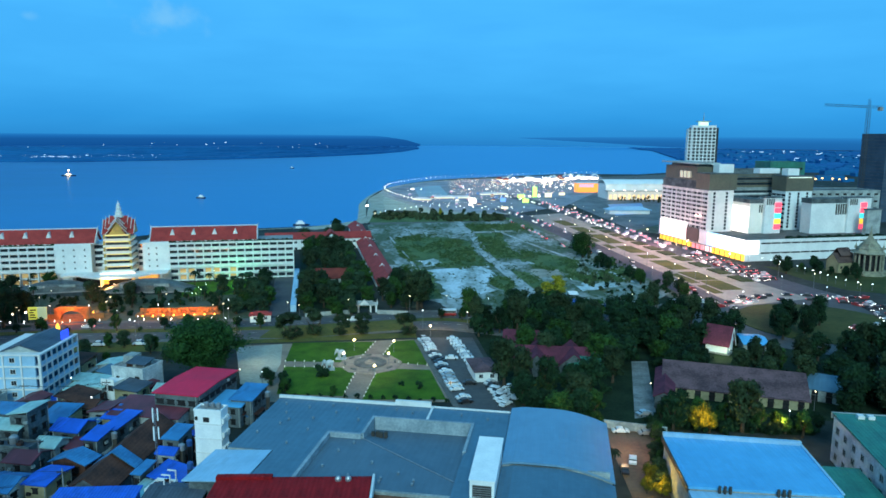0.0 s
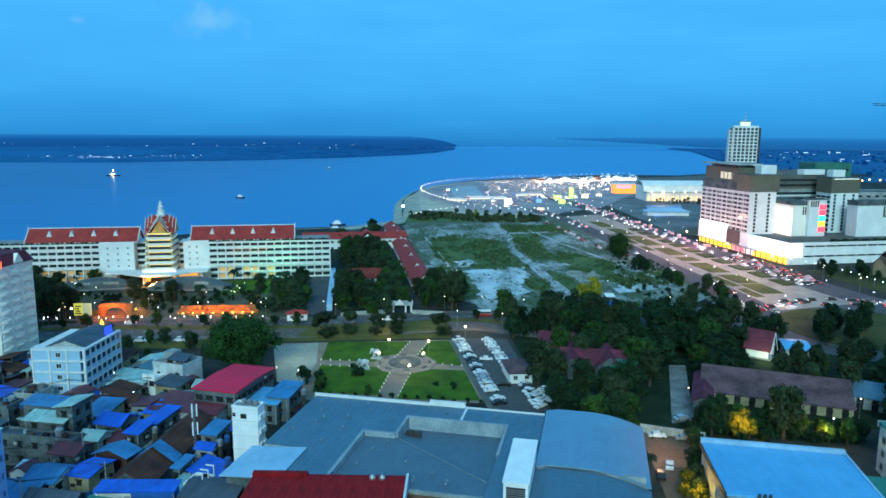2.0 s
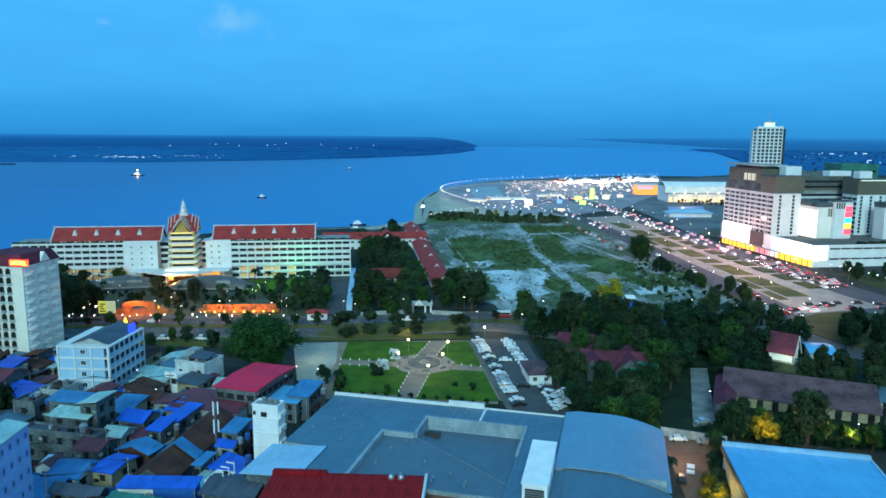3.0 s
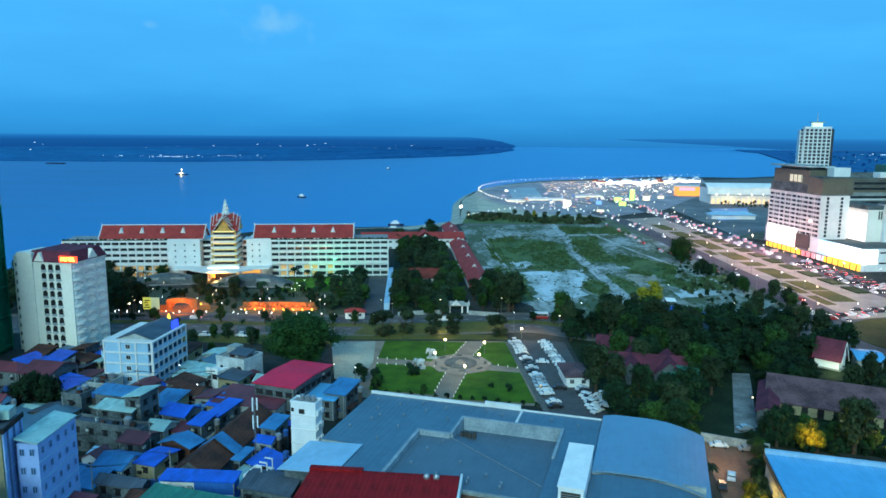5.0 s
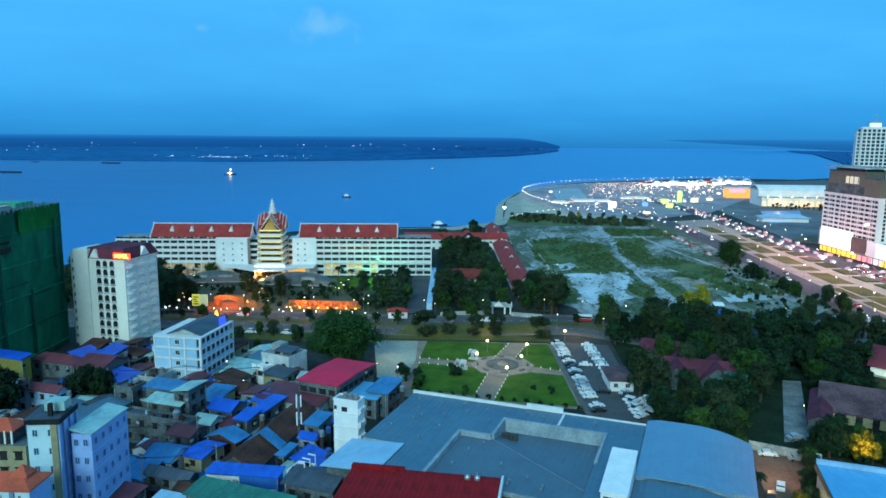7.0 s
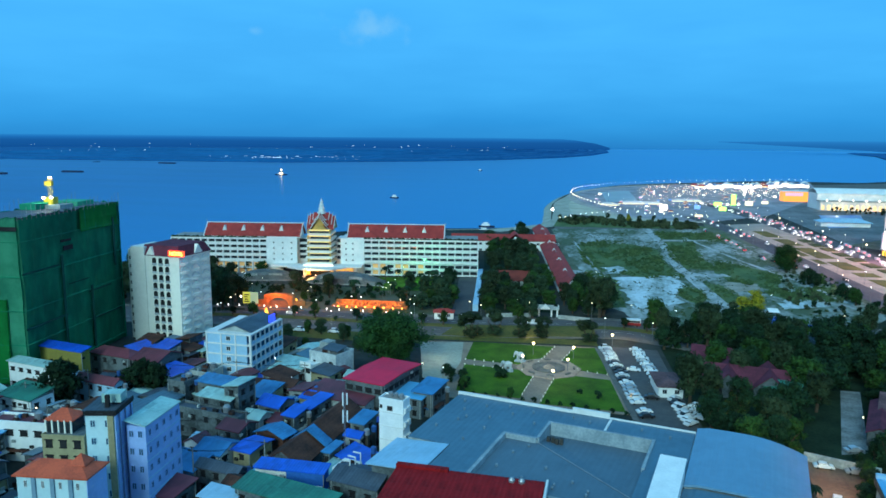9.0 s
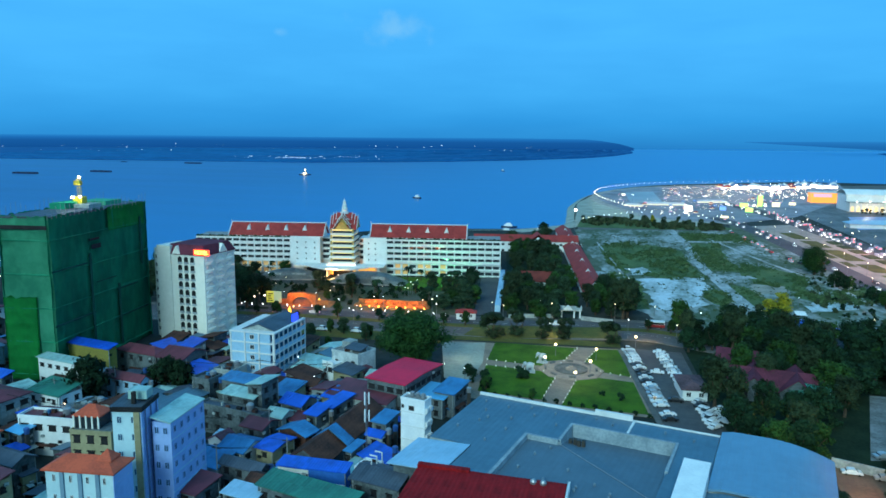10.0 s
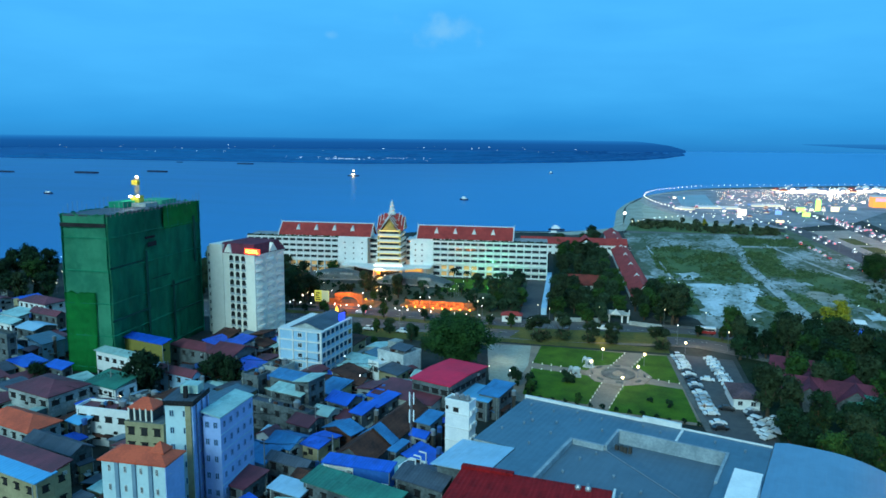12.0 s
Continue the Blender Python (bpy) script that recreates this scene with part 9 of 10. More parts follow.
# the boulevard: tail lamps one way, head lamps the other
for off in (-7.4, -4.4, -1.5):
    traffic(MAIN[10:19], off, 8.5, 0, keep=0.75)
for off in (1.6, 4.6, 7.4):
    traffic(MAIN[10:19], off, 11, 180, keep=0.6)
for off in (-3, 3):
    traffic(BV_L[:20], off, 19, 180, keep=0.5)
CROSS = spline([(109.8, 318.3), (118.6, 310.9), (143.0, 320.4), (161.7, 326.7), (176.5, 324.7), (187.9, 320.5), (205.3, 323.2)], 4)
for off in (-4.5, 0.0, 4.5):
    traffic(CROSS, off, 7.5, 0 if off < 2 else 180, 0.8, 0.07, 0.62)
QUEUE = spline([(191.3, 312.8), (192.5, 305.5), (189.5, 292.6), (183.9, 278.8), (173.9, 271.8), (162.5, 267.5)], 4)
for off in (-4.0, 0.0, 4.0):
    traffic(QUEUE, off, 6.5, 0, 0.6, 0.07, 0.75)
traffic(QUAY, 6.0, 26, 180, z=0.06, keep=0.5)
traffic([p for p in QUAY if p[0] < -74], -5.5, 30, 0, z=0.06, keep=0.5)
# the service drive along the vacant field
traffic(spline([(60.1, 619.6), (79.5, 489.7), (95.5, 443.2), (103.7, 397.5)], 4), 0, 9, 180, 2.0, 0.07, 0.7)
# cars in the lane and on the plaza edge
for x, y, a, k in ((-122.1, 242.7, 5, 5), (-108.3, 244.3, 5, 5), (44.5, 154.8, 75, 0), (45.7, 171.3, 0, 0), (52.1, 170.0, 0, 1), (41.4, 150.0, 80, 2), (55.0, 182.9, 20, 1)):
    copy_thing(PARKED[k], pose(x, y, 0.07, 0, 0, a))
for p in PARKED + DRIVEN:
    for c in (*p.children, p):
        bpy.data.objects.remove(c)
# coach at the junction
COACH = thing("coach", 2.1, 288.4, 0.06, 3, "red and white coach waiting at the junction", "bus")
part("body", block(-3.6, 3.6, -1.15, 1.15, 0.45, 1.5), PAINTS[3], COACH)
part("upper_body", block(-3.6, 3.6, -1.12, 1.12, 1.504, 2.9), PAINTS[0], COACH)
part("window_band", block(-3.4, 3.4, -1.18, 1.18, 1.6, 2.4), GLASS, COACH)
for x in (-2.3, 2.3):
    for y in (-1.0, 1.0):
        shared("wheel", MESHES[("wheel",)], COACH, x, y, 0.42).scale = (1.3, 1.3, 1.3)

# traffic too far off to tell apart
shells, fronts, backs = bmesh.new(), bmesh.new(), bmesh.new()
for line, offs, gap in ((MAIN[19:], (-7.4, -4.4, -1.5, 1.6, 4.6, 7.4), 12), (BV_L[20:], (-3, 3), 16)):
    for off in offs:
        for x, y, a in along(line, gap):
            if rc.random() < 0.45:
                continue
            t = Vector((math.cos(radians(a)), math.sin(radians(a))))
            c = Vector((x, y)) + Vector((-t.y, t.x)) * (off + rc.uniform(-0.8, 0.8)) + t * rc.uniform(-5, 5)
            slab(shells, c.x - 1.2, c.x + 1.2, c.y - 1.8, c.y + 1.8, 0.1, 1.5)
            slab(backs if off < 0 else fronts, c.x - 0.42, c.x + 0.42, c.y - 2.1, c.y - 1.81, 0.6, 0.95)
tagged(part("far_traffic", shells, PAINTS[1]), "far cars in a queue on the boulevard", "cars", kind="stuff")
tagged(part("far_head_lamps", fronts, HEAD), "head lamps of the far traffic", "lights", kind="stuff")
tagged(part("far_tail_lamps", backs, RED_BULB), "red tail lamps of the far traffic", "lights", kind="stuff")

# ---- lamps: along the streets, the promenade, the park ----
def bulb(r):
    return lambda: lathe([(r * 0.5, -r * 0.9), (r, -r * 0.3), (r, r * 0.3), (r * 0.5, r * 0.9)], 8)


POLE = stuff("grey_lamp_pole", (0.20, 0.21, 0.22), (0.14, 0.145, 0.15), 1.0, 0.5, 0.4)


def lamp_post(x, y, high, glass, r, label, group, z=0.0, name="street_lamp"):
    th = thing(name, x, y, z, 0, label, "lamp", group)
    shared("pole", once(("pole", high), lambda: lathe([(0.16, 0), (0.09, 0.6), (0.06, high)], 6), POLE), th)
    shared("lamp_head", once(("lamp_head", glass.name, r), bulb(r), glass), th, 0, 0, high + r * 0.8)
    return th


rl = random.Random(4)
PROM_BULB = glowing("promenade_lamp", (1.0, 0.85, 0.62), 5.0)
for x, y, a in along(PROM, 12.5):
    lamp_post(x, y, 6.0, PROM_BULB, 0.40, "white promenade lamp on a slim pole", "promenade lamps", 0.35)
for off in (12.6, -12.6):
    for x, y, a in along(QUAY, 26):
        if -230 < x < 90:
            t = Vector((math.cos(radians(a)), math.sin(radians(a))))
            lamp_post(x - t.y * off, y + t.x * off, 7.0, rl.choice((WARM_BULB, COOL_BULB)), 0.17, "street lamp on a grey pole along the avenue", "avenue lamps", 0.1)
for line, off, gap in ((MAIN, 10.4, 26), (MAIN, -10.4, 28), (BV_L, 8.2, 30), (BV_L, -8.2, 34)):
    for x, y, a in along(line, gap):
        t = Vector((math.cos(radians(a)), math.sin(radians(a))))
        lamp_post(x - t.y * off, y + t.x * off, 7.0, rl.choice((WARM_BULB, WARM_BULB, COOL_BULB)), 0.22, "street lamp along the boulevard", "boulevard lamps")
GLOBE = glowing("park_globe", (1.0, 0.74, 0.38), 7.0)
for x, y in ((-30.8, 238.6), (-16.9, 237.6), (-32.2, 223.2), (-17.6, 223.5), (-4.5, 257.5), (-21.0, 210.9)):
    lamp_post(x, y, 3.6, GLOBE, 0.42, "warm globe lamp in the park", "park lamps", 0.2, "park_lamp")
    lamp(x, y, 5.6, 600, (1.0, 0.86, 0.55), 0.7)
BOLLARD = glowing("bollard_lamp", (1.0, 0.93, 0.75), 0.3)
bol = once(("bollard",), lambda: block(-0.09, 0.09, -0.09, 0.09, 0, 0.6), BOLLARD)
for a, b in (((-52.2, 226.3), (-34.3, 226.1)), ((-24.5, 249.0), (-27.8, 229.8)), ((-17.7, 249.8), (-20.4, 233.1)), ((-14.4, 225.3), (-4.8, 223.2)), ((-27.6, 214.4), (-28.7, 195.4)), ((-21.1, 214.0), (-22.6, 193.7)), ((-51.1, 220.6), (-31.2, 219.8))):
    for x, y, h in along([a, b], 3.2):
        tagged(shared("bollard", bol, None, x, y, 0.1), "small glowing white bollard beside a park path", "bollard", "park bollards")
for x, y, a in along([(-60.7, 628.2), (-42.7, 666.2), (-20.6, 700.0), (0.0, 697.0), (20.0, 688.0), (39.3, 680.0), (53.2, 663.2)], 9.0):
    lamp_post(x, y, 5.0, rl.choice((WARM_BULB, COOL_BULB)), 0.30, "small white lamp on the shore path", "shore lamps", 0.05, "garden_lamp")
lamp(-48.0, 652.0, 6.0, 5000, (1.0, 0.92, 0.35), 1.0)
# scattered garden and yard lamps
SPOTS = [(-321.7, 251.8), (-328.6, 265.5), (-294.6, 248.2), (-287.8, 243.9), (-312.7, 269.0), (-322.9, 240.1), (-301.0, 256.0), (-281.0, 250.0), (-270.0, 236.0), (-204.3, 343.5), (-179.7, 335.1), (-169.0, 331.6), (-140.8, 288.9), (-113.2, 284.9), (-112.2, 317.8), (-116.2, 353.0), (-86.1, 276.6), (-89.6, 334.0), (-79.0, 307.7), (-59.6, 286.3), (-46.5, 301.2), (-37.3, 317.6), (-24.7, 363.0), (-11.4, 360.6), (1.7, 307.7), (30.0, 300.2), (43.7, 311.0), (63.7, 344.9), (60.6, 196.9), (61.0, 250.1), (90.0, 174.1), (102.6, 185.7), (86.2, 187.5), (137.4, 230.8), (141.3, 282.2), (152.5, 291.6), (131.2, 360.7), (117.7, 333.8), (110.7, 610.1), (63.0, 1048.7), (-12.2, 386.8), (-16.2, 370.8), (-61.9, 207.6), (-53.2, 200.4), (-72.3, 200.1), (-92.8, 178.6), (-330.6, 253.8), (-336.4, 267.5), (-305.3, 257.1), (-297.3, 239.3), (-347.7, 299.4), (-196.8, 311.9), (-171.0, 262.2), (-166.3, 270.1), (-167.5, 260.3), (-106.2, 193.9), (-110.7, 198.2), (-143.6, 197.9), (-145.1, 140.1), (-146.2, 150.9)]
for i, (x, y) in enumerate(SPOTS):
    lamp_post(x, y, rl.uniform(3.5, 6.0), rl.choice((WARM_BULB, COOL_BULB)), 0.15, "small bright lamp on a post", "yard lamps", 0.0, "yard_lamp")
for x, y in ((-169.0, 270.3), (-165.4, 272.9), (-161.7, 274.8)):
    lamp_post(x, y, 4.0, PROM_BULB, 0.42, "bright white floodlight by the avenue", "floodlights", 0.0, "floodlight")
big = lamp_post(-62.9, 582.0, 16, glowing("tall_mast_lamp", (1.0, 0.97, 0.9), 16.0), 1.0, "tall mast with a bright white floodlight by the shore", "", 0.0, "mast_light")
for i in range(30):
    q = Vector((rl.uniform(-205, -85), rl.uniform(270, 335)))
    lamp_post(q.x, q.y, rl.uniform(3.0, 5.0), rl.choice((WARM_BULB, WARM_BULB, COOL_BULB)), 0.15, "small bright garden lamp on a post", "garden lamps", 0.0, "garden_lamp")
for x, y in ((150.4, 366.0), (143.0, 410.0), (134.5, 462.0), (125.0, 522.0), (112.0, 600.0)):
    lamp_post(x, y, 14.0, WARM_BULB, 0.42, "tall warm street lamp in the boulevard garden", "boulevard lamps")
    lamp(x, y, 15.6, 27000, (1.0, 0.52, 0.38), 0.6)
for x, y, a in along(spline([(190.5, 416.0), (197.9, 397.3), (201.8, 377.8), (203.6, 358.7), (208.3, 346.6), (215.8, 340.4)], 4), 6.5):
    lamp_post(x, y, 3.2, COOL_BULB, 0.26, "low white lamp along the garden path", "garden path lamps", 0.0, "garden_lamp")
# masts added to carry the amber lights of the shop fronts
AMBER_BULB = glowing("amber_mast_lamp", (1.0, 0.6, 0.2), 4.0)
for px, py in ((447.6, 870.3), (452.1, 862.9), (469.3, 879.7), (478.0, 872.5), (478.0, 857.1), (495.4, 873.7)):
    lamp_post(px, py, 24, AMBER_BULB, 1.0, "amber lamp on a tall mast behind the casino", "amber mast lamps", 0.0, "mast_light")
bead = once(("kerb_light",), lambda: block(-0.09, 0.09, -0.09, 0.09, 0, 0.8), COOL_BULB)
for x, y, a in along(QUAY, 5.5):
    if -190 < x < -60:
        t = Vector((math.cos(radians(a)), math.sin(radians(a))))
        tagged(shared("kerb_light", bead, None, x - t.y * 15.8, y + t.x * 15.8, 0.0), "small white light post along the hotel fence", "light post", "fence lights")
# lit hoardings by the hotel drive
HOARD = glowing("yellow_hoarding", (0.9, 0.85, 0.12), 0.5)
HOARD_W = glowing("white_hoarding", (0.8, 0.9, 0.5), 0.3)
BB = thing("billboard", -160.8, 273.1, 0, 8, "glowing yellow and white billboard by the avenue", "billboard")
part("yellow_panel", block(-3.4, 0, -0.2, 0.2, 1.5, 6.5), HOARD, BB)
part("white_panel", block(0.02, 3.4, -0.2, 0.2, 1.5, 6.5), HOARD_W, BB)
for i in range(4):
    part("writing_bar", block(-3.0 + 0.3 * (i % 2), -0.5 - 0.4 * (i % 3), -0.26, -0.2, 2.1 + i * 1.0, 2.6 + i * 1.0), SHUTTER, BB)
for x in (-3.0, 3.0):
    part("post", block(x - 0.15, x + 0.15, 0.2, 0.5, 0, 6.5), POLE, BB)
FL = thing("flame_lamp", -144.4, 257.3, 0, 0, "tall golden flame shaped lamp by the avenue", "lamp")
part("post", lathe([(0.4, 0), (0.25, 1.5)], 8), POLE, FL)
part("lamp_head", lathe([(0.3, 1.5), (1.0, 2.8), (0.9, 4.2), (0.4, 5.4), (0.05, 6.4)], 10), glowing("flame_glass", (1.0, 0.55, 0.05), 2.6), FL)
FL.scale = (0.7, 0.7, 0.7)
copy_thing(FL, pose(*(-144.2, 284.1), 0, 0, 0, 0) @ Matrix.Scale(0.55, 4))
# warm pools of light of the hotel grounds
for x, y, z, w, c in ((*(-110.4, 285.6), 3.5, 3600, (1.0, 0.24, 0.03)), (*(-118.9, 285.0), 3.5, 3600, (1.0, 0.25, 0.03)), (*(-100.8, 286.4), 3.5, 3600, (1.0, 0.25, 0.03)), (*(-150.6, 274.8), 6, 5500, (1.0, 0.24, 0.05)), (*(-146.0, 292.0), 6, 5000, (1.0, 0.30, 0.08)), (*(-161.0, 331.9), 4, 12000, (1.0, 0.42, 0.10)), (*(-104.2, 344.3), 6.5, 6000, (0.15, 1.0, 0.40)), (*(-201.1, 350.4), 5, 2500, (1.0, 0.6, 0.25)), (*(-127.2, 359.8), 4, 900, (1.0, 0.55, 0.2)), (*(-100.7, 365.0), 4, 900, (1.0, 0.65, 0.25)), (*(65.7, 167.2), 6.0, 2000, (1.0, 0.60, 0.07)), (*(45.0, 138.0), 5.0, 1100, (1.0, 0.62, 0.08)), (*(86.7, 170.6), 4.0, 4500, (1.0, 0.66, 0.15)), (*(90.9, 221.1), 3, 1000, (0.85, 1.0, 0.6)), (*(96.2, 233.4), 2.5, 900, (0.9, 1.0, 0.6)), (*(-83.2, 263.4), 7, 1500, (1.0, 0.75, 0.4)), (*(-56.9, 262.4), 7, 1500, (1.0, 0.8, 0.45)), (*(-121.2, 260.9), 7, 1500, (1.0, 0.75, 0.4)), (*(-18.0, 263.3), 7, 1500, (1.0, 0.7, 0.35)), (*(-0.7, 266.1), 6, 2200, (1.0, 0.62, 0.25)), (*(-35.2, 261.4), 5, 1500, (1.0, 0.75, 0.35)), (*(43.2, 160.2), 7, 2600, (1.0, 0.6, 0.28)), (*(121.1, 324.3), 9, 9000, (1.0, 0.56, 0.32)), (*(139.4, 311.4), 9, 5000, (1.0, 0.6, 0.4)), (*(-61.9, 223.8), 7, 700, (1.0, 0.9, 0.5)), (*(28.0, 187.7), 4, 900, (1.0, 0.62, 0.12))):
    lamp(x, y, z, w, c, 1.0)
# lit archway over the hotel drive
ARCH = thing("drive_arch", -150.1, 278.5, 0, 8, "low stone entrance arch lit amber at the hotel drive", "arch")
arch = bmesh.new()
low_, top_ = [], []
for i in range(17):
    a = math.pi * i / 16
    x, z = -4.6 * math.cos(a), 3.6 * math.sin(a)
    low_.append((x, z))
    top_.append((x * 1.45, 4.6 + 0.7 * math.sin(a)))
for y in (0.0, 2.4):
    lv = [arch.verts.new((x, y, z)) for x, z in low_]
    tv = [arch.verts.new((x, y, z)) for x, z in top_]
    fl = [arch.verts.new((top_[0][0], y, 0)), arch.verts.new((top_[-1][0], y, 0))]
    for i in range(16):
        arch.faces.new((lv[i], lv[i + 1], tv[i + 1], tv[i]))
    arch.faces.new((fl[0], lv[0], tv[0]))
    arch.faces.new((lv[-1], fl[1], tv[-1]))
    if y == 0.0:
        keep = (lv, tv, fl)
for a, b in ((keep[0], lv), (keep[1], tv), ((keep[2][0], keep[1][0]), (fl[0], tv[0])), ((keep[2][1], keep[1][-1]), (fl[1], tv[-1]))):
    for i in range(len(a) - 1):
        arch.faces.new((a[i], a[i + 1], b[i + 1], b[i]))
bmesh.ops.recalc_face_normals(arch, faces=arch.faces)
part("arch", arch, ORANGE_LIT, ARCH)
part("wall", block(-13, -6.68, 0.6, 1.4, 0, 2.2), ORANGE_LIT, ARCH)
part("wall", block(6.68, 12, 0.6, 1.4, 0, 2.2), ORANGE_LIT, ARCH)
# orange slab paints the pool of amber light on the drive
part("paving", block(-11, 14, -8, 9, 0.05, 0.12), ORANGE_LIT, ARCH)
# two pale elephant statues on the lawns
def elephant(x, y, turn):
    bm = bmesh.new()
    for p, r, s in (((0, 0, 1.9), 1.0, (1.35, 0.85, 0.95)), ((1.5, 0, 2.3), 0.62, (1, 0.9, 1.1)), ((1.4, 0.55, 2.3), 0.42, (0.4, 1, 1.2)), ((1.4, -0.55, 2.3), 0.42, (0.4, 1, 1.2))):
        bmesh.ops.create_icosphere(bm, subdivisions=2, radius=r, matrix=Matrix.Translation(p) @ Matrix.Diagonal((*s, 1)))
    for lx, ly in ((-0.8, -0.45), (-0.8, 0.45), (0.8, -0.45), (0.8, 0.45)):
        limb(bm, (lx, ly, 0), (lx, ly, 1.7), 0.32, 0.4, 8)
    limb(bm, (1.95, 0, 2.2), (2.3, 0, 0.9), 0.28, 0.14, 8)
    slab(bm, -1.6, 1.8, -0.9, 0.9, -0.4, 0.0)
    ob = part("elephant_statue", bm, PALE_HOUSE)
    ob.matrix_basis = pose(x, y, 0.62, 0, 0, turn)
    ob.scale = (1.05, 1.05, 1.05)
    tagged(ob, "pale stone elephant statue on a park lawn", "statue", "park statues")


elephant(-33.8, 229.1, 170)
elephant(-36.2, 218.1, 190)

# ---- headland fair, halls, far shore, boats ----
rf_ = random.Random(17)
GLOWS = [glowing("stall_white", (1.0, 0.86, 0.68), 3.2), glowing("stall_warm", (1.0, 0.78, 0.5), 1.0), glowing("stall_pink", (1.0, 0.35, 0.45), 0.9), glowing("stall_blue", (0.25, 0.45, 1.0), 0.5), glowing("stall_green", (0.55, 1.0, 0.15), 1.6)]
TENT = [stuff("white_tent", (0.72, 0.72, 0.72), (0.6, 0.6, 0.6), 0.2), stuff("blue_tent", (0.20, 0.28, 0.42), (0.14, 0.2, 0.32), 0.2), stuff("red_tent", (0.40, 0.08, 0.08), (0.3, 0.06, 0.06), 0.2)]
POOL = [(-47.0, 1038.9), (4.5, 1079.3), (10.7, 870.1), (-33.1, 835.8)]
FAIR = [(-52.0, 934.7), (-37.1, 1039.8), (13.4, 1105.4), (108.6, 1183.7), (222.5, 1241.3), (188.5, 1004.2), (120.9, 862.3), (60.1, 786.2), (26.0, 712.2), (-8.6, 744.2), (-39.1, 820.7)]


def stall(w, d, h, cloth, light, label, band=1.0):
    th = thing("fair_stall", 0, 0, 0, 0, label, "stall", "fair stalls")
    part("roof", hip(w, d, h * 0.5, 0.3), cloth, th).location.z = h
    part("counter", block(-w / 2, w / 2, -d / 2 + 0.3, d / 2, 0, h - band - 0.004), TENT[1], th)
    part("lit_front", block(-w / 2 + 0.2, w / 2 - 0.2, -d / 2 + 0.1, d / 2 - 0.2, h - band, h - 0.05), light, th, "brightly lit stall front")
    return th


KINDS = [stall(rf_.uniform(3.5, 6), rf_.uniform(3, 4.5), rf_.uniform(2.6, 3.6), TENT[i % 3], GLOWS[k], lb, 2.0 if k == 0 else 0.9) for i, (k, lb) in enumerate(((0, "white lit fair stall under a tent"), (0, "fair stall with a bright white front"), (1, "warmly lit fair stall under a tent"), (2, "pink lit fair stall under a tent"), (3, "blue lit fair stall under a tent"), (1, "amber lit food stall under a tent")))]
n = 0
while n < 90:
    x, y = rf_.uniform(-70, 330), rf_.uniform(700, 1300)
    if not inside((x, y), FAIR) or inside((x, y), POOL):
        continue
    near_strip = y > 960
    k = rf_.choice((0, 0, 1, 1, 2)) if near_strip and x > 90 else rf_.choice((0, 2, 2, 3, 3, 4, 5, 5))
    copy_thing(KINDS[k], pose(x, y, 0.07, 0, 0, rf_.uniform(-25, 25)) @ Matrix.Scale(rf_.uniform(0.5, 0.85), 4))
    n += 1
# the bright row of stalls at the river edge
for i in range(64):
    q = on([(91.0, 1139.4), (262.0, 1236.0)], i / 63)
    copy_thing(KINDS[rf_.choice((0, 1, 0, 1, 2))], pose(q.x, q.y + rf_.uniform(-34, 20), 0.07, 0, 0, rf_.uniform(-15, 15)) @ Matrix.Scale(rf_.uniform(1.3, 2.1), 4))
for k in KINDS:
    for c in (*k.children, k):
        bpy.data.objects.remove(c)


# strings of bulbs over the fair, too many and small to tell apart
for tint, share, m in (("white", 620, glowing("string_bulb_white", (1.0, 0.82, 0.60), 5.0)), ("amber", 380, glowing("string_bulb_amber", (1.0, 0.60, 0.25), 4.0)), ("red", 150, glowing("string_bulb_red", (1.0, 0.12, 0.16), 3.0))):
    dots = bmesh.new()
    k = 0
    while k < share:
        x, y = rf_.uniform(-70, 330), rf_.uniform(700, 1300)
        if not inside((x, y), FAIR) or inside((x, y), POOL) or noise.noise((x * 0.02, y * 0.02, 8.0)) < rf_.uniform(-0.5, 0.15):
            continue
        if y < 960 and rf_.random() < 0.5:
            continue
        s, z = rf_.uniform(0.09, 0.22) * (y / 1000), rf_.uniform(2.5, 6.0)
        slab(dots, x - s, x + s, y - s, y + s, z, z + s * 1.6)
        k += 1
    tagged(part(tint + "_bulbs", dots, m), "strings of small " + tint + " bulbs over the fair", "bulbs", kind="stuff")
# long low lit pavilions beside the pond
for x, y, w, a in ((10.0, 826.0, 44.0, 12), (62.0, 880.0, 34.0, 24), (-24.0, 800.0, 20.0, -20)):
    PAV = thing("fair_pavilion", x, y, 0.07, a, "long low fair pavilion with a white lit front", "pavilion", "fair pavilions")
    part("roof", hip(w, 7, 1.6, 0.4), TENT[0], PAV).location.z = 3.2
    part("lit_front", block(-w / 2, w / 2, -3.0, 3.0, 1.9, 3.15), GLOWS[1], PAV, "brightly lit open front")
    part("counter", block(-w / 2, w / 2, -3.2, 3.2, 0, 1.85), TENT[1], PAV)
# masts and fill lamps added to brighten the fairground
FLOOD = glowing("flood_light", (1.0, 0.93, 0.82), 20.0)
for x, y in ((-26.5, 836.3), (25.3, 896.1), (88.9, 965.3), (154.5, 1105.8), (204.0, 1136.7), (65.8, 1097.5)):
    lamp_post(x, y, 11, FLOOD, 0.35, "tall floodlight mast over the fairground", "fair masts", 0.0, "mast_light")
    lamp(x, y, 16.0, 30000, (1.0, 0.82, 0.70), 1.0)


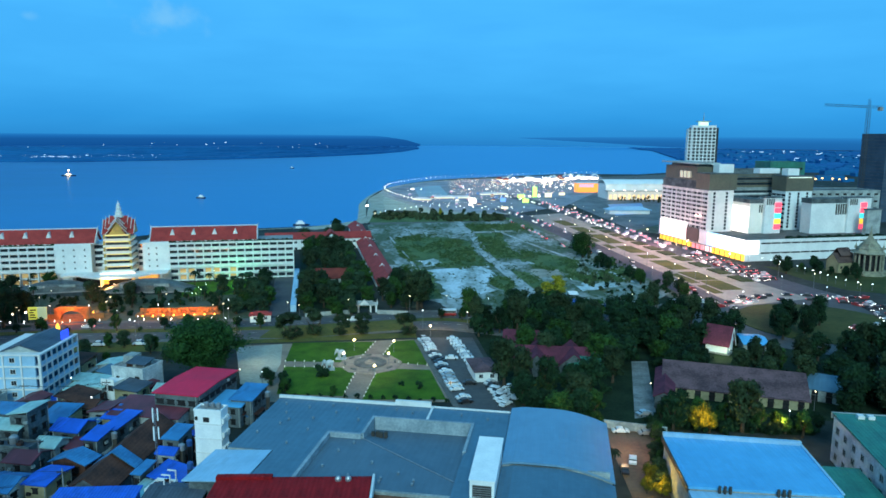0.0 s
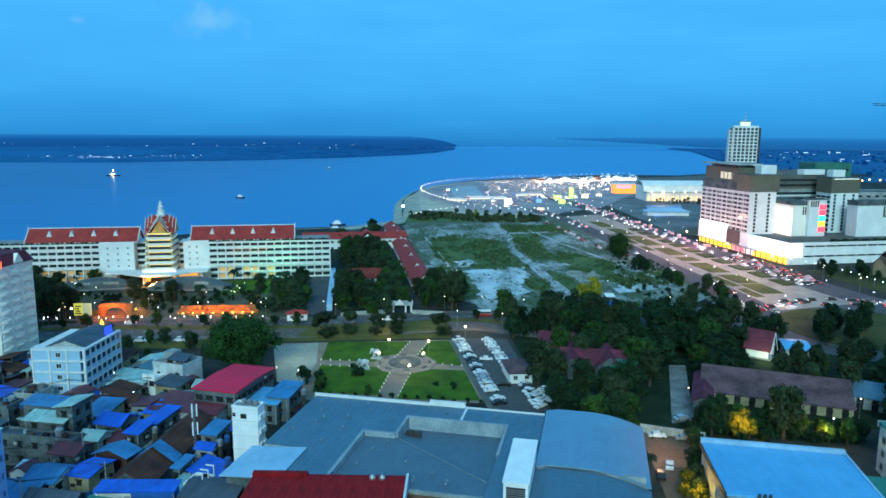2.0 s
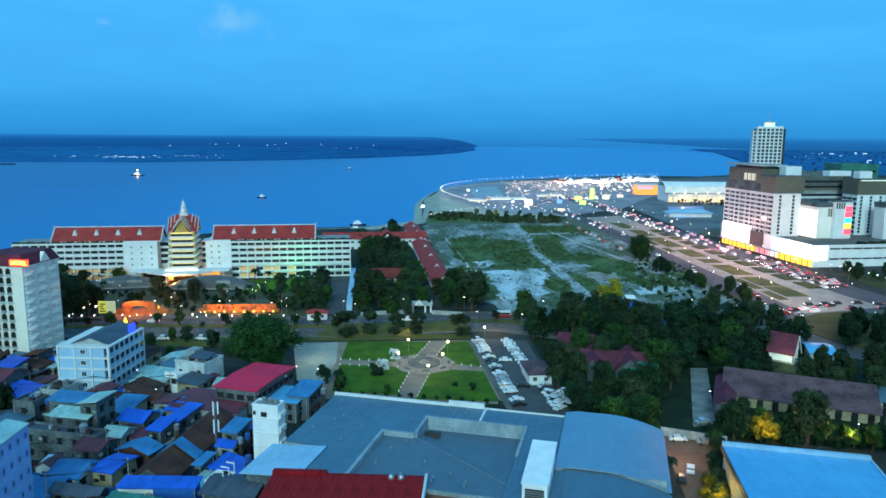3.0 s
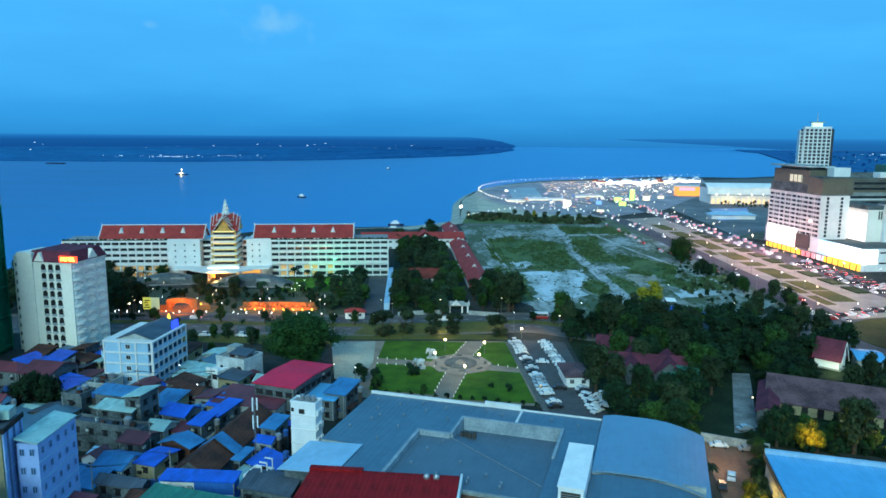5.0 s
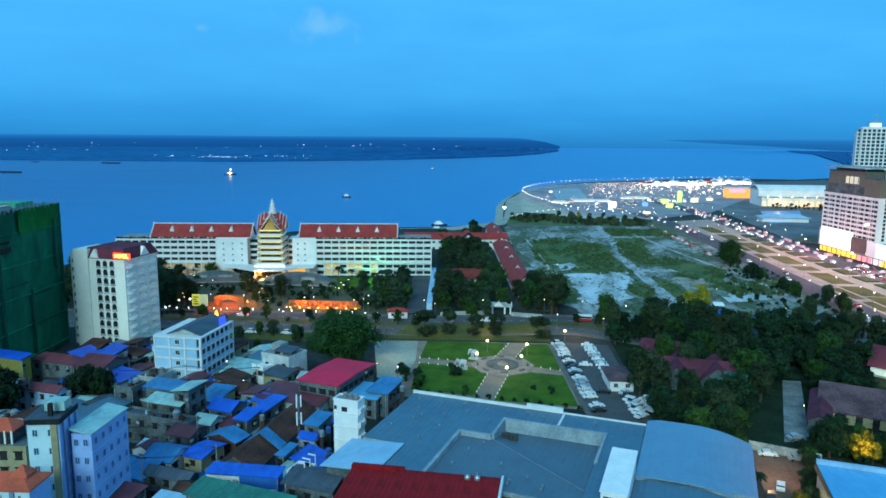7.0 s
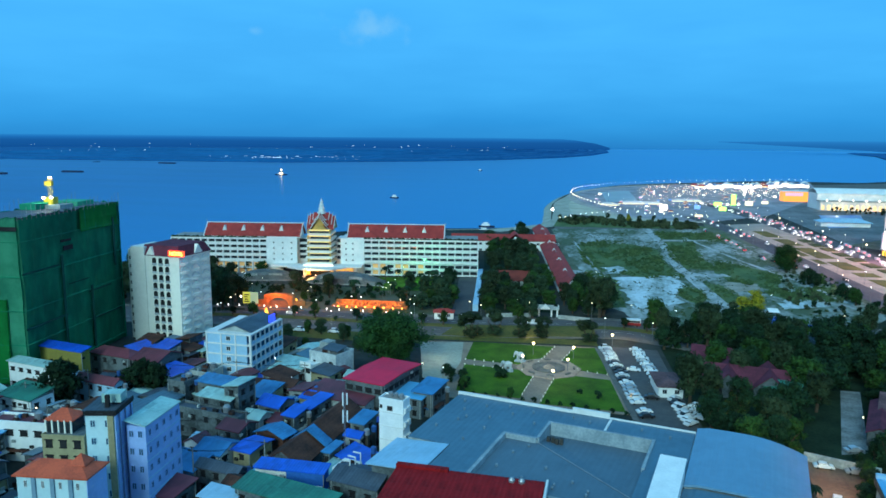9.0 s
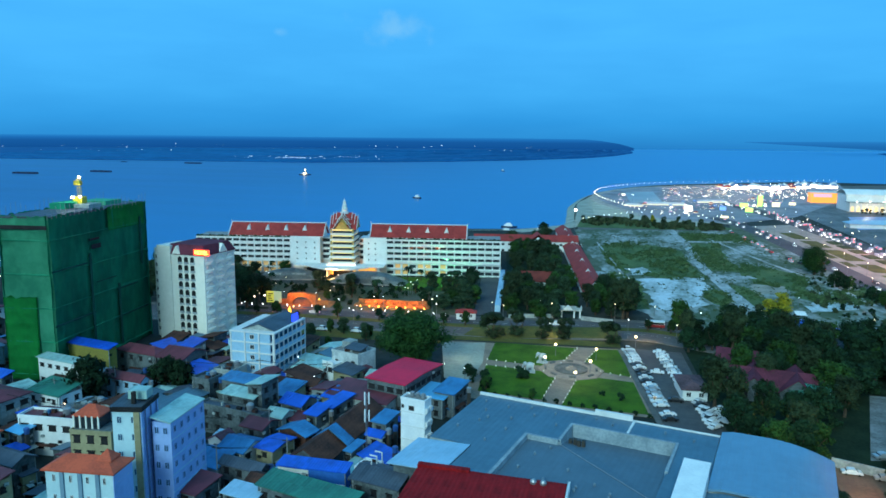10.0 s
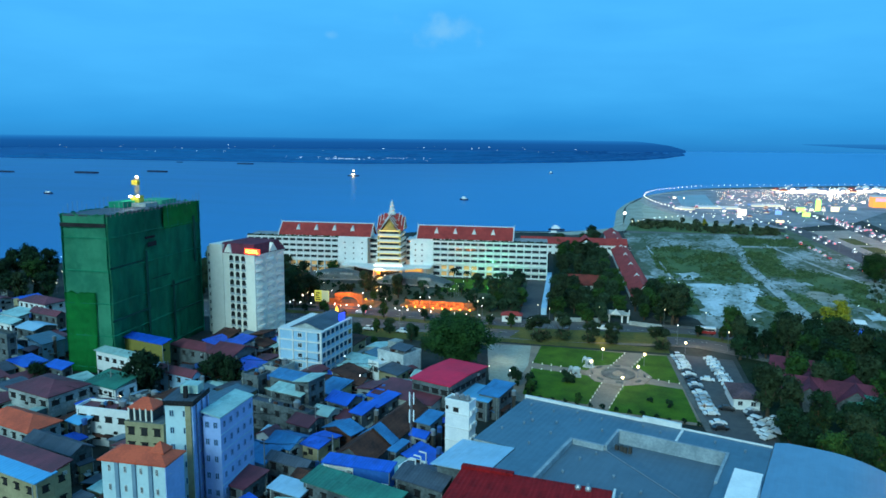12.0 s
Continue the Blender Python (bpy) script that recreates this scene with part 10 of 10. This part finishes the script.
def screen(x, y, w, z0, z1, m, label):
    th = thing("lit_screen", x, y, 0, 0, label, "screen")
    part("panel", block(-w / 2, w / 2, -0.3, 0.3, z0, z1), m, th)
    for s in (-0.4, 0.4):
        part("post", block(w * s - 0.2, w * s + 0.2, 0.3, 0.7, 0, z1), POLE, th)


for px, py, w, z0, z1, k in ((31.8, 771.4, 7.5, 1, 7, 0), (88.9, 808.4, 8, 4, 8, 4), (90.3, 775.2, 7, 2, 6, 4), (109.2, 846.0, 5, 2, 14, 4), (125.6, 847.2, 8, 2, 7, 1), (144.7, 864.0, 7, 3, 6, 1), (59.9, 688.0, 7, 4, 6, 1), (65.3, 773.6, 6, 3, 7, 3)):
    screen(px, py, w, z0, z1, GLOWS[k], "glowing advertising screen on the fairground")
# lit exhibition halls at the end of the headland
ox, oy = 200.0, 954.9
OH = thing("amber_hall", ox, oy, 0, 5, "amber lit low hall on the headland", "hall")
# the hall's amber light is put in as a glow of its walls
part("wall", block(-22, 22, -8, 8, 0, 12), glowing("amber_hall_glow", (1.0, 0.32, 0.05), 1.0), OH)
part("roof", block(-23, 23, -9, 9, 12.004, 13), TENT[0], OH)
part("sign", block(-20, 0, -8.6, -8.1, 7, 11), GLOWS[2], OH)
ex, ey = 234.8, 855.0
HALL_GLOW = glowing("hall_arch_glow", (1.0, 0.62, 0.30), 0.5)
EH = thing("exhibition_hall", ex, ey, 0, 5, "long white exhibition hall with lit arches", "hall")
part("wall", block(-40, 50, 0, 30, 0, 17), WHITE_WALL, EH)


def barrel(w, d, rise, n=12):
    """A shallow barrel roof over w by d, its axis along x."""
    bm = bmesh.new()
    rows = []
    for i in range(n + 1):
        u = i / n * 2 - 1
        rows.append([bm.verts.new((x, u * d / 2, rise * (1 - u * u) + k)) for x, k in ((-w / 2, 0), (w / 2, 0), (w / 2, -0.4), (-w / 2, -0.4))])
    for p, q in zip(rows, rows[1:]):
        for j in range(4):
            bm.faces.new((p[j], p[(j + 1) % 4], q[(j + 1) % 4], q[j]))
    bm.faces.new(rows[0])
    bm.faces.new(rows[-1])
    bmesh.ops.recalc_face_normals(bm, faces=bm.faces)
    return bm


part("roof", barrel(92, 32, 5.0), WHITE_WALL, EH).location = (5, 15, 17.4)
part("step_wall", block(-40, 50, -12, -0.004, 0, 9.5), CASINO_WALL, EH)
part("step_roof", block(-41, 51, -13, -0.006, 9.504, 10.2), PALE_WALL, EH)
for i in range(16):
    x = -37.4 + i * 5.7
    part("lit_arch", arch_plate(1.5, 5.6), HALL_GLOW, EH, "warm lit arch").location = (x, -12.02, 0.4)
    part("pier", block(x - 3.2, x - 2.5, -12.9, -12.004, 0, 9.4), CASINO_WALL, EH)
for i in range(7):
    part("eave_lamp", lathe([(0.25, 10.6), (0.55, 11.1), (0.25, 11.6)], 6), FLOOD, EH, "small bright lamp").location = (-34 + i * 13.0, -12.4, 0)
for i in (1, 4, 7):
    lamp(ex - 33 + i * 9.6, ey - 24, 8, 6000, (1.0, 0.72, 0.42), 1.0)
BT = thing("blue_tented_hall", *(180.2, 690.0), 0, 5, "wide low hall with a pale blue roof by a pond", "hall")
part("wall", block(-20, 20, -7, 7, 0, 4), WHITE_WALL, BT)
part("roof", hip(42, 16, 3.0, 0.5), PALE_ROOF, BT).location.z = 4
# far town on the river's right bank: blocks and lights, too small and many to tell apart
far = bmesh.new()
lit = bmesh.new()
for _ in range(620):
    a, d = radians(rf_.uniform(18.5, 48)), rf_.uniform(760, 4300)
    x, y = d * math.sin(a), d * math.cos(a)
    if d < 900 and a < radians(27):
        continue
    w, dd, h = rf_.uniform(10, 60), rf_.uniform(8, 25), rf_.choice((4, 5, 6, 9)) * rf_.uniform(0.7, 1.2)
    slab(far, x - w / 2, x + w / 2, y - dd / 2, y + dd / 2, 0, h)
    if rf_.random() < 0.22:
        s, wl_k = d / 1250 * rf_.uniform(0.25, 0.55), rf_.choice((1.0, 2.0, 3.0, 7.0))
        slab(lit, x - s * wl_k, x + s * wl_k, y - dd / 2 - 0.6, y - dd / 2 - 0.2, h - s * 1.2, h + s * 0.2)
# blue haze is put into the wall colour of the far town
tagged(part("far_town", far, stuff("far_walls_hazed", (0.014, 0.135, 0.325), (0.009, 0.108, 0.275), 0.01, 0.95)), "far low town along the river in blue haze", "town", kind="stuff")
FAR_LIGHT = glowing("far_window_light", (0.66, 0.86, 1.0), 1.1)
tagged(part("far_town_lights", lit, FAR_LIGHT), "small lit windows of the far town", "lights", kind="stuff")
# wooded far bank
woods = bmesh.new()
OPP = OPPOSITE[1:11]


def hedge_row(line, high, step, seedz):
    last = None
    for i, (x, y, a) in enumerate(along(line, step)):
        h = -1.2 + high * (0.75 + 0.3 * noise.noise((x * 0.004, y * 0.004, seedz)) + 0.3 * noise.noise((x * 0.03, y * 0.03, seedz)))
        t = Vector((-math.sin(radians(a)), math.cos(radians(a)))) * 18
        row = [woods.verts.new((x, y, -1.3)), woods.verts.new((x + t.x * 0.2, y + t.y * 0.2, h * 0.85)), woods.verts.new((x + t.x, y + t.y, h)), woods.verts.new((x + t.x * 3, y + t.y * 3, -1.3))]
        if last:
            for k in range(3):
                woods.faces.new((last[k], row[k], row[k + 1], last[k + 1]))
        last = row


for k in range(9):
    off = 12 + k * k * 22
    hedge_row([(x - off * 0.35, y + off) for x, y in OPP][: 10 - (k > 2) - (k > 5)], 7 + k * 0.5, 14 + k * 4, k * 3.3)
RIGHT_BANK = [(975.4, 2858.9), (1163.0, 3723.6), (1155.6, 4005.2), (1250, 4650)]
hedge_row(RIGHT_BANK, 5, 25, 50.0)
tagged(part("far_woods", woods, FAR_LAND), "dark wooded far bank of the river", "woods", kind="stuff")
bankl = bmesh.new()
for k in range(175):
    if k < 86:
        a, d = radians(rf_.gauss(-28.6, 1.0)), rf_.uniform(2240, 2420)
    elif k < 130:
        a, d = radians(rf_.uniform(-33.5, -21.5)), rf_.uniform(2260, 2500)
    else:
        a, d = radians(rf_.uniform(-52, -9)), rf_.uniform(2700, 3900)
    x, y = d * math.sin(a), d * math.cos(a)
    if not inside((x, y), OPPOSITE):
        continue
    s = (d / 1900) * rf_.choice((0.4, 0.5, 0.5, 0.9))
    z = (2 if k < 130 else 9) + (d - 2200) * 0.012
    slab(bankl, x - s * rf_.uniform(0.8, 9 if k < 130 else 5), x + s * 0.8, y - 1, y, z, z + s * 0.9)
tagged(part("far_bank_lights", bankl, FAR_LIGHT), "small lights of a village across the river", "lights", kind="stuff")
# boats
HULL = stuff("dark_hull", (0.03, 0.05, 0.09), (0.02, 0.03, 0.06), 0.1)


def boat(x, y, turn, length, name, label, lit=0, cabin=True):
    th = thing(name, x, y, -3.0, turn, label, "boat")
    b = length * 0.11
    part("hull", prism([(-length / 2, -b), (length * 0.36, -b), (length / 2, 0), (length * 0.36, b), (-length / 2, b)], -0.4, length * 0.035 + 1.0), HULL, th)
    if cabin:
        part("cabin", block(-length * 0.32, length * 0.2, -b * 0.8, b * 0.8, length * 0.035 + 1.0, length * 0.035 + 2.6), WHITE_WALL, th)
    if lit:
        part("upper_deck", block(-length * 0.2, length * 0.1, -b * 0.7, b * 0.7, length * 0.035 + 2.6, length * 0.035 + 4.0), GLOWS[1] if lit == 2 else WHITE_WALL, th)
    return th


lb_ = boat(-675.3, 1280.2, 10, 24, "ferry", "ferry lit up with warm lamps on the river", 2)
part("mast_lamp", lathe([(0.8, 9), (1.5, 10.5), (0.8, 12)], 8), PROM_BULB, lb_)
part("deck_lamp", lathe([(0.9, 2), (1.9, 3.6), (0.9, 5.2)], 8), glowing("ferry_lamp", (1.0, 0.75, 0.4), 10), lb_).location = (0, -3.5, 0)
boat(-293.8, 855.4, 160, 13, "river_boat", "white river boat with a low cabin", 1)
boat(-344.8, 1620.1, 0, 10, "river_boat", "small pale boat on the river", 1)
for px, py, ln in ((-1190.8, 1102.1, 55), (-1111.2, 1213.5, 48), (-1220.5, 1671.6, 50), (-1356.7, 1053.0, 40), (-818.6, 692.6, 14), (-1448.9, 1670.1, 20)):
    boat(px, py, 4, ln, "barge", "long low dark barge on the river", 0, ln < 20)
for px, py, k in ((-115.7, 565.1, 15), (-90.8, 580.6, 12), (-121.9, 603.1, 14)):
    boat(px, py, 12, k, "river_boat", "white passenger boat moored at the bank", 1)
